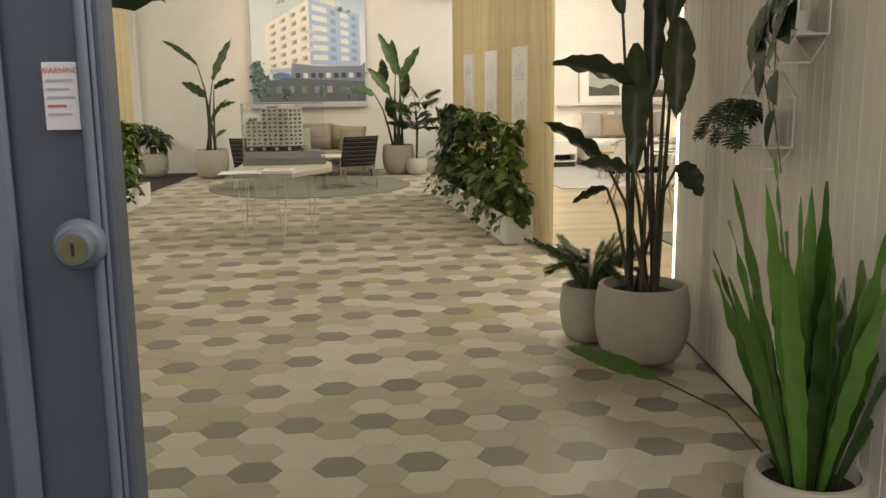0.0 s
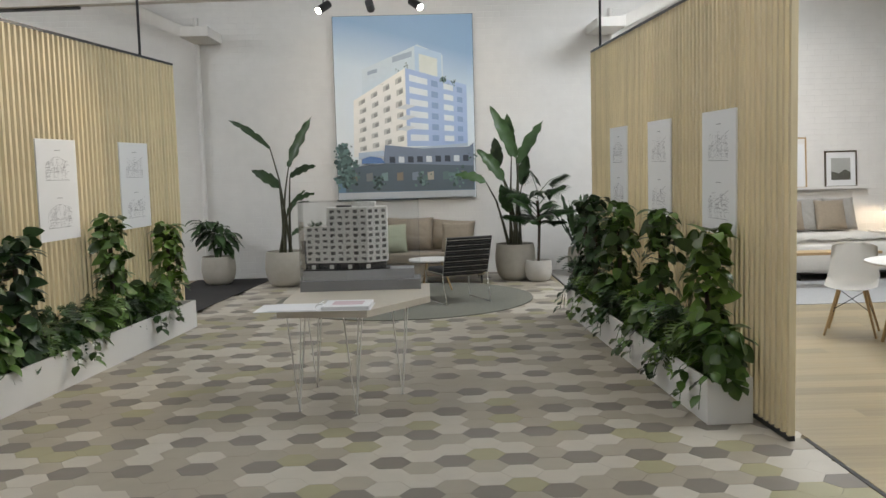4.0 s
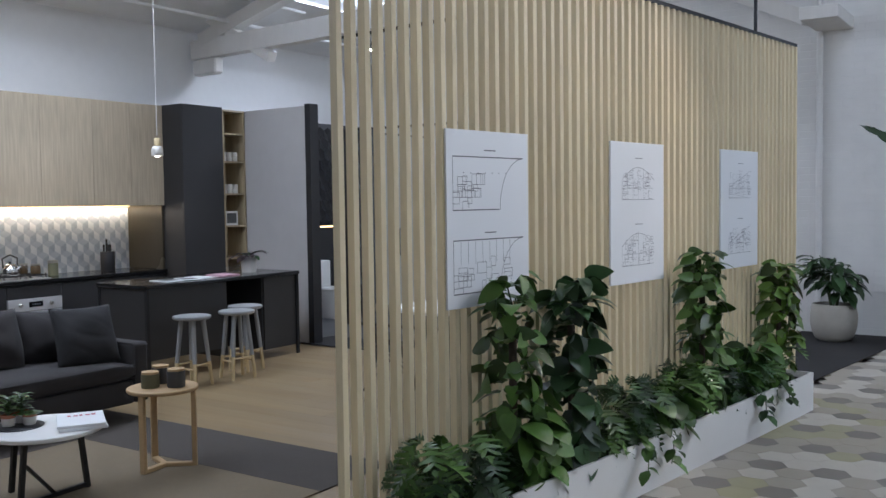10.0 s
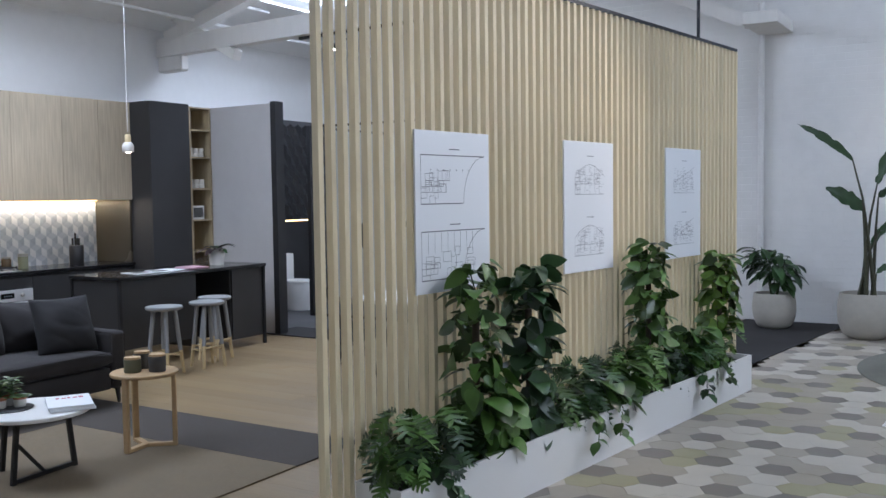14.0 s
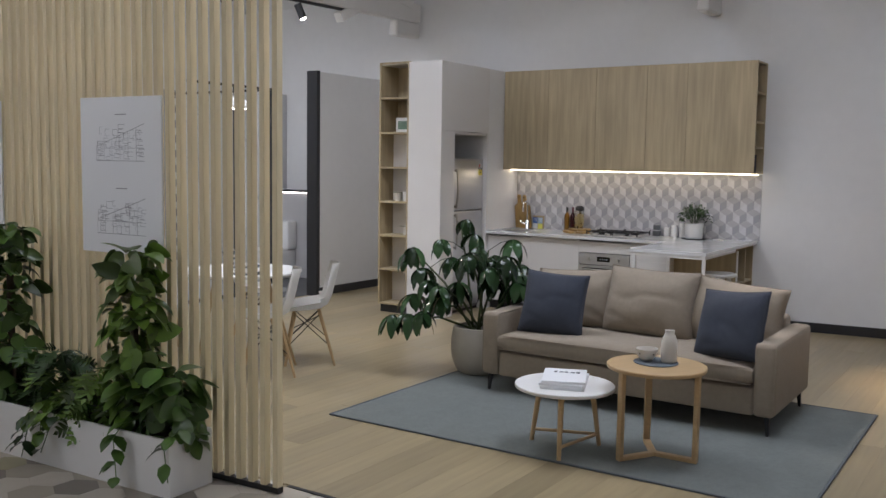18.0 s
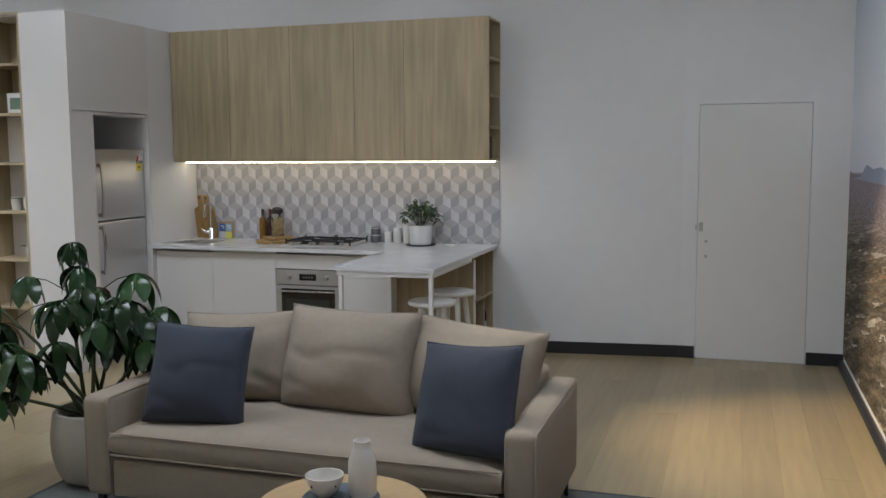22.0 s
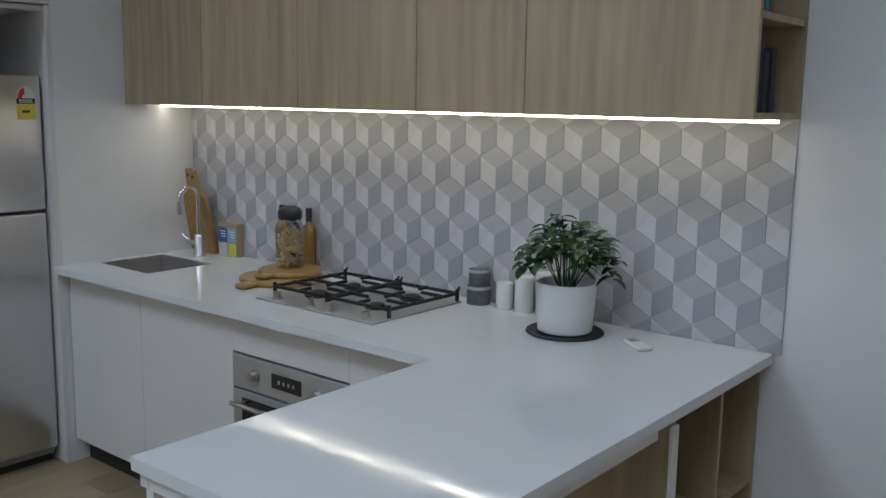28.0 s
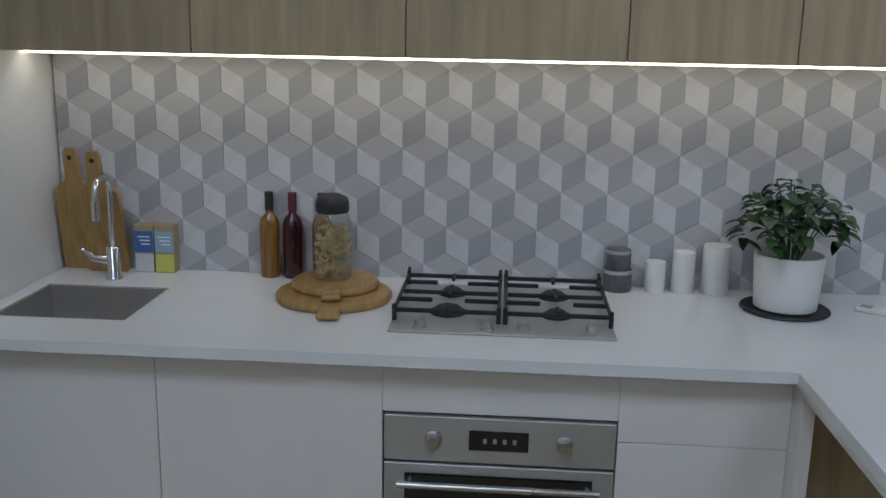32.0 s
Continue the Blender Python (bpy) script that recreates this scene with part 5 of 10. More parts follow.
# potted plants by the end wall
def broad_leaf(bm, a, b, width, arch=0.10, fold=0.35, seg=18, light=None):
    """One long oval leaf from its stalk end a to its tip b, its edges a little torn."""
    a, b = Vector(a), Vector(b)
    d = b - a
    mid = (a + b) / 2 + Vector((0, 0, arch * d.length * (1 if d.length * 0.8 > abs(d.z) else 0.2))) + Vector((-d.y, d.x, 0)) * 0.06
    face = Vector((-0.25, -1.0, 0.75 + 6 * (width % 0.07))) if abs(d.z) < 0.9 * d.length else Vector((-0.3, -1.0, 0.2))
    if light is not None:
        face = Vector(light)
    side = d.cross(face).normalized()
    rows = []
    for i in range(seg + 1):
        s = i / seg
        p = a * (1 - s) ** 2 + mid * 2 * s * (1 - s) + b * s * s
        tg = ((mid - a) * (1 - s) + (b - mid) * s).normalized()
        sd = (side - tg * side.dot(tg)).normalized()
        up = sd.cross(tg)
        w = max(0.02, math.sin(math.pi * min(1, 0.03 + 0.97 * s ** 0.85)) ** 0.75) * width / 2
        wv = 0.09 * width * math.sin(i * 1.3 + width * 40)
        tear = int(width * 1000) + i
        wl, wr = w * (0.80 if tear % 7 == 3 else 1.0), w * (0.78 if tear % 8 == 5 else 1.0)
        rows.append((bm.verts.new(p - sd * wl + up * (wl * fold + wv)), bm.verts.new(p - sd * w * 0.5 + up * w * fold * 0.38), bm.verts.new(p), bm.verts.new(p + sd * w * 0.5 + up * w * fold * 0.38), bm.verts.new(p + sd * wr + up * (wr * fold - wv))))
    for r0, r1 in zip(rows, rows[1:]):
        for q in range(4):
            bm.faces.new((r0[q], r0[q + 1], r1[q + 1], r1[q]))


def paddle_plant(x, y, r, h, label, leaves, material=M_LEAFD, name="bird_of_paradise_plant", thick=1.0, light=None):
    """A pot of tall stalks, each with one paddle leaf: stalk end, tip, width."""
    c = thing(name, pose(x, y, 0), label, "potted plant")
    pot(c, r, h, M_POT)
    for k, (bx, by, bz, tx, ty, tz, w) in enumerate(leaves):
        a = k * 2.4
        foot = Vector((r * 0.28 * math.cos(a), r * 0.28 * math.sin(a), h - 0.07))
        end = Vector((bx, by, bz))
        m1 = foot.lerp(end, 0.35) * 0.75 + Vector((foot.x, foot.y, foot.z + (end.z - foot.z) * 0.42)) * 0.25
        m2 = foot.lerp(end, 0.7) * 0.8 + Vector((foot.x, foot.y, foot.z + (end.z - foot.z) * 0.8)) * 0.2
        part("stem", tube([foot, m1, m2, end], 0.012, 8, radii=[0.024 * thick, 0.019 * thick, 0.013 * thick, 0.008]), M_STEMD, c, smooth=70)
        bm = bmesh.new()
        broad_leaf(bm, end, (tx, ty, tz), w, light=light)
        part("leaf", bm, material, c, smooth=80)
    return c


M_STEMD = mat("dark_green_stem", (0.046, 0.046, 0.022), 0.5, vary=0.3, scale=12)
paddle_plant(-2.03, 17.25, 0.30, 0.50, "tall bird of paradise plant in a rounded grey stone pot", (
    (-0.16, 0, 1.96, -0.74, 0, 2.38, 0.11), (0.09, 0, 1.70, 0.45, -0.05, 2.40, 0.19), (-0.05, 0, 1.40, -0.44, 0.04, 1.66, 0.18),
    (0.10, 0.02, 1.55, 0.48, 0, 1.70, 0.15), (0.12, 0, 1.18, 0.45, 0, 1.31, 0.12), (0.10, -0.06, 0.72, 0.29, -0.08, 0.84, 0.09), (0.02, 0.08, 1.0, 0.3, 0.1, 1.36, 0.10)))
paddle_plant(1.26, 17.22, 0.29, 0.52, "tall bird of paradise plant in a rounded grey stone pot", (
    (0.04, 0, 1.74, -0.32, 0, 2.48, 0.20), (-0.02, 0.08, 1.76, -0.07, 0.1, 2.38, 0.18), (0.06, -0.05, 1.66, 0.42, -0.08, 2.25, 0.20),
    (-0.15, 0, 1.42, -0.52, 0, 1.87, 0.20), (-0.40, -0.10, 1.40, -0.84, -0.12, 1.52, 0.17), (-0.2, 0.05, 1.62, -0.26, 0.06, 2.04, 0.18),
    (-0.08, -0.1, 0.98, -0.2, -0.2, 1.38, 0.20), (0.12, 0.04, 1.35, 0.2, 0.05, 1.8, 0.18)))


def palm(x, y, r, h, height, seed, label, n=16, material=M_LEAFD, fronds=14, name="potted_palm", size=0.45, potmat=M_POTLIGHT):
    c = thing(name, pose(x, y, 0), label, "potted plant")
    pot(c, r, h, potmat)
    rnd = random.Random(seed)
    part("trunk", tube([(0, 0, h - 0.06), (0.02, 0, (h + height) * 0.42), (0.0, 0.02, height * 0.70)], 0.02, 8), M_BARK, c, smooth=70)
    for k in range(n):
        a = k * 2.4 + rnd.uniform(-0.2, 0.2)
        z = height * rnd.uniform(0.45, 0.78)
        L = size * rnd.uniform(0.7, 1.2)
        el = rnd.uniform(0.2, 1.2)
        pts = [Vector((0.01, 0, z)), Vector((L * 0.45 * math.cos(a), L * 0.45 * math.sin(a), z + L * 0.45 * el)), Vector((L * math.cos(a), L * math.sin(a), z + L * (el * 0.75 - 0.1)))]
        bm = tube(pts, 0.005, 5, radii=[0.006, 0.005, 0.002])
        for q in range(fronds):
            s = 0.35 + 0.65 * q / fronds
            p = pts[0].lerp(pts[1], s * 2) if s < 0.5 else pts[1].lerp(pts[2], s * 2 - 1)
            for sd in (-1, 1):
                dv = Vector((math.cos(a + sd * 0.8), math.sin(a + sd * 0.8), 0.15))
                blade(bm, p, dv, L * 0.5 * (1.2 - s * 0.6), 0.035, droop=0.8, fold=0.2, shape="strap", seg=3)
        part("frond", bm, material, c, smooth=80)
    return c


palm(1.56, 16.95, 0.19, 0.30, 1.62, 4, "small dark palm in a pale stone pot", n=26, fronds=16, size=0.40)


def strap_plant(x, y, r, h, height, seed, label, n=26, width=0.085, spread=0.32, material=M_LEAFG, wave=0.012, potmat=M_POT, name="strap_leaf_plant", taper=0.62):
    """Long upright leaves that rise from the pot, each a part."""
    c = thing(name, pose(x, y, 0), label, "potted plant")
    pot(c, r, h, potmat, taper=taper)
    rnd = random.Random(seed)
    for k in range(n):
        a = k * 2.4 + rnd.uniform(-0.3, 0.3)
        q = (k / n) ** 0.6
        base = Vector((r * 0.45 * q * math.cos(a), r * 0.45 * q * math.sin(a), h - 0.055))
        L = (height - h) * rnd.uniform(0.62, 1.06)
        bm = bmesh.new()
        blade(bm, base, (spread * q * math.cos(a) * 2.0, spread * q * math.sin(a) * 2.0, 1), L, width * rnd.uniform(0.8, 1.25), up=(math.cos(a) * 0.9, math.sin(a) * 0.9, 0.05), droop=-0.25 * q, fold=0.3, shape="strap", seg=30, wave=wave * rnd.uniform(0.4, 1.4))
        part("leaf", bm, material, c, smooth=80)
    return c


strap_plant(2.30, 17.45, 0.25, 0.42, 1.28, 6, "broad dark leaves in a grey stone pot by the end wall", n=30, width=0.10, spread=0.30, material=M_LEAFD)


def bushy_pot(x, y, r, h, height, seed, label, n=90, size=0.2, rx=0.35, material=M_LEAFD, shape="oval", potmat=M_POT, name="potted_shrub", flowers=0, stems=8, wide=0.38):
    c = thing(name, pose(x, y, 0), label, "potted plant")
    pot(c, r, h, potmat)
    rnd = random.Random(seed)
    tips = []
    for k in range(stems):
        a = k * 2.4
        tip = Vector((rx * 0.75 * math.cos(a) * rnd.uniform(0.3, 1), rx * 0.75 * math.sin(a) * rnd.uniform(0.3, 1), h + (height - h) * rnd.uniform(0.45, 0.9)))
        part("stem", tube([(0.03 * math.cos(a), 0.03 * math.sin(a), h - 0.06), (tip.x * 0.4, tip.y * 0.4, h + (tip.z - h) * 0.55), tip], 0.006, 6, radii=[0.009, 0.007, 0.004]), M_STEM, c, smooth=70)
        tips.append(tip)
    bm = bmesh.new()
    for k in range(n):
        t = tips[k % stems]
        s = rnd.uniform(0.45, 1.05)
        base = Vector((t.x * s * 0.85, t.y * s * 0.85, h - 0.04 + (t.z - h) * s))
        a = math.atan2(base.y, base.x) + rnd.gauss(0, 0.9)
        L = size * rnd.uniform(0.6, 1.2)
        blade(bm, base, (math.cos(a), math.sin(a), rnd.uniform(-0.1, 0.9)), L, L * wide, droop=rnd.uniform(0.8, 1.8), fold=0.3, shape=shape, seg=5)
    ob = part("foliage", bm, material, c, smooth=80)
    ob["kind"] = "stuff"
    return c


bushy_pot(-3.08, 17.62, 0.25, 0.42, 1.12, 9, "dark leafy plant in a grey stone pot beside the carpet", n=110, size=0.26, rx=0.42)


# ---- model table and lounge ----
M_TABLETOP = mat("pale_ply_top", (0.56, 0.51, 0.43), 0.45, vary=0.08, scale=8, grain=(1, 7, 7))
M_WIRE = mat("pale_wire", (0.74, 0.72, 0.68), 0.4, vary=0.05)
M_MODEL = mat("model_white", (0.74, 0.73, 0.71), 0.6, vary=0.03)
M_MODELWIN = mat("model_window", (0.13, 0.125, 0.12), 0.4, vary=0.3, scale=40, random_=0.5)
M_BASEGREY = mat("model_base_grey", (0.25, 0.25, 0.255), 0.6, vary=0.06)
M_ACRYLIC = glass("clear_acrylic", (0.985, 0.99, 0.99))

tb = thing("display_table", pose(0, 0, 0), "pale timber table with chamfered corners on thin wire legs", "table")
TOP = [(-1.0, 10.03), (-0.41, 9.96), (0.0, 10.55), (0.0, 11.24), (-1.0, 11.24), (-1.02, 10.5)]
part("tabletop", prism(TOP, 0.705, 0.75), M_TABLETOP, tb)
for lx, ly in ((-0.92, 10.35), (-0.52, 10.22), (-0.22, 10.75), (-0.88, 11.05)):
    for dx, dy in ((-0.07, 0.0), (0.06, 0.05), (0.04, -0.06)):
        part("leg_rod", tube([(lx, ly, 0.0), (lx + dx, ly + dy, 0.705)], 0.0045, 6), M_WIRE, tb, smooth=60)
    part("foot", lathe([(0, 0), (0.012, 0), (0.012, 0.008), (0, 0.008)], 12, x=lx, y=ly), M_WIRE, tb, smooth=40)

mb = thing("model_case", pose(-0.515, 11.06, 0.75), "architectural model of a white apartment block under a clear acrylic cover", "model")
part("plinth", box(-0.45, -0.13, 0.0, 0.45, 0.16, 0.075, 0.002), M_BASEGREY, mb, "grey model base")
part("street_block", prism([(-0.43, -0.075), (-0.10, -0.115), (0.40, -0.06), (0.40, 0.14), (-0.43, 0.14)], 0.076, 0.150), mat("model_ground", (0.40, 0.40, 0.41), 0.7), mb, "pale grey street block")
part("street_slab", prism([(-0.425, -0.072), (-0.10, -0.112), (0.22, -0.062), (0.22, 0.135), (-0.425, 0.135)], 0.151, 0.160), M_BLACK, mb, "black street slab")
part("podium", prism([(-0.39, -0.042), (-0.08, -0.08), (0.19, -0.02), (0.19, 0.115), (-0.39, 0.115)], 0.161, 0.205), M_MODELWIN, mb)
for k in range(11):
    u = k / 10
    bx, by = -0.40 + 0.46 * u, -0.052 - 0.048 * u
    part("ground_wall", box(bx - 0.014, by, 0.161, bx + 0.006 + 0.010 * (k % 3), by + 0.03, 0.178 + 0.013 * ((k * 7) % 3)), M_MODEL if k % 3 == 1 else M_BLACK, mb)
FA, FB, FC = (-0.405, -0.045), (0.06, -0.10), (0.205, -0.02)
part("tower", prism([FA, FB, FC, (0.205, 0.12), (-0.405, 0.12)], 0.206, 0.475), M_MODEL, mb)
part("tower_top", prism([(-0.245, -0.060), FB, FC, (0.205, 0.12), (-0.245, 0.12)], 0.475, 0.62), M_MODEL, mb)
part("roof_box", box(-0.02, -0.04, 0.621, 0.12, 0.08, 0.655), M_MODEL, mb)
part("roof_slab", box(-0.17, -0.03, 0.621, -0.06, 0.06, 0.635), M_MODELWIN, mb)
for (ax, ay), (bx, by), cols in ((FA, FB, 8), (FB, FC, 3)):
    d = Vector((bx - ax, by - ay, 0))
    n = Vector((d.y, -d.x, 0)).normalized() * 0.002
    for r in range(9):
        for k in range(cols):
            if r > 5 and cols == 8 and k < 3:
                continue
            u0 = (k + 0.22) / cols
            u1 = (k + (0.80 if (k + r) % 3 else 0.62)) / cols
            z0 = 0.222 + r * 0.0445
            bm = bmesh.new()
            pts = [Vector((ax, ay, z0)) + d * u0 + n, Vector((ax, ay, z0)) + d * u1 + n, Vector((ax, ay, z0 + 0.024)) + d * u1 + n, Vector((ax, ay, z0 + 0.024)) + d * u0 + n]
            back = [p - n * 1.4 for p in pts]
            vs = [bm.verts.new(p) for p in pts]
            bs = [bm.verts.new(p) for p in back]
            bm.faces.new(vs)
            for q in range(4):
                bm.faces.new((vs[q], vs[(q + 1) % 4], bs[(q + 1) % 4], bs[q]))
            part("window", bm, M_MODELWIN, mb)
for r in range(9):
    z0, left = 0.2535 + r * 0.0445, FA[0] if r < 6 else -0.245
    yl = FA[1] + (FB[1] - FA[1]) * (left - FA[0]) / (FB[0] - FA[0])
    part("balcony_slab", prism([(left - 0.004, yl - 0.007), (FB[0], FB[1] - 0.008), (FC[0] + 0.006, FC[1] - 0.004), (FC[0] + 0.006, 0.0), (left - 0.004, 0.0)], z0, z0 + 0.006), M_MODEL, mb)
    for k in range(5):
        if k / 5 * (FB[0] - FA[0]) + FA[0] < left:
            continue
        bx = FA[0] + (FB[0] - FA[0]) * (k + 0.5 + 0.2 * ((r + k) % 2)) / 5
        by = FA[1] + (FB[1] - FA[1]) * (bx - FA[0]) / (FB[0] - FA[0])
        part("balcony_rail", box(bx - 0.026, by - 0.0085, z0 - 0.0375, bx + 0.020, by - 0.0035, z0 - 0.024), M_MODEL, mb)
bm = bmesh.new()
rr = random.Random(2)
for k in range(40):
    blade(bm, (-0.33 + rr.uniform(-0.04, 0.04), -0.02 + rr.uniform(-0.03, 0.03), 0.475 + rr.uniform(0, 0.03)), (rr.uniform(-1, 1), rr.uniform(-1, 1), 0.5), 0.03, 0.02, seg=2)
ob = part("roof_garden", bm, M_LEAFD, mb)
ob["kind"] = "stuff"
t = 0.005
for x0, y0, x1, y1, z0, z1 in ((-0.448, -0.128, 0.448, -0.128 + t, 0.076, 0.665), (-0.448, 0.158 - t, 0.448, 0.158, 0.076, 0.665), (-0.448, -0.122, -0.448 + t, 0.152, 0.076, 0.665), (0.448 - t, -0.122, 0.448, 0.152, 0.076, 0.665), (-0.448, -0.128, 0.448, 0.158, 0.6655, 0.6705)):
    pane = part("acrylic_pane", box(x0, y0, z0, x1, y1, z1), M_ACRYLIC, mb, "clear acrylic pane")
    pane.visible_shadow = False

bd = thing("ring_binder", pose(-0.64, 10.13, 0.75, 0, 0, -3), "open ring binder with white pages on the display table", "binder")
part("cover", box(-0.50, -0.16, 0.0, 0.26, 0.16, 0.004, 0.001), M_PAPER, bd)
part("left_page_block", box(-0.41, -0.15, 0.0045, -0.09, 0.15, 0.009), M_PAPER, bd)
part("right_page_block", box(-0.06, -0.15, 0.0045, 0.25, 0.15, 0.028, 0.002), M_PAPER, bd)
part("page_print", box(0.0, -0.07, 0.0285, 0.2, 0.09, 0.0292), mat("pink_print", (0.62, 0.48, 0.52), 0.6), bd)
for k in range(4):
    part("ring", tube([(-0.075 + 0.028 * math.cos(a), -0.105 + 0.07 * k, 0.014 + 0.026 * math.sin(a)) for a in [math.pi * q / 8 for q in range(9)]], 0.002, 6), M_CHROME, bd, smooth=60)

M_RUGGREY = mat("grey_green_rug", (0.20, 0.198, 0.168), 0.95, vary=0.12, scale=50, bump=0.4, bump_scale=300)
tagged(link("round_rug", lathe([(0, 0.0), (1.58, 0.0), (1.6, 0.003), (1.6, 0.010), (1.57, 0.012), (0, 0.012)], 72, x=-0.30, y=15.55), M_RUGGREY, smooth=40), "round grey-green rug under the lounge chairs", "rug")


def lounge_chair(x, y, rot, label):
    """A low chair of horizontal black cords on a thin steel frame."""
    c = thing("lounge_chair", pose(x, y, 0.012, 0, 0, rot), label, "chair", "corded lounge chairs")
    for s in (-0.29, 0.29):
        part("side_frame", tube([(s, 0.30, 0.0), (s, 0.33, 0.36), (s, -0.22, 0.36), (s, -0.36, 0.80)], 0.008, 8), M_CHROME, c, smooth=60)
        part("leg", tube([(s, 0.30, 0.0), (s, -0.30, 0.0), (s, -0.20, 0.36)], 0.008, 8), M_CHROME, c, smooth=60)
    for k in range(14):
        s = k / 13
        part("cord", tube([(-0.29, -0.22 - 0.14 * s, 0.37 + 0.42 * s), (0.29, -0.22 - 0.14 * s, 0.37 + 0.42 * s)], 0.0158, 8), M_BLACK, c, smooth=60)
        if k < 13 and k % 2 == 0:
            part("pale_cord", tube([(-0.285, -0.242 - 0.14 * s, 0.381 + 0.42 * s), (0.285, -0.242 - 0.14 * s, 0.381 + 0.42 * s)], 0.0022, 6), M_CERAMIC, c, smooth=60)
    bm = box(-0.27, -0.2, 0.33, 0.27, 0.32, 0.41, 0.03, seg=3)
    part("seat", bm, mat("black_cushion", (0.018, 0.018, 0.02), 0.85, vary=0.2, scale=40), c, smooth=50)
    return c


lounge_chair(-1.10, 15.25, -20, "black corded lounge chair on a thin steel frame")
lounge_chair(0.36, 15.25, 22, "black corded lounge chair on a thin steel frame")


def cushion_edge(u, v, w, h):
    return w / 2 * u * (1 - 0.055 * (1 - v * v) * u * u), h / 2 * v * (1 - 0.065 * (1 - u * u) * v * v)


def cushion(w, h, d, seed=0, puff=1.0):
    """A soft feather cushion: drawn-out corners, full middle, creases that run in from the corners."""
    bm = bmesh.new()
    n = 26
    grid = {}
    for side in (1, -1):
        for i in range(n + 1):
            for j in range(n + 1):
                u, v = 2 * i / n - 1, 2 * j / n - 1
                if side < 0 and (i in (0, n) or j in (0, n)):
                    grid[side, i, j] = grid[1, i, j]
                    continue
                t = ((1 - u * u) * (1 - v * v)) ** 0.40 * puff
                nz = noise.noise(Vector((u * 1.5 + seed, v * 1.5, seed * 3.1))) * 0.07
                for cu, cv in ((-1, -1), (1, -1), (-1, 1), (1, 1)):
                    r = math.hypot(u - cu, v - cv)
                    ang = math.atan2(v - cv, u - cu)
                    nz += 0.050 * math.sin(ang * 8 + seed * 1.9 + cu * 2 + r * 1.5) * math.exp(-r * (1.9 if cv < 0 else 2.6)) * min(1, r * 4)
                fold = 1 - abs(noise.noise(Vector((u * 0.55 + seed * 2.3, v * 1.5 + u * 0.6, seed * 0.7)))) * 2.4
                nz -= 0.05 * max(0, fold) ** 4 * (1.0 - 0.6 * v)
                ex, ez = cushion_edge(u, v, w, h)
                sag = 0.035 * h * (1 - v) * (1 - u * u)
                grid[side, i, j] = bm.verts.new((ex * (1 + 0.03 * (1 - v) / 2), side * d / 2 * t * (1 + nz * 1.6) * (1.12 - 0.14 * v), ez - sag * 0.3))
        for i in range(n):
            for j in range(n):
                q = [grid[side, i, j], grid[side, i + 1, j], grid[side, i + 1, j + 1], grid[side, i, j + 1]]
                if len(set(q)) == 4:
                    bm.faces.new(q if side < 0 else q[::-1])
    return bm


def piping(w, h, radius=0.003, n=14):
    """The corded seam round a cushion."""
    ring = [(2 * k / n - 1, -1) for k in range(n)] + [(1, 2 * k / n - 1) for k in range(n)] + [(1 - 2 * k / n, 1) for k in range(n)] + [(-1, 1 - 2 * k / n) for k in range(n + 1)]
    pts = []
    for u, v in ring:
        ex, ez = cushion_edge(u, v, w, h)
        pts.append((ex * (1 + 0.03 * (1 - v) / 2), 0, ez - 0.035 * h * (1 - v) * (1 - u * u) * 0.3))
    return tube(pts, radius, 6)


def fabric(name, color, vary=0.10):
    return mat(name, color, 0.92, vary=vary, scale=30, bump=0.25, bump_scale=420, sheen=0.06)


M_TAUPE = fabric("taupe_fabric", (0.285, 0.237, 0.182))
M_CHARFAB = fabric("charcoal_fabric", (0.026, 0.0225, 0.0225))
M_SLATEFAB = fabric("slate_blue_fabric", (0.036, 0.043, 0.061))


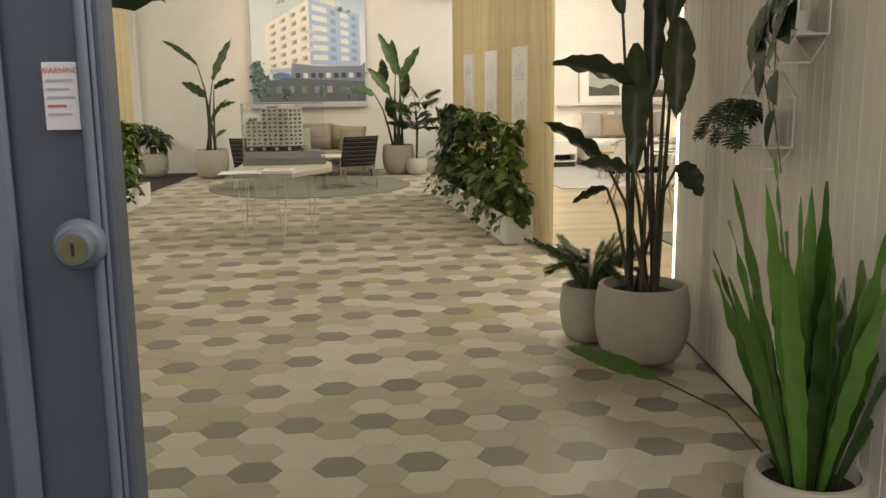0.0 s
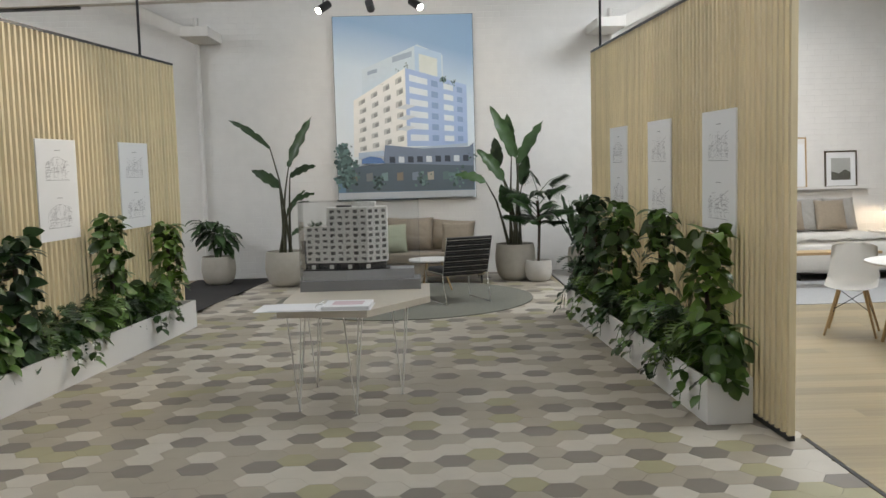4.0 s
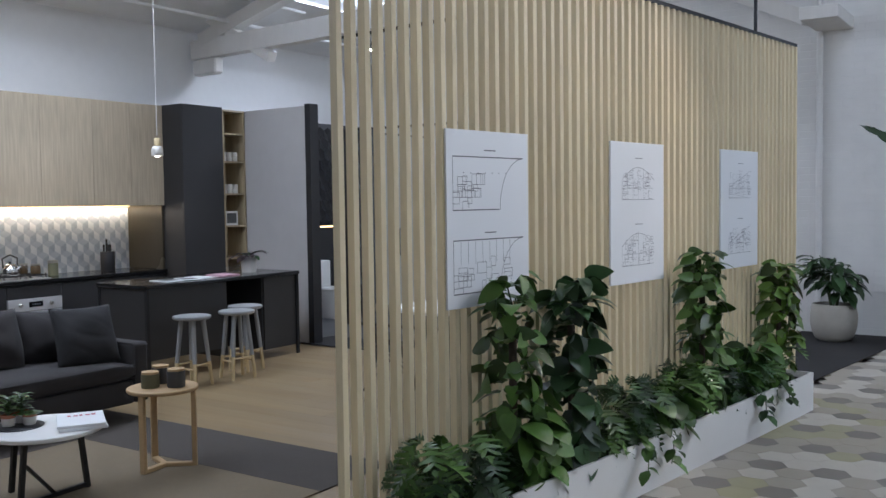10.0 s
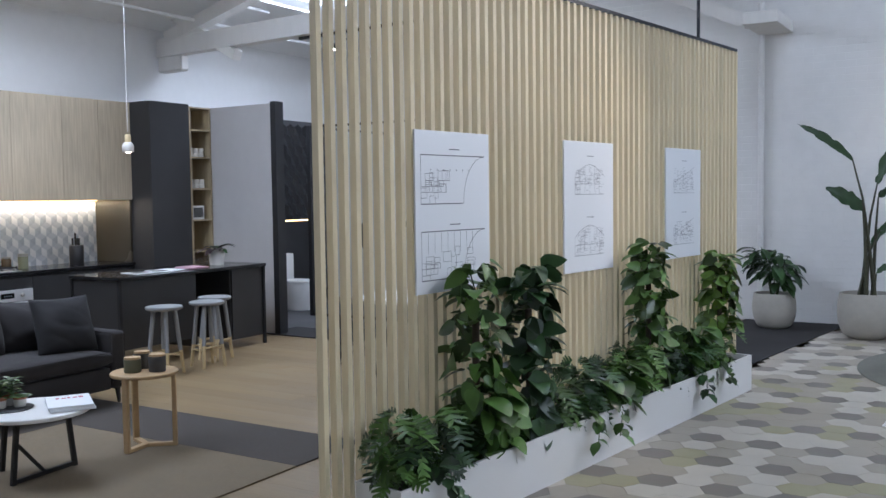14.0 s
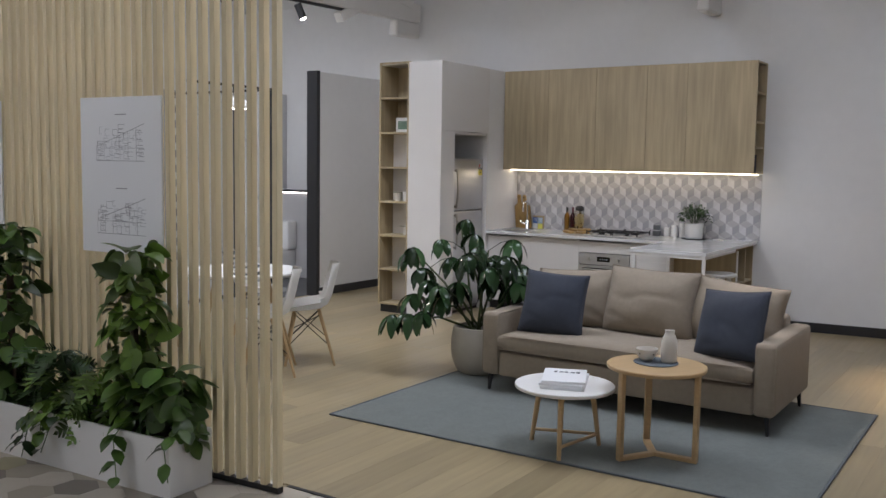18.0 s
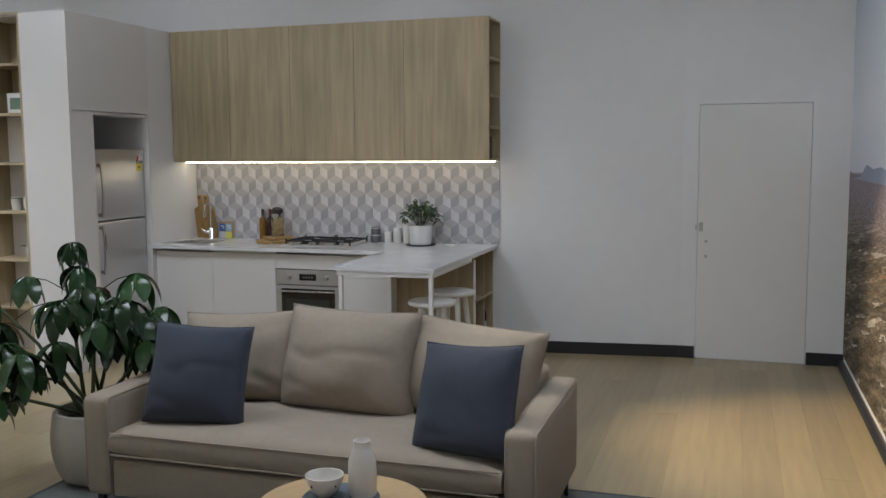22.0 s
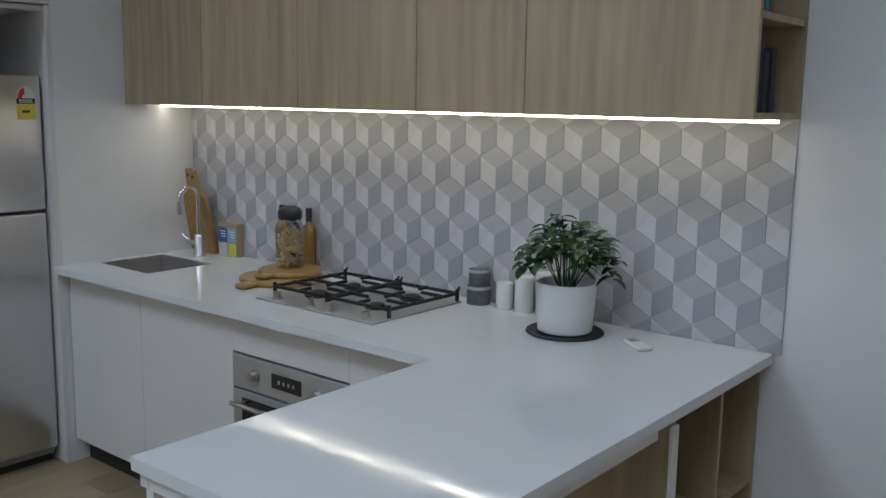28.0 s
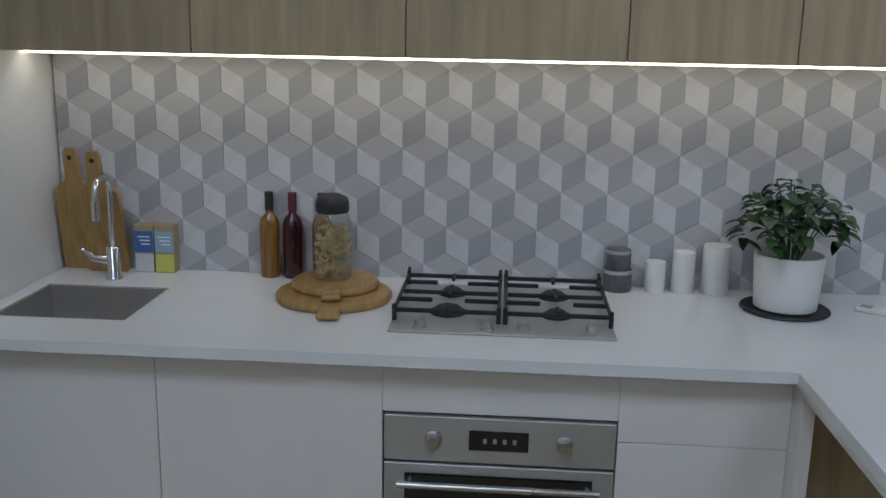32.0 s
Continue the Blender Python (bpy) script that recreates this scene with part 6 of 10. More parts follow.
def sofa(m, w, d, fab, label, name="sofa", backs=3, arm_h=0.58, seat_h=0.44, back_h=0.84, leg_mat=None, scatter=(), seed=0):
    """A square-armed sofa; it faces -y, its origin is the middle of the floor under it."""
    c = thing(name, m, label, "sofa")
    leg_mat = leg_mat or M_BLACKMETAL
    aw = 0.135
    for sx in (-1, 1):
        for sy in (-1, 1):
            lx, ly = sx * (w / 2 - 0.045), sy * (d / 2 - 0.045)
            part("leg", tube([(lx, ly, 0.0), (lx - sx * 0.008, ly - sy * 0.008, 0.125)], 0.016, 4, radii=[0.012, 0.022]), leg_mat, c)
    for sx in (-1, 1):
        x0, x1 = (w / 2 - aw, w / 2) if sx > 0 else (-w / 2, -w / 2 + aw)
        arm = part("arm", box(x0, -d / 2, 0.12, x1, d / 2 - 0.002, arm_h, 0.034, seg=4), fab, c, smooth=50)
        for xx in (x0 + 0.008, x1 - 0.008):
            part("piping", tube([(xx, -d / 2 + 0.008, 0.16), (xx, -d / 2 + 0.008, arm_h - 0.03), (xx, -d / 2 + 0.028, arm_h - 0.009), (xx, d / 2 - 0.04, arm_h - 0.009)], 0.004, 5), fab, arm, smooth=60)
    part("base", box(-w / 2 + aw + 0.001, -d / 2 + 0.015, 0.12, w / 2 - aw - 0.001, d / 2 - 0.02, 0.295, 0.015, seg=2), fab, c, smooth=50)
    part("backrest", box(-w / 2 + aw + 0.001, d / 2 - 0.19, 0.28, w / 2 - aw - 0.001, d / 2 - 0.001, 0.64, 0.03, seg=3), fab, c, smooth=50)
    # one long seat cushion with a rolled front edge
    sw, y0, y1 = w / 2 - aw - 0.004, -d / 2 - 0.012, d / 2 - 0.20
    bm = bmesh.new()
    rows, nx, ns = [], 28, 24
    for i in range(nx + 1):
        u = 2 * i / nx - 1
        squash = 1 - 0.35 * abs(u) ** 14
        ring = []
        for k in range(ns):
            a = 2 * math.pi * k / ns
            ca, sa = math.cos(a), math.sin(a)
            yy = (y0 + y1) / 2 + (y1 - y0) / 2 * math.copysign(abs(ca) ** 0.22, ca)
            dome = 0.016 * (1 - u * u) * (1 - ca * ca) if sa > 0 else 0
            wob = 0.007 * noise.noise(Vector((u * 3.1 + seed, yy * 3.0, seed)))
            zz = (0.298 + seat_h) / 2 + (seat_h - 0.298) / 2 * math.copysign(abs(sa) ** 0.5, sa) * squash + dome + (wob if sa > 0 else 0)
            ring.append(bm.verts.new((sw * math.copysign(min(abs(u), 1), u), yy, zz)))
        rows.append(ring)
    for p, q in zip(rows, rows[1:]):
        for k in range(ns):
            bm.faces.new((p[k], q[k], q[(k + 1) % ns], p[(k + 1) % ns]))
    bm.faces.new(rows[0])
    bm.faces.new(rows[-1][::-1])
    bmesh.ops.recalc_face_normals(bm, faces=bm.faces)
    seat = part("seat_cushion", bm, fab, c, smooth=60)
    for zz in (0.322, seat_h - 0.020):
        part("piping", tube([(-sw + 0.01, y0 + 0.004, zz), (sw - 0.01, y0 + 0.004, zz)], 0.0045, 6), fab, seat, smooth=60)
    bw = (w - 2 * aw) / backs
    for k in range(backs):
        mid = k == backs // 2
        cw, ch = bw * (1.13 if mid else 1.08), back_h - seat_h + (0.115 if mid else 0.075)
        m = pose(-w / 2 + aw + bw * (k + 0.5), d / 2 - (0.335 if mid else 0.285), (seat_h + back_h) / 2 + (0.03 if mid else 0.0), -15, (-3.0, 1.0, 4.5)[k % 3], (5, -2, -6)[k % 3])
        bm, pp = cushion(cw, ch, 0.33, seed + k, 1.0), piping(cw, ch)
        for q in (bm, pp):
            bmesh.ops.transform(q, matrix=m, verts=q.verts)
        part("piping", pp, fab, part("back_cushion", bm, fab, c, smooth=80), smooth=60)
    return c


def scatter_cushion(m, size, fab, label, seed, name="cushion"):
    c = tagged(link(name, cushion(size, size, 0.19, seed), fab, smooth=80), label, "cushion", "scatter cushions")
    part("piping", piping(size, size, 0.003), fab, c, smooth=60)
    c.matrix_world = m
    return c


sofa(pose(-0.25, 17.30, 0), 2.1, 0.85, M_TAUPE, "taupe fabric sofa under the large print", seed=5)
for cx, rot, mm, lab in ((-0.95, 8, M_TAUPE, "taupe cushion on the sofa"), (0.42, -10, M_TAUPE, "taupe cushion on the sofa"), (-0.5, 5, fabric("pale_green_fabric", (0.38, 0.40, 0.30)), "pale green cushion on the sofa")):
    scatter_cushion(pose(cx, 17.05, 0.645, -16, 0, rot), 0.42, mm, lab, cx)

# low round table between the chairs
lt = thing("side_table", pose(0.05, 16.2, 0.012), "small white round table on the rug", "table")
part("top", lathe([(0, 0.40), (0.30, 0.40), (0.305, 0.405), (0.305, 0.42), (0.30, 0.425), (0, 0.425)], 36), M_WHITE, lt, smooth=40)
for k in range(3):
    a = radians(120 * k)
    part("leg", tube([(0.26 * math.cos(a), 0.26 * math.sin(a), 0), (0.12 * math.cos(a), 0.12 * math.sin(a), 0.40)], 0.012, 8), M_OAKH, lt, smooth=60)


# ---- track lights ----
M_BULB = glow("lamp_glow", (1.0, 0.93, 0.80), 60.0)


def track(name, a, b, heads, label, lamp=None):
    """A black track with spot heads: (metres along, target, lit)."""
    a, b = Vector(a), Vector(b)
    d = (b - a).normalized()
    c = thing(name, Matrix.Translation(a) @ d.to_track_quat("X", "Z").to_matrix().to_4x4(), label, "track light")
    part("rail", box(0, -0.018, -0.03, (b - a).length, 0.018, 0.0, 0.002), M_BLACK, c)
    inv = c.matrix_world.inverted()
    for s, target, power, *tint in heads:
        p = a + d * s + Vector((0, 0, -0.13))
        m = inv @ look(p, target)
        h = part("head", tube([(0, 0, 0.085), (0, 0, -0.085)], 0.042, 18), M_BLACK, c, smooth=50)
        h.matrix_basis = m
        part("stem", tube([(s, 0, -0.031), (s, 0, -0.125)], 0.008, 8), M_BLACK, c, smooth=60)
        disc = lathe([(0, 0), (0.034, 0)], 18, z=-0.0862)
        ln = part("lens", disc, M_BULB, h, "glowing lamp face")
        if power:
            spot("track_spot_lamp", p + (Vector(target) - p).normalized() * 0.135, target, power, tint[0] if tint else (1.0, 0.86, 0.68), tint[1] if tint else 58 if target[2] > 0 or power < 100 else 40, 0.9 if tint else 0.6)
    return c


track("track_light", (-1.55, 13.78, 3.438), (0.45, 13.63, 3.438), [(0.55, (-3.2, 11.0, 1.3), 190), (1.03, (-0.3, 18.0, 2.4), 120), (1.5, (2.1, 11.0, 1.3), 45)], "black ceiling track with three spot heads facing the print")
track("track_light", (-8.6, 10.55, 3.438), (-4.6, 10.24, 3.438), [(0.7, (-8.9, 12.3, 0.9), 40), (1.3, (-6.9, 10.8, 0.4), 20), (3.0, (-6, 9.5, 0), 12)], "black ceiling track with spot heads over the lounge")
track("track_light", (-7.6, 14.40, 3.438), (-3.6, 14.09, 3.438), [(0.6, (-8.4, 13.3, 0.9), 40), (2.2, (-7.0, 13.0, 0), 40)], "black ceiling track with spot heads by the kitchen")
track("track_light", (3.4, 13.52, 3.438), (7.4, 13.21, 3.438), [(0.8, (4.6, 17.6, 1.2), 60), (2.2, (5.6, 17.9, 1.5), 95), (3.2, (6.9, 12.0, 0.4), 30)], "black ceiling track with spot heads over the dining table")
track("track_light", (3.0, 9.64, 3.438), (7.6, 9.28, 3.438), [(0.8, (3.6, 6.1, 1.2), 55), (2.2, (5.1, 6.05, 0.0), 230), (3.6, (6.5, 6.02, 0.1), 1150, (1.0, 0.76, 0.47), 40)], "black ceiling track with spot heads aimed at the mural")


# ---- entrance ----
M_DOORGREY = mat("dark_grey_steel", (0.070, 0.086, 0.118), 0.5, 0.1, vary=0.12, scale=5)
M_DOOREDGE = mat("worn_grey_steel", (0.145, 0.172, 0.215), 0.45, 0.2, vary=0.12, scale=7)
dr = thing("door_2", pose(-0.29, 1.58, 0), "closed dark grey leaf of the double entrance door", "door", kind="structure")
part("leaf", box(-0.79, 0.0, 0.005, 0.0, 0.05, 2.44, 0.003), M_DOORGREY, dr)
part("stile", box(-0.024, -0.008, 0.005, 0.0, -0.001, 2.44, 0.002), M_DOORGREY, dr)
part("edge_bead", tube([(-0.0165, -0.010, 0.006), (-0.0165, -0.010, 2.439)], 0.0055, 10), M_DOOREDGE, dr, smooth=60)
part("edge_bead", tube([(-0.0085, -0.010, 0.006), (-0.0085, -0.010, 2.439)], 0.0025, 8), M_DOOREDGE, dr, smooth=60)
part("panel_bead", box(-0.112, -0.012, 0.05, -0.087, -0.0005, 2.40, 0.004), M_DOOREDGE, dr)
lk = lathe([(0, 0), (0.024, 0), (0.024, 0.010), (0.020, 0.016), (0.0165, 0.017), (0.0165, 0.026), (0.0145, 0.030), (0.0, 0.030)], 28)
bmesh.ops.transform(lk, matrix=pose(-0.031, -0.0105, 1.503, 90, 0, 0), verts=lk.verts)
part("lock_cylinder", lk, M_DOOREDGE, dr, "round metal lock cylinder", smooth=35)
part("cylinder_face", lathe([(0, 0), (0.0115, 0), (0.0125, 0.0008), (0.0, 0.0012)], 24), mat("worn_brass", (0.22, 0.19, 0.11), 0.4, 0.8, vary=0.2, scale=60), dr, "worn brass key face", smooth=35).matrix_basis = pose(-0.031, -0.0406, 1.503, 90, 0, 0)
part("keyhole", box(-0.0322, -0.0432, 1.497, -0.0298, -0.0419, 1.509), M_BLACK, dr)
part("sticker", box(-0.0525, -0.0106, 1.607, -0.0225, -0.0084, 1.667, 0.0005), mat("sticker_white", (0.66, 0.62, 0.64), 0.4), dr, "white warning sticker with red heading")
fc = bpy.data.curves.new("sticker_heading", "FONT")
fc.body, fc.size, fc.align_x, fc.extrude = "WARNING", 0.0068, "CENTER", 0.0002
fc.materials.append(mat("sticker_orange", (0.55, 0.10, 0.05), 0.5))
fo = new("sticker_heading", fc)
fo.parent = dr
fo.matrix_basis = pose(-0.0375, -0.0109, 1.6575, 90, 0, 0)
for k, (wd, cl) in enumerate(((0.020, 0), (0.017, 0), (0.021, 0), (0.014, 1), (0.018, 0))):
    part("sticker_line", box(-0.0495, -0.0112, 1.650 - k * 0.0075, -0.0495 + wd * 1.15, -0.0107, 1.652 - k * 0.0075), mat("sticker_orange", (0.55, 0.10, 0.05), 0.5) if cl else mat("sticker_grey", (0.38, 0.36, 0.40), 0.5), dr)

# clad wall on the right of the entrance: upright white boards
M_CLAD = mat("white_clad_board", (0.68, 0.66, 0.63), 0.7, vary=0.06, scale=6, bump=0.12, bump_scale=50, grain=(6, 6, 0.5), random_=0.05)
CA, CB = (1.60, 1.71), (2.17, 6.36)
cd = Vector((CB[0] - CA[0], CB[1] - CA[1]))
cang, clen = math.degrees(math.atan2(cd.y, cd.x)), cd.length
cw = thing("wall_entrance", pose(CA[0], CA[1], 0, 0, 0, cang), "partition clad in upright white timber boards", "wall", kind="structure")
part("core", box(0, -0.13, -0.01, clen, -0.012, 3.3), M_WALL, cw)
nb = 54
for k in range(nb):
    x0 = k * clen / nb
    ob = part("board", box(0.001, -0.0119, 0.02, clen / nb - 0.0012, 0.001 if k % 2 else 0.0, 3.3, 0.003), M_CLAD, cw)
    ob.location = (x0, 0, 0)
# black strip puts the shade of the gap below the boards into colour
part("shadow_line", box(0.0, -0.013, 0.0, clen, -0.005, 0.018), M_BLACK, cw)
# emissive strip in place of light coming through the gap at the wall end
part("edge_light", box(clen + 0.001, -0.03, 0.05, clen + 0.014, 0.008, 2.1), glow("gap_glow_white", (1.0, 0.93, 0.80), 7.0), cw, "thin glowing strip standing in for the bright gap at the wall end")
paddle_plant(1.74, 5.76, 0.278, 0.46, "tall bird of paradise plant in a rounded grey stone pot", (
    (-0.10, -0.05, 1.62, -0.58, -0.10, 1.73, 0.160), (-0.08, 0, 1.84, -0.12, -0.14, 1.10, 0.160), (-0.22, 0.05, 1.16, -0.60, 0.05, 1.41, 0.118),
    (-0.12, -0.1, 1.13, -0.43, -0.12, 1.18, 0.118), (-0.20, 0.1, 1.02, -0.40, 0.12, 0.93, 0.067), (0.17, 0, 1.98, 0.15, -0.05, 1.42, 0.185),
    (0.17, -0.05, 1.16, 0.28, -0.14, 0.98, 0.143), (0.04, 0.05, 1.55, 0.06, 0.06, 2.45, 0.126), (0.02, 0.1, 2.0, 0.24, 0.05, 2.3, 0.185),
    (-0.16, 0, 2.0, -0.36, 0, 2.5, 0.126), (0.12, 0, 1.95, 0.2, -0.1, 2.6, 0.143)), material=leaf_mat("leaf_olive", (0.034, 0.052, 0.020)), thick=0.72)
fe = strap_plant(1.645, 3.69, 0.225, 0.21, 1.37, 17, "bird's nest fern with long wavy leaves in a pale pot", n=27, width=0.066, spread=0.17, wave=0.006, material=M_LEAFG, potmat=M_POTLIGHT, name="birds_nest_fern", taper=0.85)
bm = tube([(-0.05, 0.10, 0.16), (-0.12, 0.45, 0.28), (-0.27, 0.86, 0.30)], 0.005, 6)
broad_leaf(bm, (-0.27, 0.86, 0.30), (-0.59, 1.27, 0.35), 0.09, arch=0.03, fold=0.2)
part("leaf", bm, M_LEAFG, fe, "long leaf bent out over the floor", smooth=80)


M_FOX = leaf_mat("plume_green", (0.050, 0.098, 0.021))


def foxtail(x, y, r, h, seed, label):
    """A fern of plume-like shoots."""
    c = thing("foxtail_fern", pose(x, y, 0), label, "potted plant")
    pot(c, r, h, M_POT, taper=0.7)
    rnd = random.Random(seed)
    for k in range(28):
        a = k * 2.4 + rnd.uniform(-0.2, 0.2)
        L = rnd.uniform(0.22, 0.44)
        pts = [Vector((0.03 * math.cos(a), 0.03 * math.sin(a), h - 0.05)), Vector((L * 0.4 * math.cos(a), L * 0.4 * math.sin(a), h + 0.16)), Vector((L * math.cos(a), L * math.sin(a), h + rnd.uniform(0.10, 0.30)))]
        bm = tube(pts, 0.004, 5, radii=[0.005, 0.004, 0.002])
        for q in range(640):
            s = 0.15 + 0.85 * q / 640
            p = pts[0].lerp(pts[1], s * 2) if s < 0.5 else pts[1].lerp(pts[2], s * 2 - 1)
            b = rnd.uniform(0, 6.28)
            side = Vector((-math.sin(a), math.cos(a), 0))
            dv = side * math.cos(b) + Vector((0, 0, 1)) * math.sin(b) + Vector((math.cos(a), math.sin(a), 0)) * 0.6
            blade(bm, p, dv, 0.050 * (1.05 - 0.75 * max(0, s - 0.4)), 0.0095, droop=0.3, fold=0.1, shape="strap", seg=1)
        part("plume", bm, M_FOX, c)
    return c


foxtail(1.57, 6.24, 0.195, 0.36, 3, "foxtail fern in a grey stone pot")


def on_clad(s, off, z):
    n = Vector((-cd.y, cd.x)).normalized()
    p = Vector(CA) + cd.normalized() * s + n * off
    return p.x, p.y, z


def hanging_planter(s, z, seed, label, big):
    """A hexagonal white wire frame on the wall with a small pot and a trailing plant in it."""
    x, y, _ = on_clad(s, 0.0, 0)
    c = thing("wall_planter", pose(x, y, z, 0, 0, cang), label, "wall planter", "hanging planters")
    R = 0.19
    ring = [(R * math.cos(radians(60 * k + 30)), R * 1.15 * math.sin(radians(60 * k + 30))) for k in range(6)]
    for d in (0.008, 0.135):
        for k in range(6):
            (a, b), (e, f) = ring[k], ring[(k + 1) % 6]
            part("frame_bar", tube([(a, d, b), (e, d, f)], 0.005, 6), M_WHITE, c, smooth=60)
    for a, b in ring:
        part("frame_bar", tube([(a, 0.008, b), (a, 0.135, b)], 0.005, 6), M_WHITE, c, smooth=60)
    part("shelf", box(-0.15, 0.006, -0.115, 0.15, 0.137, -0.105, 0.002), M_WHITE, c)
    part("tray", lathe([(0, 0), (0.062, 0), (0.066, 0.006), (0.066, 0.012), (0.06, 0.012)], 24, y=0.075, z=-0.104), M_WHITE, c, smooth=40)
    part("pot", lathe([(0, 0.001), (0.045, 0.001), (0.058, 0.075), (0.062, 0.085), (0.056, 0.085), (0.05, 0.06), (0, 0.058)], 24, y=0.075, z=-0.098), M_WHITE, c, smooth=40)
    rnd = random.Random(seed)
    for k in range(5 if big else 8):
        a = rnd.uniform(-1, 1)
        L = (0.66, 0.42, 0.24, 0.15, 0.10)[k % 5]
        if big:
            pts = [Vector((0, 0.075, -0.03)), Vector((a * 0.12, 0.15, 0.05)), Vector((a * 0.16, 0.19, -0.04)), Vector((a * 0.18 + 0.05, 0.17, -L * 0.6)), Vector((a * 0.2 - 0.04, 0.16, -L))]
        else:
            pts = [Vector((0, 0.075, -0.03)), Vector((a * 0.10, 0.13, 0.08)), Vector((a * 0.2, 0.2, 0.10)), Vector((a * 0.28, 0.26, 0.04)), Vector((a * 0.33, 0.28, -0.04))]
        bm = tube(pts, 0.0025, 5)
        for q in range(6 if big else 7):
            sq = min(3.999, 0.6 + 3.4 * (q + 0.6 * rnd.random()) / (7 if big else 6))
            i = int(sq)
            p = pts[i].lerp(pts[i + 1], sq - i)
            b = rnd.uniform(0, 6.28)
            if big:
                blade(bm, p, (0.6 * math.cos(b), 0.25, -0.75), 0.145 * rnd.uniform(0.65, 1.1), 0.125 * rnd.uniform(0.75, 1.1), up=(0, 1, 0.3), droop=0.3, fold=0.15, shape="heart", seg=7)
            else:
                blade(bm, p, (math.cos(b), abs(math.sin(b)) * 0.7 + 0.2, -0.2), rnd.uniform(0.07, 0.11), 0.085, droop=1.1, fold=0.2, shape="lobed")
        part("vine", bm, M_LEAFD, c, smooth=80)
    return c


hanging_planter(2.95, 1.45, 5, "white wire wall planter with a small leafy plant", False)
hanging_planter(2.64, 1.92, 8, "white wire wall planter with a trailing heart-leaf vine", True)
paddle_plant(-1.12, 2.75, 0.26, 0.42, "tall broad-leaved plant in a grey pot inside the entrance", (
    (0.30, -0.14, 1.76, 0.74, -0.24, 1.80, 0.15), (-0.12, 0.10, 1.5, -0.42, 0.2, 1.9, 0.18), (0.02, 0.1, 1.35, 0.12, 0.35, 1.75, 0.17), (-0.1, -0.05, 1.1, -0.4, -0.1, 1.3, 0.15)))


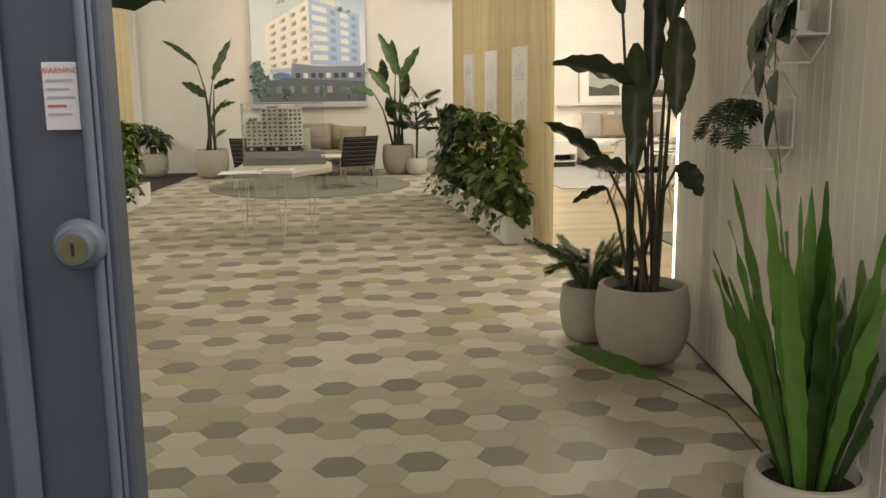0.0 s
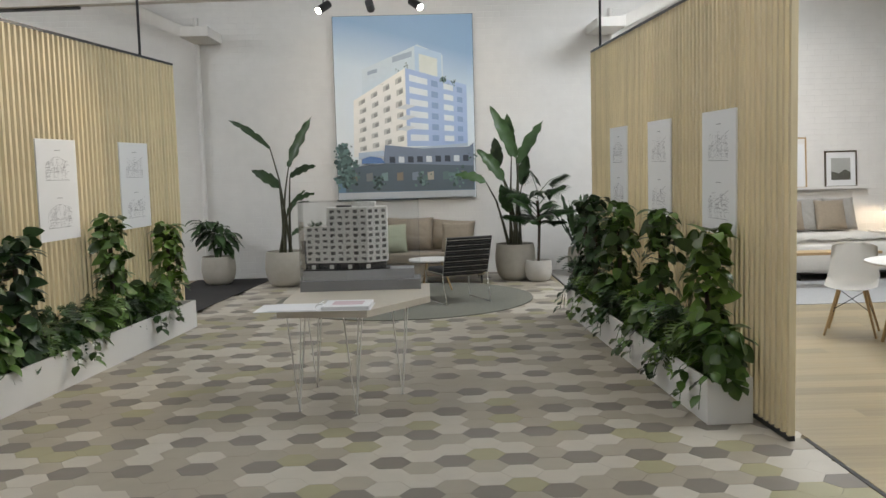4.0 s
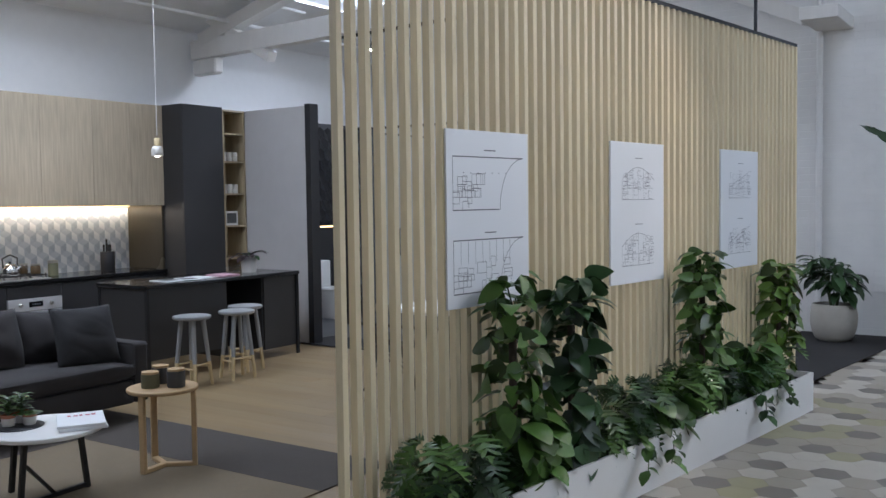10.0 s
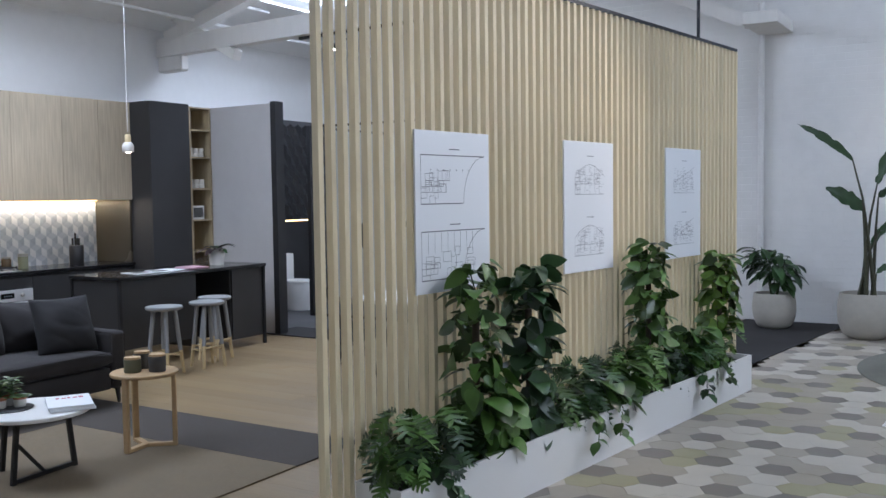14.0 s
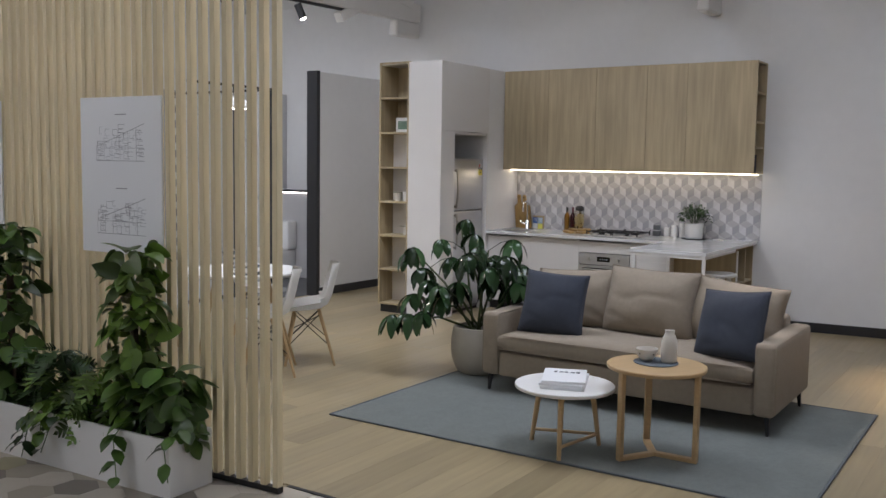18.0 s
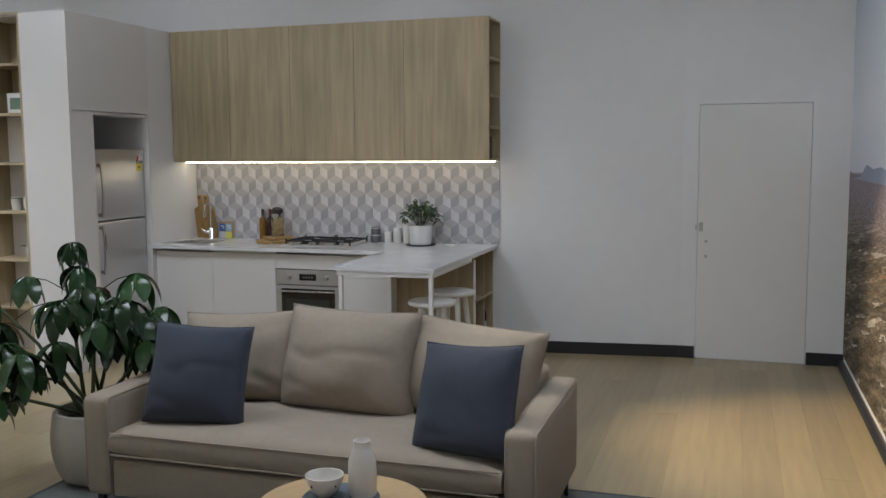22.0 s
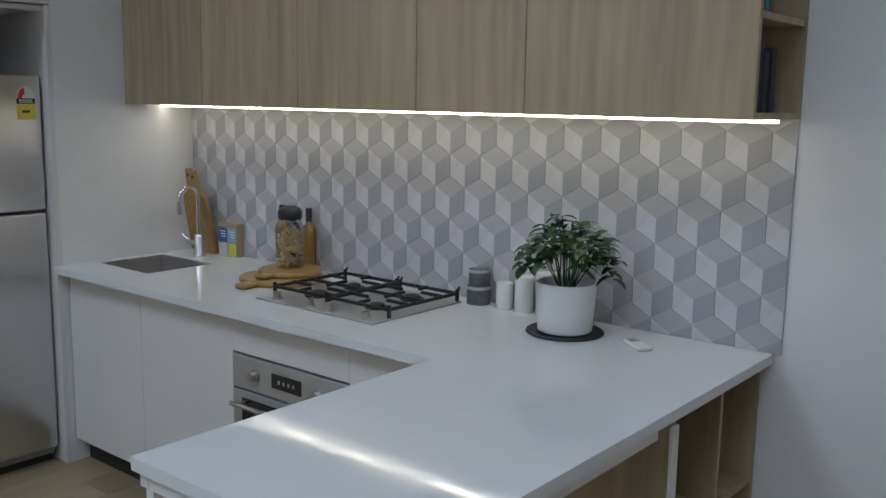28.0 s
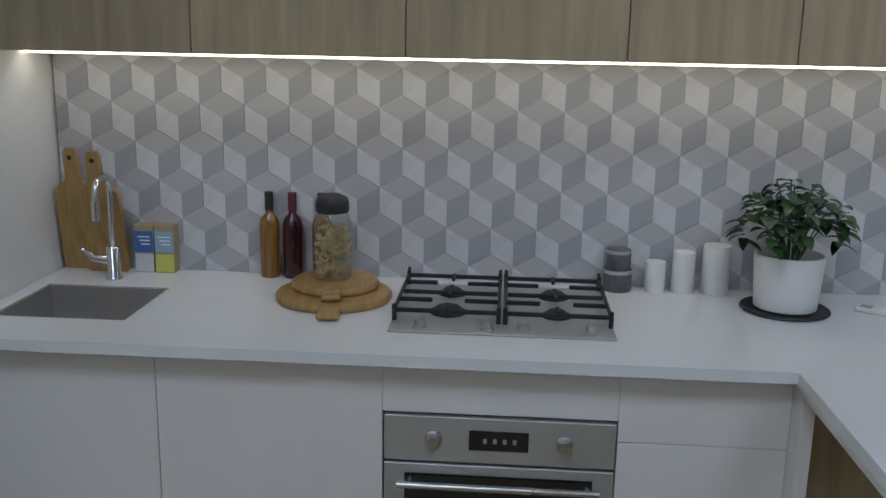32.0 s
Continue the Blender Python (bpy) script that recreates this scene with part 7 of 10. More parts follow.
# ---- east show room: living, dining, bed and bath ----
def print_city():
    """The mural's ink: pale sky over violet hills over brown trees and pale roofs."""
    m = bpy.data.materials.new("mural_print")
    m.use_nodes = True
    nt, b = m.node_tree, m.node_tree.nodes["Principled BSDF"]
    b.inputs["Roughness"].default_value = 0.85
    b.inputs["Specular IOR Level"].default_value = 0.12

    def node(kind, **ins):
        n = nt.nodes.new("ShaderNode" + kind)
        for k, v in ins.items():
            sock = n.inputs[int(k[1:])] if k[0] == "i" and k[1:].isdigit() else n.inputs[k]
            if isinstance(v, bpy.types.NodeSocket):
                nt.links.new(v, sock)
            else:
                sock.default_value = v
        return n

    def calc(op, a, b_=0.0, c=0.0):
        n = node("Math", i0=a, i1=b_, i2=c)
        n.operation = op
        return n.outputs[0]

    def span(v, lo, hi, a=0.0, b_=1.0):
        return node("MapRange", i0=v, i1=lo, i2=hi, i3=a, i4=b_).outputs[0]

    def blend(fac, a, b_):
        return node("MixRGB", i0=fac, i1=a, i2=b_).outputs[0]

    def ramp(v, stops, hard=False):
        n = node("ValToRGB", i0=v)
        el = n.color_ramp.elements
        el.remove(el[1])
        el[0].position, el[0].color = stops[0][0], (*stops[0][1], 1)
        for p, col in stops[1:]:
            el.new(p).color = (*col, 1)
        if hard:
            n.color_ramp.interpolation = "CONSTANT"
        return n.outputs[0]

    def scaled(v, k):
        n = nt.nodes.new("ShaderNodeVectorMath")
        n.operation = "SCALE"
        nt.links.new(v, n.inputs[0])
        nt.links.new(k, n.inputs["Scale"])
        return n.outputs[0]

    sep = node("SeparateXYZ", i0=nt.nodes.new("ShaderNodeTexCoord").outputs["Object"])
    x, z = sep.outputs["X"], sep.outputs["Z"]
    # the city recedes: things shrink towards the horizon
    depth = calc("MAXIMUM", calc("SUBTRACT", 1.66, z), 0.16)
    flat = node("CombineXYZ", X=calc("DIVIDE", calc("MULTIPLY", x, 0.6), depth), Y=calc("MULTIPLY", calc("LOGARITHM", depth, 2.718), -1.6)).outputs[0]
    warp = nt.nodes.new("ShaderNodeVectorMath")
    warp.operation = "MULTIPLY_ADD"
    nt.links.new(node("TexNoise", Vector=flat, Scale=9.0, Detail=5.0).outputs["Color"], warp.inputs[0])
    warp.inputs[1].default_value = (0.22, 0.16, 0.0)
    nt.links.new(flat, warp.inputs[2])
    uneven = warp.outputs[0]
    trees = node("TexNoise", Vector=flat, Scale=11.0, Detail=8.0, Roughness=0.72).outputs["Fac"]
    groves = node("TexNoise", Vector=flat, Scale=1.7, Detail=3.0).outputs["Fac"]
    ground = ramp(trees, ((0.32, (0.036, 0.034, 0.026)), (0.47, (0.115, 0.100, 0.075)), (0.56, (0.185, 0.155, 0.115)), (0.68, (0.33, 0.26, 0.19))))
    cells = []
    for size, bar in ((4.2, 0.72), (8.0, 0.62), (15.0, 0.58)):
        v = node("TexVoronoi", Vector=uneven, Scale=size, Randomness=0.85)
        v.distance = "CHEBYCHEV"
        sp = node("SeparateColor", i0=v.outputs["Color"])
        roof = ramp(sp.outputs[1], ((0.0, (0.52, 0.48, 0.42)), (0.30, (0.40, 0.33, 0.24)), (0.48, (0.24, 0.13, 0.08)), (0.60, (0.62, 0.60, 0.57)), (0.85, (0.30, 0.29, 0.29))), True)
        edge = span(v.outputs["Distance"], 0.24, 0.34, 0.9, 0.0)
        here = span(calc("ADD", sp.outputs[0], calc("MULTIPLY", groves, 1.5)), bar + 0.86, bar + 0.90)
        cells.append((calc("MULTIPLY", edge, here), scaled(roof, span(sp.outputs[2], 0.0, 1.0, 0.65, 1.1))))
    col = scaled(ground, span(groves, 0.36, 0.60, 0.65, 1.15))
    for mask, roof in cells[::-1]:
        col = blend(mask, col, roof)
    grain = node("TexNoise", Vector=flat, Scale=48.0, Detail=4.0).outputs["Fac"]
    col = scaled(col, span(grain, 0.3, 0.7, 0.7, 1.3))
    far = ramp(node("TexNoise", Vector=flat, Scale=34.0, Detail=3.0).outputs["Fac"], ((0.42, (0.165, 0.14, 0.16)), (0.54, (0.29, 0.245, 0.28)), (0.64, (0.54, 0.49, 0.52))))
    col = blend(span(z, 0.92, 1.26), col, far)
    sky_ = ramp(span(z, 1.42, 3.2), ((0.0, (0.66, 0.69, 0.76)), (0.25, (0.76, 0.79, 0.84)), (1.0, (0.60, 0.71, 0.83))))
    wave = node("TexNoise", Vector=node("CombineXYZ", X=x).outputs[0], Scale=1.3, Detail=5.0).outputs["Fac"]
    col = blend(span(calc("SUBTRACT", z, calc("MULTIPLY", wave, 0.10)), 1.355, 1.372), col, sky_)
    nt.links.new(col, b.inputs["Base Color"])
    return m


mural = thing("wall_mural_print", pose(2.50, 5.99, 0.09), "full-height photo mural of a hazy city and hills", "mural")
part("print", box(0.0, 0.001, 0.0, 6.19, 0.006, 3.2), print_city(), mural)
hill = [(x * 0.31, 1.43 + 0.10 * math.exp(-((x - 2.2) / 1.4) ** 2) + 0.05 * math.sin(x * 0.9) + 0.03 * math.sin(x * 2.3)) for x in range(0, 20)]
bm = bmesh.new()
lo = [bm.verts.new((x, 0.0085, 1.37)) for x, z in hill]
hi = [bm.verts.new((x, 0.0085, z)) for x, z in hill]
for k in range(len(hill) - 1):
    bm.faces.new((lo[k], lo[k + 1], hi[k + 1], hi[k]))
part("printed_hill", bm, mat("mural_hill", (0.24, 0.28, 0.40), 0.55, vary=0.12, scale=6), mural)
bm = tube([(2.46, 6.012, 0.032), (EAST - 0.02, 6.012, 0.032)], 0.028, 10)
structure("baseboard", bm, M_BLACKMETAL, "rounded dark skirting along the mural", "baseboard", smooth=60)

M_RUGBLUE = mat("blue_grey_rug", (0.158, 0.174, 0.166), 0.95, vary=0.14, scale=40, bump=0.45, bump_scale=260)
rg = thing("living_rug", pose(0, 0, 0), "flat blue-grey woven rug under the sofa and tables", "rug")
part("woven_field", box(3.34, 7.09, 0.0, 5.48, 10.05, 0.010, 0.003), M_RUGBLUE, rg)
for x0, y0, x1, y1 in ((3.325, 7.075, 5.495, 7.089), (3.325, 10.051, 5.495, 10.065), (3.325, 7.089, 3.339, 10.051), (5.481, 7.089, 5.495, 10.051)):
    part("binding", box(x0, y0, 0.0, x1, y1, 0.012, 0.002), mat("rug_binding", (0.10, 0.115, 0.125), 0.9), rg)

sofa(pose(4.97, 8.56, 0.010, 0, 0, -90), 2.08, 0.97, M_TAUPE, "taupe fabric three-seat sofa on slim dark legs", seed=1, back_h=0.83)
scatter_cushion(pose(4.72, 9.14, 0.665, -20, 3, -78), 0.46, M_SLATEFAB, "slate blue cushion on the taupe sofa", 2)
scatter_cushion(pose(4.67, 7.85, 0.66, -22, -4, -104), 0.46, M_SLATEFAB, "slate blue cushion on the taupe sofa", 4)


def round_table(name, x, y, z, r, h, top_mat, leg_mat, label, style, rot=0.0, cat="table"):
    c = thing(name, pose(x, y, z, 0, 0, rot), label, cat)
    part("top", lathe([(0, h - 0.022), (r - 0.004, h - 0.022), (r, h - 0.017), (r, h - 0.004), (r - 0.004, h), (0, h)], 48), top_mat, c, smooth=40)
    ft = []
    for k in range(3):
        a = radians(120 * k)
        if style == "splay":
            p, q = (r * 0.80 * math.cos(a), r * 0.80 * math.sin(a), 0), (r * 0.60 * math.cos(a), r * 0.60 * math.sin(a), h - 0.022)
            part("leg", tube([p, q], 0.015, 10, radii=[0.013, 0.018]), leg_mat, c, smooth=60)
        else:
            xx, yy = r * 0.86 * math.cos(a), r * 0.86 * math.sin(a)
            lg = box(-0.014, -0.02, 0.0, 0.014, 0.02, h - 0.0225, 0.004)
            bmesh.ops.transform(lg, matrix=pose(xx, yy, 0, 0, 0, 120 * k), verts=lg.verts)
            part("leg", lg, leg_mat, c)
            ft.append((xx, yy))
    if style == "splay":
        for k in range(2):
            a, b = radians(120 * k), radians(120 * (k + 1))
            part("stretcher", tube([(r * 0.76 * math.cos(a), r * 0.76 * math.sin(a), 0.07), (r * 0.76 * math.cos(b), r * 0.76 * math.sin(b), 0.07)], 0.010, 8), leg_mat, c, smooth=60)
    else:
        for k in range(3):
            bar = box(0.0, -0.02, 0.0, r * 0.84, 0.02, 0.024, 0.003)
            bmesh.ops.transform(bar, matrix=pose(0, 0, 0.0005 * k, 0, 0, 120 * k), verts=bar.verts)
            part("base_bar", bar, leg_mat, c)
    return c


round_table("coffee_table", 3.57, 8.49, 0.010, 0.29, 0.385, M_WHITE, M_OAKH, "low white round table on splayed oak legs", "splay", 200)
round_table("side_table", 3.76, 8.01, 0.010, 0.28, 0.53, M_OAKH, M_OAKH, "round oak side table on a three-armed base", "frame", 150)


def magazine(x, y, z, rot, label, n=3, ink=None):
    c = thing("magazine_pile", pose(x, y, z, 0, 0, rot), label, "magazines")
    for k in range(n):
        mg = box(-0.125, -0.165, 0.0, 0.125, 0.165, 0.016, 0.002)
        bmesh.ops.transform(mg, matrix=pose(0.004 * math.sin(k * 5), 0.003 * k, 0.0165 * k, 0, 0, 3 * math.sin(k * 4)), verts=mg.verts)
        part("magazine", mg, M_PAPER, c)
    z1 = 0.0165 * n + 0.0006
    ink = ink or mat("masthead_ink", (0.03, 0.035, 0.06), 0.5)
    for k, (w, hgt) in enumerate(((0.022, 0.05), (0.03, 0.035), (0.02, 0.045), (0.03, 0.035), (0.028, 0.05))):
        part("masthead_bar", box(-0.07 + k * 0.032, 0.06, z1, -0.07 + k * 0.032 + w * 0.8, 0.06 + hgt * 0.7, z1 + 0.0006), ink, c)
    return c


magazine(3.57, 8.49, 0.396, -70, "stack of white magazines with a dark masthead")
tr = thing("serving_tray", pose(3.80, 8.03, 0.541), "round slate-blue place mat on the side table", "place mat")
part("disc", lathe([(0, 0), (0.125, 0), (0.128, 0.003), (0.125, 0.006), (0, 0.006)], 36), mat("slate_mat", (0.10, 0.12, 0.14), 0.7), tr, smooth=40)
vs = thing("vase", pose(3.83, 7.965, 0.5475), "tall cream ceramic bottle vase", "vase")
part("body", lathe([(0, 0), (0.040, 0), (0.045, 0.006), (0.047, 0.06), (0.045, 0.12), (0.032, 0.155), (0.026, 0.165), (0.028, 0.185), (0.024, 0.186), (0.021, 0.165), (0, 0.15)], 28), M_CERAMIC, vs, smooth=50)
bw = thing("bowl", pose(3.795, 8.085, 0.5475), "small spotted ceramic bowl", "bowl")
part("body", lathe([(0, 0), (0.028, 0), (0.045, 0.02), (0.062, 0.055), (0.064, 0.07), (0.060, 0.07), (0.056, 0.05), (0.03, 0.014), (0, 0.010)], 28), M_CERAMIC, bw, smooth=50)
for k in range(9):
    a = 0.7 * k
    sp = lathe([(0, 0), (0.0045, 0)], 8)
    bmesh.ops.transform(sp, matrix=pose(0.0595 * math.cos(a), 0.0595 * math.sin(a), 0.045 + 0.012 * (k % 2), 0, 70, math.degrees(a)), verts=sp.verts)
    part("spot", sp, M_BLACK, bw)


def umbrella_plant(x, y, r, h, label, seed):
    """A scheffler: bare arching stems that end in whorls of long drooping leaflets."""
    c = thing("umbrella_plant", pose(x, y, 0), label, "potted plant")
    pot(c, r, h, M_POT)
    rnd = random.Random(seed)
    gloss = leaf_mat("leaf_glossy_dark", (0.022, 0.050, 0.018), 0.20)
    for k in range(11):
        # the crown leans towards the light, away from the sofa
        s = k / 10
        lean = -0.62 + 1.34 * s
        across = rnd.uniform(-0.28, 0.28)
        height = 0.52 + 0.56 * math.sin(math.pi * min(1, 0.28 + 0.62 * (1 - s))) + rnd.uniform(-0.12, 0.08)
        if k in (7, 8, 10):
            height -= 0.42
        top = Vector((-0.40 * lean + 0.9 * across, 0.86 * lean + 0.4 * across, height))
        base = Vector((0.05 * math.cos(k * 2.4), 0.05 * math.sin(k * 2.4), h - 0.06))
        mid = base.lerp(top, 0.5) + Vector((0, 0, 0.08))
        part("stem", tube([base, mid, top], 0.009, 7, radii=[0.011, 0.009, 0.006]), M_STEM, c, smooth=70)
        for q in range(4):
            f = 0.52 + 0.48 * (q + 1) / 4
            p = mid.lerp(top, f * 2 - 1)
            b = q * 2.4 + k + rnd.uniform(-0.4, 0.4)
            e = p + Vector((0.15 * math.cos(b), 0.15 * math.sin(b), 0.07)) * rnd.uniform(0.6, 1.3)
            bm = tube([p, p.lerp(e, 0.5) + Vector((0, 0, 0.02)), e], 0.0028, 5)
            for w in range(6):
                d = b + w * 1.05 + rnd.uniform(-0.15, 0.15)
                blade(bm, e, (math.cos(d), math.sin(d), rnd.uniform(-0.5, 0.1)), rnd.uniform(0.15, 0.23), rnd.uniform(0.066, 0.088), droop=rnd.uniform(1.6, 2.8), fold=0.22, seg=6)
            part("leaf_whorl", bm, gloss, c, smooth=80)
    return c


umbrella_plant(4.97, 9.91, 0.225, 0.38, "umbrella plant with glossy drooping leaves in a grey pot", 5)


# dining
def shell_chair(x, y, rot, label, shell=M_WHITE, dowel=M_OAKH, group="white shell chairs"):
    """A moulded shell on four dowels braced with black wire."""
    c = thing("shell_chair", pose(x, y, 0, 0, 0, rot), label, "chair", group)
    bm = bmesh.new()
    n, m = 14, 10
    prof = [(-0.235, 0.435), (-0.20, 0.425), (-0.10, 0.425), (0.0, 0.43), (0.09, 0.445), (0.15, 0.48), (0.185, 0.55), (0.205, 0.63), (0.225, 0.72), (0.245, 0.80), (0.25, 0.825)]
    rows = []
    for i, (yy, zz) in enumerate(prof):
        s = i / (len(prof) - 1)
        half = 0.225 - 0.035 * max(0, s - 0.5) * 2 - (0.05 if i == 0 else 0) - (0.05 if i == len(prof) - 1 else 0)
        lift = 0.06 * math.sin(math.pi * min(1, s * 1.4)) + 0.02
        rows.append([bm.verts.new((half * u, yy - (0.07 * abs(u) ** 2.2 if s > 0.45 else 0), zz + lift * abs(u) ** 2.4 * (1 if s < 0.6 else 0.2))) for u in [2 * k / m - 1 for k in range(m + 1)]])
    for a, b in zip(rows, rows[1:]):
        for k in range(m):
            bm.faces.new((a[k], a[k + 1], b[k + 1], b[k]))
    r = bmesh.ops.solidify(bm, geom=bm.faces[:], thickness=0.007)
    part("shell", bm, shell, c, smooth=60)
    for sx in (-1, 1):
        for sy, fy in ((-0.12, -0.20), (0.08, 0.20)):
            part("leg", tube([(sx * 0.22, fy, 0), (sx * 0.11, sy, 0.42)], 0.013, 10, radii=[0.010, 0.015]), dowel, c, smooth=60)
        part("brace", tube([(sx * 0.11, -0.11, 0.40), (sx * 0.175, 0.145, 0.17)], 0.004, 6), M_BLACKMETAL, c, smooth=60)
        part("brace", tube([(sx * 0.11, 0.07, 0.40), (sx * 0.175, -0.165, 0.17)], 0.004, 6), M_BLACKMETAL, c, smooth=60)
    part("brace", tube([(-0.15, -0.15, 0.24), (0.12, 0.08, 0.40)], 0.004, 6), M_BLACKMETAL, c, smooth=60)
    part("brace", tube([(0.15, -0.15, 0.24), (-0.12, 0.08, 0.40)], 0.004, 6), M_BLACKMETAL, c, smooth=60)
    return c


dt = thing("dining_table", pose(4.26, 11.82, 0), "white round dining table on splayed oak legs", "table")
part("top", lathe([(0, 0.722), (0.49, 0.722), (0.50, 0.728), (0.50, 0.742), (0.49, 0.745), (0, 0.745)], 56), M_WHITE, dt, smooth=40)
for k in range(4):
    a = radians(45 + 90 * k)
    part("leg", tube([(0.36 * math.cos(a), 0.36 * math.sin(a), 0), (0.20 * math.cos(a), 0.20 * math.sin(a), 0.722)], 0.02, 10, radii=[0.015, 0.024]), M_OAKH, dt, smooth=60)
for x, y, rot in ((4.50, 11.28, -137), (4.0, 11.25, 222), (3.93, 12.50, 330), (4.93, 12.35, 45)):
    shell_chair(x, y, rot, "white moulded chair on oak dowel legs at the dining table")
for k, (x, y) in enumerate(((4.10, 11.62), (4.43, 11.98))):
    pl = thing("plate_setting", pose(x, y, 0.745), "grey placemat with a white plate on the dining table", "plate", "place settings")
    part("mat", lathe([(0, 0), (0.165, 0), (0.167, 0.004), (0, 0.004)], 36), mat("slate_mat", (0.10, 0.12, 0.14), 0.7), pl, smooth=40)
    part("plate", lathe([(0, 0.0045), (0.08, 0.0045), (0.125, 0.016), (0.127, 0.019), (0.08, 0.009), (0, 0.008)], 36), M_CERAMIC, pl, smooth=50)
cz = thing("striped_vase", pose(4.18, 11.88, 0.745), "tapered grey and white striped vase on the dining table", "vase")
for k in range(7):
    part("band", lathe([(0.030 + 0.004 * k, 0.022 * k), (0.030 + 0.004 * (k + 1), 0.022 * (k + 1))], 24), M_CERAMIC if k % 2 else mat("slate_mat", (0.10, 0.12, 0.14), 0.7), cz, smooth=60)
part("base", lathe([(0, 0.0005), (0.03, 0.0005)], 24), M_CERAMIC, cz)
cg = thing("water_glass", pose(4.30, 11.76, 0.745), "tall clear glass carafe on the dining table", "glass")
part("body", lathe([(0, 0.001), (0.032, 0.001), (0.034, 0.01), (0.038, 0.17), (0.036, 0.17), (0.031, 0.012), (0, 0.008)], 24), M_ACRYLIC, cg, smooth=50)


def pendant(x, y, z, label, style):
    c = thing("pendant_lamp", pose(x, y, z), label, "pendant lamp")
    part("cord", tube([(0, 0, 0.2), (0, 0, RIDGE_Z - abs(x - RIDGE_X) * (RIDGE_Z - EAVE_Z) / (EAST - RIDGE_X) - z)], 0.003, 6), M_WHITE, c)
    if style == "cone":
        part("shade", lathe([(0.13, 0.0), (0.128, 0.012), (0.085, 0.055), (0.05, 0.085), (0.038, 0.115), (0.03, 0.165), (0.0, 0.17), (0.0, 0.166), (0.026, 0.16), (0.034, 0.11), (0.046, 0.08), (0.08, 0.05), (0.122, 0.010)], 32), mat("white_shade", (0.74, 0.72, 0.68), 0.5), c, "white metal cone shade", smooth=50)
        part("bulb", lathe([(0, 0.01), (0.02, 0.018), (0.026, 0.035), (0.02, 0.055), (0, 0.06)], 18), glow("bulb_warm", (1.0, 0.84, 0.60), 10), c, "glowing bulb", smooth=60)
        part("cap", lathe([(0, 0.171), (0.026, 0.171), (0.024, 0.2), (0, 0.202)], 18), M_PINE, c, smooth=50)
    else:
        part("shade", lathe([(0.052, 0.0), (0.056, 0.004), (0.055, 0.06), (0.045, 0.085), (0.032, 0.095), (0.0, 0.097)], 28), M_CERAMIC, c, smooth=50)
        part("cap", lathe([(0, 0.098), (0.03, 0.098), (0.03, 0.165), (0.024, 0.172), (0, 0.173)], 20), M_PINE, c, "pale timber cap", smooth=50)
        part("bulb", lathe([(0, -0.012), (0.025, -0.006), (0.03, 0.01), (0, 0.02)], 18), glow("bulb_soft", (1.0, 0.85, 0.65), 6), c, smooth=60)
    return c


pendant(4.50, 12.10, 2.10, "white cone pendant lamp over the dining table", "cone")
d = bpy.data.lights.new("pendant_bulb_lamp", "POINT")
d.energy, d.color, d.shadow_soft_size = 14, (1.0, 0.86, 0.66), 0.03
new("pendant_bulb_lamp", d).location = (4.50, 12.10, 2.08)

# bed corner
M_LINEN = fabric("white_linen", (0.72, 0.70, 0.66), 0.05)
M_GREYLINEN = fabric("grey_linen", (0.34, 0.33, 0.31), 0.08)
be = thing("bed", pose(5.68, 17.05, 0), "made double bed with a white cover and grey throw", "bed")
part("base", box(-0.85, -1.0, 0.10, 0.85, 1.08, 0.28, 0.02), mat("dark_bed_base", (0.05, 0.045, 0.04), 0.8), be)
for sx in (-0.75, 0.75):
    for sy in (-0.9, 0.9):
        part("leg", box(sx - 0.02, sy - 0.02, 0, sx + 0.02, sy + 0.02, 0.10), M_BLACK, be)
bm = box(-0.88, -1.03, 0.11, 0.88, 1.08, 0.52, 0.06, seg=4)
bmesh.ops.subdivide_edges(bm, edges=[e for e in bm.edges if e.calc_length() > 0.5], cuts=12, use_grid_fill=True)
for v in bm.verts:
    v.co += Vector((0.012 * noise.noise(v.co * 4), 0.012 * noise.noise(v.co * 4 + Vector((9, 0, 0))), 0.014 * noise.noise(v.co * 3)))
part("bedcover", bm, M_LINEN, be, smooth=60)
bm = bmesh.new()
vv = {}
for i in range(13):
    for j in range(17):
        u, w = i / 12, j / 16
        y = -1.0 + 0.55 * u
        s = w * 2.5 - 1.25
        if abs(s) < 0.88:
            x, z = s, 0.555 + 0.012 * math.sin(j * 2 + i)
        else:
            x, z = math.copysign(0.885 + 0.02 * math.sin(i * 1.7), s), 0.55 - (abs(s) - 0.88) * 1.0
        vv[i, j] = bm.verts.new((x, y - 0.03, z))
for i in range(12):
    for j in range(16):
        bm.faces.new((vv[i, j], vv[i + 1, j], vv[i + 1, j + 1], vv[i, j + 1]))
bmesh.ops.solidify(bm, geom=bm.faces[:], thickness=0.008)
part("throw", bm, M_LINEN, be, "pale fringed throw over the bed foot", smooth=70)
part("headboard", box(-0.92, 1.085, 0.12, 0.92, 1.13, 0.92, 0.015, seg=2), M_LINEN, be, smooth=50)
for cx, mm, yy, sz in ((-0.58, M_GREYLINEN, 17.88, 0.5), (0.08, M_GREYLINEN, 17.88, 0.5), (0.58, M_GREYLINEN, 17.90, 0.5), (-0.28, M_TAUPE, 17.72, 0.45), (0.36, M_TAUPE, 17.72, 0.46)):
    scatter_cushion(pose(5.68 + cx, yy, 0.77, -18, 0, cx * 8), sz, mm, "grey linen pillow on the bed", cx, "pillow")
wb = thing("bed_bench", pose(5.05, 15.55, 0), "slim oak bench on white legs at the foot of the bed", "bench")
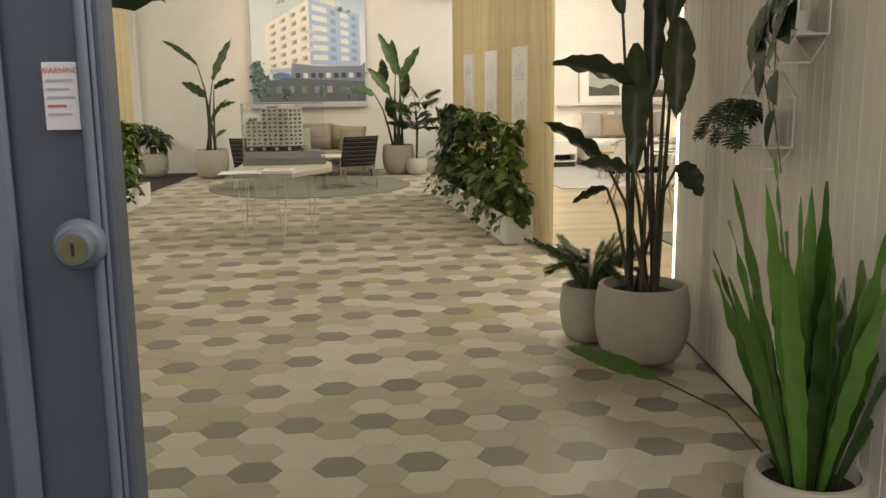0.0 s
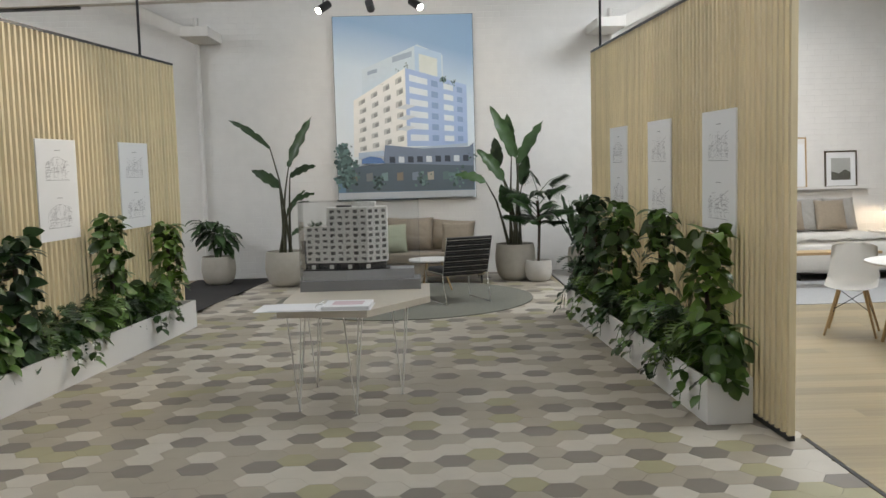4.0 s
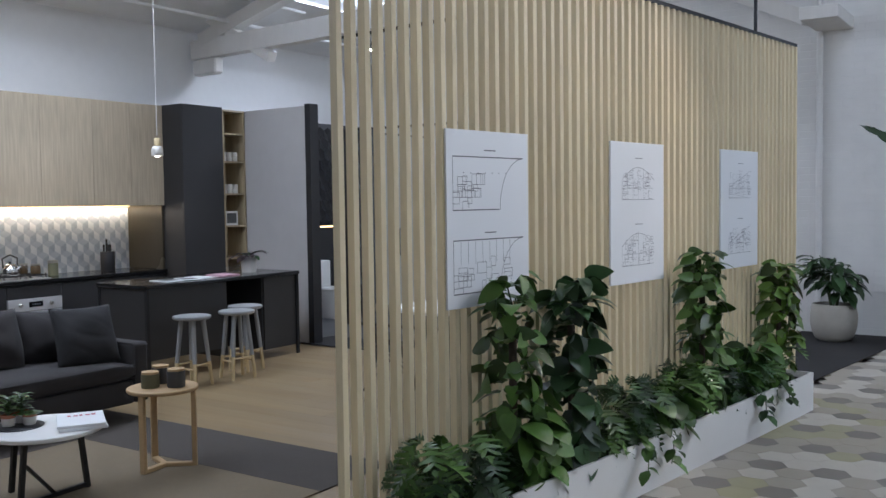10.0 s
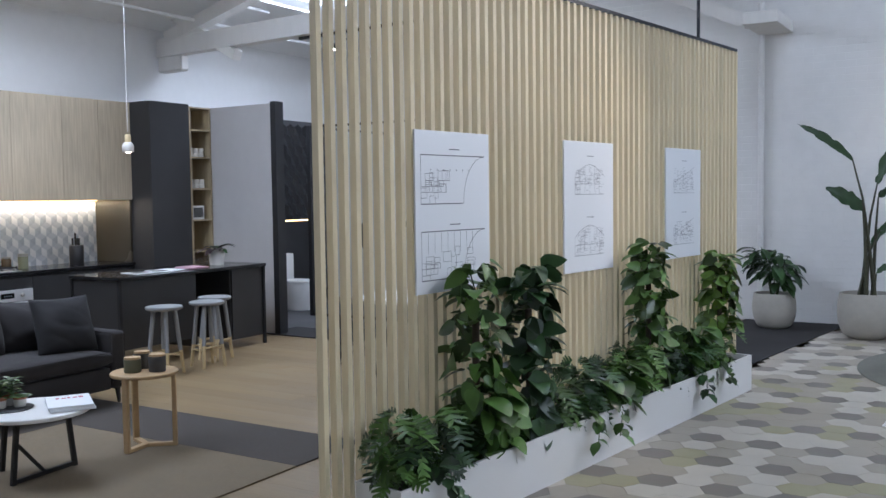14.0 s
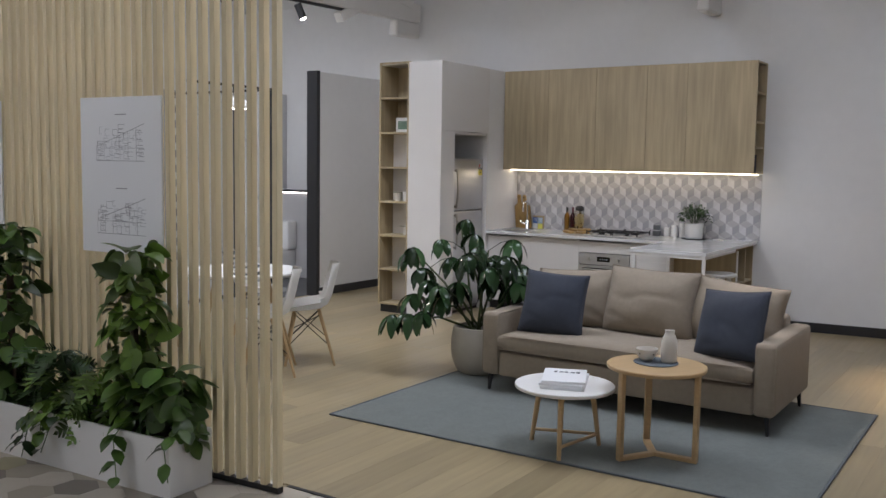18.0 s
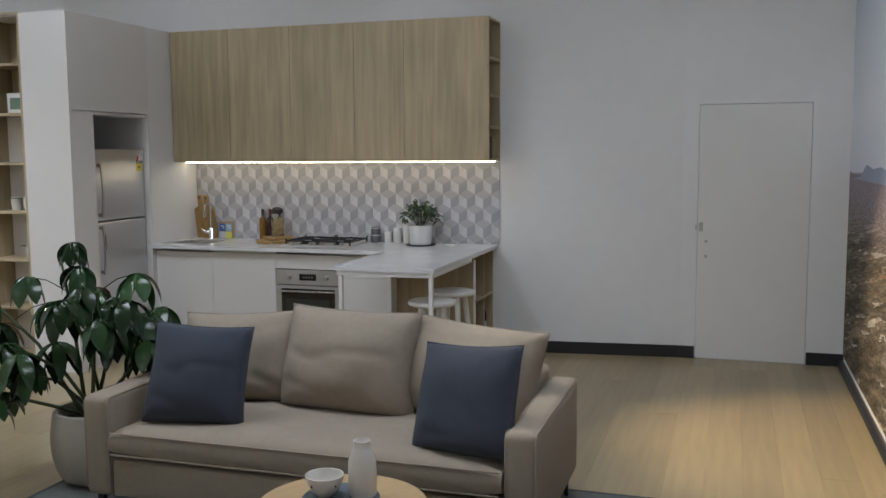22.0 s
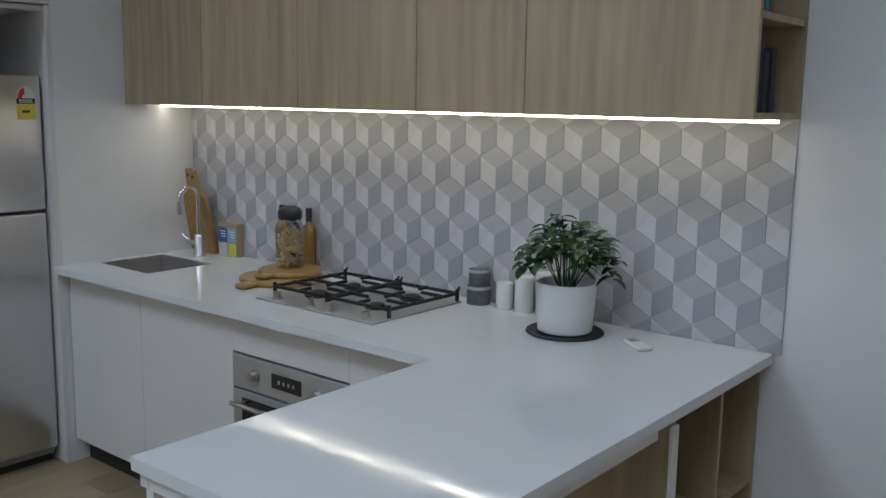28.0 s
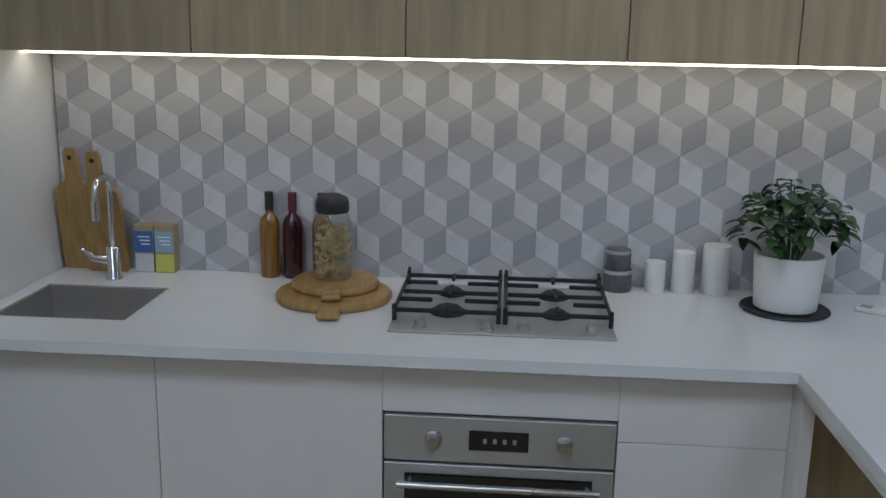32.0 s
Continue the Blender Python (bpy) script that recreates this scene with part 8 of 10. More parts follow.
part("seat", box(-0.62, -0.16, 0.42, 0.62, 0.16, 0.455, 0.004), M_OAKH, wb)
for sx in (-0.5, 0.5):
    for sy in (-0.11, 0.11):
        part("leg", tube([(sx * 1.08, sy * 1.2, 0), (sx, sy, 0.42)], 0.014, 8), M_WHITE, wb, smooth=60)
ns = thing("nightstand", pose(4.45, 17.80, 0), "white bedside cabinet with an open shelf", "nightstand")
for z in (0.10, 0.24, 0.48):
    part("panel", box(-0.22, -0.2, z, 0.22, 0.2, z + 0.02), M_WHITE, ns)
for x in (-0.22, 0.2):
    part("side", box(x, -0.2, 0.121, x + 0.02, 0.2, 0.479), M_WHITE, ns)
part("drawer", box(-0.199, -0.2, 0.262, 0.199, -0.18, 0.476), M_WHITE, ns)
part("back", box(-0.199, 0.18, 0.121, 0.199, 0.199, 0.239), M_BLACK, ns)
part("leg_frame", box(-0.2, -0.18, 0, 0.2, 0.18, 0.099), M_BLACK, ns)
for lx, ly in ((4.40, 17.85), (6.98, 17.95)):
    tl = thing("bedside_lamp", pose(lx, ly, 0.50), "small white bedside reading lamp", "lamp", "bedside lamps")
    part("base", lathe([(0, 0), (0.05, 0), (0.05, 0.012), (0, 0.014)], 20), M_WHITE, tl, smooth=40)
    part("arm", tube([(0, 0, 0.01), (0, 0, 0.26), (-0.03, -0.05, 0.33)], 0.005, 6), M_WHITE, tl, smooth=60)
    part("shade", lathe([(0.02, 0.36), (0.055, 0.29), (0.05, 0.29), (0.0, 0.355)], 20, x=-0.03, y=-0.05), M_WHITE, tl, smooth=50)
    part("bulb", lathe([(0, 0.295), (0.016, 0.30), (0.018, 0.315), (0, 0.33)], 14, x=-0.03, y=-0.05), glow("bulb_warm", (1.0, 0.84, 0.60), 10), tl, "glowing bulb", smooth=60)
    bl = bpy.data.lights.new("bedside_bulb_lamp", "POINT")
    bl.energy, bl.color, bl.shadow_soft_size = 5, WARM, 0.02
    new("bedside_bulb_lamp", bl).location = (lx - 0.03, ly - 0.05, 0.78)
copy_thing(ns, pose(6.98, 17.80, 0))
ps = thing("picture_ledge", pose(5.68, NORTH, 1.14), "long narrow white picture ledge above the bed", "shelf")
part("ledge", box(-1.25, -0.10, 0.0, 1.12, -0.001, 0.02, 0.002), M_WHITE, ps)
part("lip", box(-1.25, -0.108, 0.0, 1.12, -0.1005, 0.04, 0.001), M_WHITE, ps)


def framed(x, z, w, h, label, frame_mat, style, y=NORTH):
    c = thing("framed_picture", pose(x, y - 0.045, z, -4, 0, 0), label, "picture", "pictures on the ledge")
    t = 0.022
    for x0, z0, x1, z1 in ((-w / 2, 0, w / 2, t), (-w / 2, h - t, w / 2, h), (-w / 2, t, -w / 2 + t, h - t), (w / 2 - t, t, w / 2, h - t)):
        part("frame", box(x0, -0.015, z0, x1, 0.01, z1, 0.002), frame_mat, c)
    part("mount", box(-w / 2 + t, -0.002, t, w / 2 - t, 0.004, h - t), M_PAPER, c)
    a, b = w * 0.30, h * 0.30
    part("print", box(-a, -0.004, h / 2 - b, a, -0.0025, h / 2 + b), mat("print_sky_grey", (0.40, 0.41, 0.40), 0.5, vary=0.1), c)
    land = part("print_land", prism([(-a, 0), (a, 0), (a, b * 0.7), (a * 0.4, b * 0.95), (-a * 0.2, b * 0.6), (-a, b * 0.8)], 0, 0.0012), mat("print_land", (0.09, 0.09, 0.075), 0.5, vary=0.4, scale=40), c)
    land.matrix_basis = pose(0, -0.0045, h / 2 - b, 90, 0, 0)
    return c


framed(5.36, 1.162, 1.02, 0.78, "large landscape print in a thin pale oak frame on the ledge", M_OAKH, 0)
framed(6.40, 1.162, 0.50, 0.56, "small picture in a dark metal frame on the ledge", mat("bronze_frame", (0.10, 0.075, 0.05), 0.4, 0.4), 1)
structure("rug_bedroom", box(3.5, 14.2, 0.0, 7.6, 17.98, 0.008), mat("pale_grey_carpet", (0.36, 0.36, 0.36), 0.95, vary=0.08, scale=50, bump=0.3, bump_scale=300), "pale grey carpet under the bed", "rug")

# bathroom behind the black-edged partition
structure("wall_bathroom", box(7.36, 13.66, -0.01, EAST - 0.001, 13.80, 2.736), M_WALL, "white partition of the show bathroom", "wall")
structure("trim", box(7.30, 13.65, 0.0, 7.359, 13.81, 2.745), M_BLACK, "black edge trim of the bathroom partition", "trim")
structure("baseboard", box(7.362, 13.648, 0.0, EAST - 0.002, 13.659, 0.10), M_BLACK, "black skirting along the bathroom partition", "baseboard")
structure("floor_bathroom", box(7.0, 13.81, 0.0, EAST - 0.001, 16.35, 0.006), mat("dark_floor_tile", (0.07, 0.07, 0.075), 0.5, vary=0.08, scale=5), "dark grey bathroom floor tiles", "floor")
structure("wall_bathroom_ledge", box(8.50, 13.81, 0.007, EAST - 0.001, 15.44, 1.22), mat("pale_grey_panel", (0.46, 0.45, 0.45), 0.5, vary=0.04), "pale half-height wall behind the toilet", "wall")
structure("trim", box(8.47, 13.812, 1.2205, EAST - 0.002, 15.44, 1.245), M_BLACK, "thin black ledge over the half wall", "trim")
structure("ledge_light", box(8.488, 13.9, 1.203, 8.4985, 15.4, 1.218), glow("ledge_led", (1.0, 0.92, 0.8), 6), "glowing strip under the bathroom ledge", "light strip")
tw = structure("wall_shower", box(7.285, 16.36, -0.01, EAST - 0.001, 16.50, 2.60), mat("dark_grout", (0.28, 0.28, 0.29), 0.8), "shower wall of long white tiles", "wall")
tile_me = None
for r in range(25):
    for k in range(9):
        x0 = 6.28 - (0.16 if r % 2 else 0.0) + k * 0.303
        x1 = min(x0 + 0.298, EAST - 0.004)
        if x0 < 7.285 or x0 >= EAST - 0.02 or x1 - x0 < 0.05:
            continue
        if x1 - x0 > 0.29:
            if tile_me is None:
                ob = part("tile", box(0, -0.006, 0, 0.298, 0.0, 0.097, 0.001), M_WHITE, tw)
                tile_me = ob.data
            else:
                ob = new("tile", tile_me)
                ob.parent = tw
        else:
            ob = part("tile", box(0, -0.006, 0, x1 - x0, 0.0, 0.097, 0.001), M_WHITE, tw)
        ob.location = (x0, 16.359, 0.05 + r * 0.102)
tw2 = structure("wall_shower_end", box(8.51, 15.441, 0.007, EAST - 0.001, 16.34, 2.60), mat("pale_grout", (0.62, 0.62, 0.62), 0.7), "end wall of the shower in long white tiles", "wall")
for r in range(25):
    for y0, y1 in ((15.443, 15.74), (15.744, 16.04), (16.044, 16.338)) if r % 2 else ((15.443, 15.59), (15.594, 15.89), (15.894, 16.19), (16.194, 16.338)):
        part("tile", box(8.5035, y0, 0.05 + r * 0.102, 8.5095, y1, 0.147 + r * 0.102, 0.001), M_WHITE, tw2)
sg = thing("shower_screen", pose(0, 0, 0), "clear glass shower screen in a black frame", "shower screen")
part("post", box(7.235, 14.30, 0.006, 7.335, 14.38, 2.55, 0.002), M_BLACK, sg)
part("post", box(6.60, 14.33, 0.006, 6.62, 14.35, 2.55), M_BLACK, sg)
part("rail", box(5.9, 14.33, 2.52, 7.234, 14.35, 2.55), M_BLACK, sg)
part("rail", box(7.27, 14.381, 2.52, 7.29, 16.35, 2.55), M_BLACK, sg)
part("sill", box(5.9, 14.32, 0.0, 7.234, 14.36, 0.05), M_BLACK, sg)
for x0, y0, x1, y1 in ((5.9, 14.337, 6.599, 14.343), (6.621, 14.337, 7.234, 14.343), (7.277, 14.385, 7.283, 16.34)):
    p = part("glass_pane", box(x0, y0, 0.051, x1, y1, 2.519), M_ACRYLIC, sg, "clear glass pane")
    p.visible_shadow = False
sh = thing("hand_shower", pose(8.503, 15.92, 0, 0, 0, -90), "chrome hand shower on a rail", "shower")
part("rail", tube([(0, -0.05, 1.15), (0, -0.05, 1.95)], 0.010, 10), M_CHROME, sh, smooth=60)
for z in (1.16, 1.94):
    part("bracket", tube([(0, 0, z), (0, -0.05, z)], 0.012, 10), M_CHROME, sh, smooth=60)
part("head", tube([(0, -0.05, 1.88), (-0.02, -0.16, 1.96), (-0.02, -0.2, 1.94)], 0.03, 12, radii=[0.012, 0.018, 0.045]), M_CHROME, sh, smooth=60)
part("hose", tube([(0, -0.06, 1.85), (0.05, -0.10, 1.5), (0.04, -0.10, 1.1), (0.1, -0.02, 1.05)], 0.007, 8), M_CHROME, sh, smooth=60)
part("mixer", tube([(0.1, 0, 1.12), (0.1, -0.05, 1.12)], 0.04, 18), M_CHROME, sh, smooth=50)


def toilet(m, label):
    c = thing("toilet", m, label, "toilet")
    part("cistern", box(-0.19, 0.42, 0.40, 0.19, 0.60, 0.80, 0.02, seg=3), M_WHITE, c, smooth=50)
    part("pan", lathe([(0, 0), (0.16, 0), (0.165, 0.02), (0.18, 0.25), (0.20, 0.38), (0.19, 0.40), (0, 0.40)], 32, y=0.20, sy=1.35), M_WHITE, c, smooth=50)
    part("pan_back", box(-0.17, 0.30, 0.0, 0.17, 0.60, 0.399, 0.02, seg=2), M_WHITE, c, smooth=50)
    part("seat", lathe([(0, 0.401), (0.205, 0.401), (0.21, 0.41), (0.20, 0.43), (0, 0.432)], 32, y=0.19, sy=1.3), M_WHITE, c, smooth=50)
    part("button", lathe([(0, 0.801), (0.02, 0.801), (0.02, 0.806), (0, 0.807)], 16, y=0.51), M_CHROME, c, smooth=40)
    return c


toilet(pose(7.895, 15.25, 0.006, 0, 0, -90), "white close-coupled toilet against the half wall")
sp = thing("potted_succulent", pose(8.56, 14.62, 1.245), "small dark plant in a white pot on the ledge", "potted plant")
part("pot", lathe([(0, 0), (0.045, 0), (0.055, 0.10), (0.05, 0.10), (0.045, 0.08), (0, 0.08)], 20), M_WHITE, sp, smooth=50)
bm = bmesh.new()
rr = random.Random(3)
for k in range(40):
    a = rr.uniform(0, 6.28)
    blade(bm, (0, 0, 0.08 + rr.uniform(0, 0.04)), (math.cos(a), math.sin(a), rr.uniform(0.2, 1.5)), 0.11, 0.03, droop=0.8, seg=3)
part("leaves", bm, M_LEAFD, sp)["kind"] = "stuff"


# ---- small things in the east kitchen ----
M_GLASSCLEAR = glass("jar_glass", (0.97, 0.98, 0.97))
bp = thing("chopping_board", pose(8.505, 11.475, 0.901, 0, -9, 0), "acacia chopping board with a handle, leaning on the tiles", "chopping board", "chopping boards")
M_ACACIA = mat("acacia_wood", (0.345, 0.215, 0.072), 0.42, vary=0.42, scale=10, grain=(1, 8, 1.2))
out = [(-0.062, 0), (0.062, 0), (0.067, 0.006), (0.067, 0.255), (0.06, 0.272), (0.045, 0.282), (0.027, 0.295), (0.022, 0.315), (0.022, 0.385), (0.015, 0.40), (-0.015, 0.40), (-0.022, 0.385), (-0.022, 0.315), (-0.027, 0.295), (-0.045, 0.282), (-0.06, 0.272), (-0.067, 0.255), (-0.067, 0.006)]
bm = prism(out, 0, 0.018)
bmesh.ops.transform(bm, matrix=Matrix(((0, 0, 1, 0), (1, 0, 0, 0), (0, 1, 0, 0), (0, 0, 0, 1))), verts=bm.verts)
part("board", bm, M_ACACIA, bp)
# flat dark disc painted in for the shaded hanging hole
hl = lathe([(0, 0), (0.008, 0)], 14)
bmesh.ops.transform(hl, matrix=pose(-0.0008, 0, 0.372, 0, -90, 0), verts=hl.verts)
part("hole", hl, M_DARKGAP, bp)
copy_thing(bp, pose(8.478, 11.385, 0.901, 0, -11, 0))
for k, (y, cb, cl) in enumerate(((11.268, (0.06, 0.14, 0.38), (0.55, 0.56, 0.58)), (11.202, (0.30, 0.42, 0.52), (0.62, 0.60, 0.12)))):
    bx = thing("food_box", pose(8.507, y, 0.90), "small cardboard food box with blue and yellow panels", "box", "food boxes")
    part("carton", box(-0.022, -0.031, 0, 0.022, 0.031, 0.155, 0.001), mat("kraft_card", (0.36, 0.28, 0.17), 0.8), bx)
    part("label_top", box(-0.0235, -0.030, 0.066, -0.0225, 0.030, 0.135), mat("box_blue_%d" % k, cb, 0.5), bx)
    part("label_bottom", box(-0.0235, -0.030, 0.003, -0.0225, 0.030, 0.062), mat("box_low_%d" % k, cl, 0.5), bx)
    for q in range(3):
        part("label_line", box(-0.0243, -0.02, 0.115 - q * 0.012, -0.0236, 0.02 - q * 0.006, 0.119 - q * 0.012), M_PAPER, bx)
BOT = [(0, 0), (0.029, 0), (0.031, 0.004), (0.031, 0.17), (0.026, 0.19), (0.012, 0.205), (0.011, 0.235), (0, 0.236)]
CAP = [(0.0115, 0.215), (0.0135, 0.215), (0.0135, 0.272), (0, 0.273)]
for y, x, col, cm in ((10.862, 8.496, (0.42, 0.21, 0.04), M_BLACK), (10.788, 8.496, (0.07, 0.012, 0.02), mat("dark_red_cap", (0.10, 0.02, 0.03), 0.5)), (10.695, 8.498, (0.46, 0.27, 0.06), M_BLACK)):
    om = mat("oil_%02d" % int(col[0] * 100 + col[2] * 1000), col, 0.05, vary=0.05, spec=0.6)
    om.node_tree.nodes["Principled BSDF"].inputs["Transmission Weight"].default_value = 0.55
    bottle("oil_bottle", x, y, 0.90, BOT, om, (CAP, cm), "slim bottle of oil or vinegar on the bench")
rb = thing("serving_board", pose(8.275, 10.615, 0.90, 0, 0, 6), "round two-tier timber serving board with a handle", "serving board")
part("disc", lathe([(0, 0), (0.165, 0), (0.17, 0.006), (0.17, 0.016), (0.165, 0.022), (0, 0.022)], 44), M_ACACIA, rb, smooth=40)
part("handle", box(-0.235, -0.032, 0.002, -0.150, 0.032, 0.020, 0.008, seg=2), M_ACACIA, rb, smooth=50)
part("upper_disc", lathe([(0, 0.0225), (0.125, 0.0225), (0.13, 0.028), (0.13, 0.038), (0.125, 0.044), (0, 0.044)], 40, x=0.05), M_ACACIA, rb, smooth=40)
part("upper_handle", box(-0.13, -0.028, 0.024, -0.07, 0.028, 0.042, 0.008, seg=2), M_ACACIA, rb, smooth=50)
pj = thing("pasta_jar", pose(8.335, 10.63, 0.9445), "clear jar of spiral pasta with a black lid", "jar")
jar_p = part("jar", lathe([(0, 0.001), (0.053, 0.001), (0.057, 0.008), (0.057, 0.165), (0.048, 0.19), (0.045, 0.20), (0.043, 0.20), (0.053, 0.16), (0.053, 0.01), (0, 0.006)], 28), M_GLASSCLEAR, pj, smooth=50)
jar_p.visible_shadow = False
part("lid", lathe([(0, 0.201), (0.046, 0.201), (0.050, 0.206), (0.050, 0.232), (0.044, 0.245), (0.02, 0.256), (0, 0.257)], 24), M_BLACK, pj, "black clip lid", smooth=50)
rr = random.Random(8)
M_PASTA = mat("pasta", (0.50, 0.39, 0.18), 0.6, vary=0.15, random_=0.15)
pm = None
for k in range(110):
    a, r, z = rr.uniform(0, 6.28), 0.046 * math.sqrt(rr.random()), 0.015 + 0.145 * rr.random()
    m = pose(r * math.cos(a), r * math.sin(a), z, rr.uniform(0, 180), rr.uniform(0, 180), 0)
    if pm is None:
        bm = tube([(0.005 * math.cos(q * 1.3), 0.005 * math.sin(q * 1.3), -0.014 + q * 0.004) for q in range(8)], 0.0035, 4)
        ob = part("pasta_spiral", bm, M_PASTA, pj, smooth=60)
        pm = ob.data
    else:
        ob = new("pasta_spiral", pm)
        ob.parent = pj
    ob.matrix_basis = m
tn = thing("tin_pair", pose(8.485, 9.770, 0.90), "two stacked dark grey patterned tins", "tin")
M_TIN = mat("grey_tin", (0.12, 0.125, 0.13), 0.5, vary=0.35, scale=90)
part("tin", lathe([(0, 0), (0.043, 0), (0.044, 0.002), (0.044, 0.066), (0.041, 0.068), (0, 0.068)], 28), M_TIN, tn, smooth=40)
part("lid_band", lathe([(0.0446, 0.056), (0.0446, 0.067)], 28), mat("tin_pale", (0.42, 0.42, 0.42), 0.4), tn)
part("tin", lathe([(0, 0.0685), (0.037, 0.0685), (0.038, 0.07), (0.038, 0.128), (0.035, 0.130), (0, 0.130)], 28), M_TIN, tn, smooth=40)
part("lid_band", lathe([(0.0386, 0.118), (0.0386, 0.129)], 28), mat("tin_pale", (0.42, 0.42, 0.42), 0.4), tn)
for y, r, h in ((9.655, 0.031, 0.095), (9.570, 0.034, 0.128), (9.473, 0.041, 0.152)):
    cn = thing("white_canister", pose(8.488, y, 0.90), "plain white ceramic canister on the bench", "canister", "white canisters")
    part("body", lathe([(0, 0), (r * 0.96, 0), (r, 0.004), (r, h - 0.006), (r * 0.96, h - 0.001), (0, h)], 28), M_WHITE, cn, smooth=50)
kp = thing("kitchen_plant", pose(8.33, 9.305, 0.90), "leafy green plant in a white pot on a black dish", "potted plant")
part("dish", lathe([(0, 0), (0.118, 0), (0.126, 0.004), (0.124, 0.009), (0.11, 0.006), (0, 0.006)], 36), M_BLACK, kp, "black saucer", smooth=40)
part("pot", lathe([(0, 0.0065), (0.078, 0.0065), (0.088, 0.012), (0.098, 0.155), (0.096, 0.168), (0.090, 0.168), (0.086, 0.14), (0, 0.14)], 36), M_WHITE, kp, smooth=50)
rr = random.Random(12)
for k in range(24):
    a = k * 2.4
    rad = 0.15 * math.sqrt((k + 0.7) / 24)
    e = Vector((rad * math.cos(a), rad * math.sin(a), 0.37 - 4.2 * rad * rad + rr.uniform(-0.035, 0.02)))
    bm = tube([(0.02 * math.cos(a), 0.02 * math.sin(a), 0.14), e * 0.6 + Vector((0, 0, 0.09)), e], 0.0022, 5)
    for w in range(9):
        b = a + rr.gauss(0, 1.5)
        blade(bm, e - Vector((0, 0, 0.009 * w)), (math.cos(b), math.sin(b), rr.uniform(-0.1, 0.5)), rr.uniform(0.040, 0.066), rr.uniform(0.026, 0.040), droop=rr.uniform(0.5, 1.3), fold=0.25, shape="heart", seg=5)
    part("sprig", bm, M_LEAFD, kp, smooth=80)
rm = thing("remote_control", pose(8.33, 9.045, 0.90, 0, 0, 55), "white air-conditioner remote on the bench", "remote")
part("case", box(-0.055, -0.024, 0, 0.055, 0.024, 0.014, 0.005, seg=2), M_WHITE, rm, smooth=50)
part("screen", box(0.012, -0.017, 0.0142, 0.045, 0.017, 0.0150), mat("lcd_grey", (0.22, 0.24, 0.22), 0.3), rm)
# goods on the open shelves
for k, (z, items) in enumerate(((1.61, ((8.30, 0.05, 0.19, (0.02, 0.025, 0.05)), (8.36, 0.035, 0.17, (0.03, 0.03, 0.04)), (8.42, 0.03, 0.18, (0.05, 0.05, 0.07)))), (1.875, ((8.30, 0.04, 0.13, (0.03, 0.05, 0.10)),)), (2.13, ((8.32, 0.06, 0.12, (0.40, 0.40, 0.42)),)))):
    for x, w, h, col in items:
        b = box(x, K_S + 0.05, z + 0.0035, x + w, K_S + 0.24, z + 0.003 + h, 0.002)
        tagged(link("book", b, mat("book_%d" % round(col[2] * 100), col, 0.6)), "dark book standing in the open end shelf", "book", "shelf books")
cd2 = thing("blue_candle", pose(8.40, K_S + 0.10, 1.873), "turquoise glass candle in the open end shelf", "candle")
part("glass", lathe([(0, 0), (0.034, 0), (0.036, 0.004), (0.036, 0.085), (0.033, 0.085), (0.033, 0.07), (0, 0.07)], 22), mat("turquoise_glass", (0.05, 0.33, 0.38), 0.15), cd2, smooth=50)
for z, items in ((1.985, ("frame",)), (1.235, ("cup", "pot")), (0.865, ("pot",)), (0.49, ("cup",)), (1.61, ())):
    for k, kind in enumerate(items):
        x, y = 7.02, 12.10 + 0.12 * k
        if kind == "frame":
            f = thing("photo_frame", pose(x, 12.16, z), "small white photo frame on the oak shelf", "picture")
            part("frame", box(-0.012, -0.09, 0, 0.0, 0.09, 0.16, 0.002), M_WHITE, f)
            part("print", box(-0.0145, -0.06, 0.035, -0.0125, 0.06, 0.125), mat("green_print", (0.16, 0.24, 0.18), 0.5, vary=0.3, scale=40), f)
        else:
            f = thing("shelf_cup" if kind == "cup" else "shelf_pot", pose(x, y, z), "small white ceramic pot on the oak shelf", "pot", "shelf pots")
            part("body", lathe([(0, 0), (0.035, 0), (0.045, 0.10), (0.041, 0.10), (0.033, 0.01), (0, 0.008)], 22), M_WHITE, f, smooth=50)
            if kind == "pot":
                bm = bmesh.new()
                for q in range(22):
                    a = q * 2.4
                    blade(bm, (0.01 * math.cos(a), 0.01 * math.sin(a), 0.07), (math.cos(a), math.sin(a), 1.2), 0.09, 0.025, droop=1.0, seg=3)
                part("leaves", bm, M_LEAF, f)["kind"] = "stuff"


# ---- west show room: dark kitchen and lounge ----
WF, WX = -9.45, WEST + 0.012
M_CHARM = mat("charcoal_door", (0.027, 0.0265, 0.0275), 0.45, vary=0.12, scale=5, random_=0.06)
M_BLACKSTONE = mat("black_bench", (0.012, 0.012, 0.013), 0.2, vary=0.2, scale=30, coat=0.15)
M_OAKPALE = mat("washed_oak_veneer", (0.46, 0.38, 0.27), 0.5, vary=0.24, scale=6, grain=(7, 7, 0.45), random_=0.05)


def west_tall(y0, y1, xf, z1, label, doors=1):
    c = thing("tall_cabinet", pose(0, 0, 0), label, "cabinet", "charcoal tall cabinets")
    part("body", box(WX, y0, 0.10, xf - 0.021, y1, z1), M_CHARM, c)
    part("door", box(xf - 0.02, y0 + 0.001, 0.105, xf, y1 - 0.001, z1, 0.0015), M_CHARM, c)
    part("kickboard", box(WX, y0 + 0.002, 0, xf - 0.06, y1 - 0.002, 0.099), M_BLACK, c)


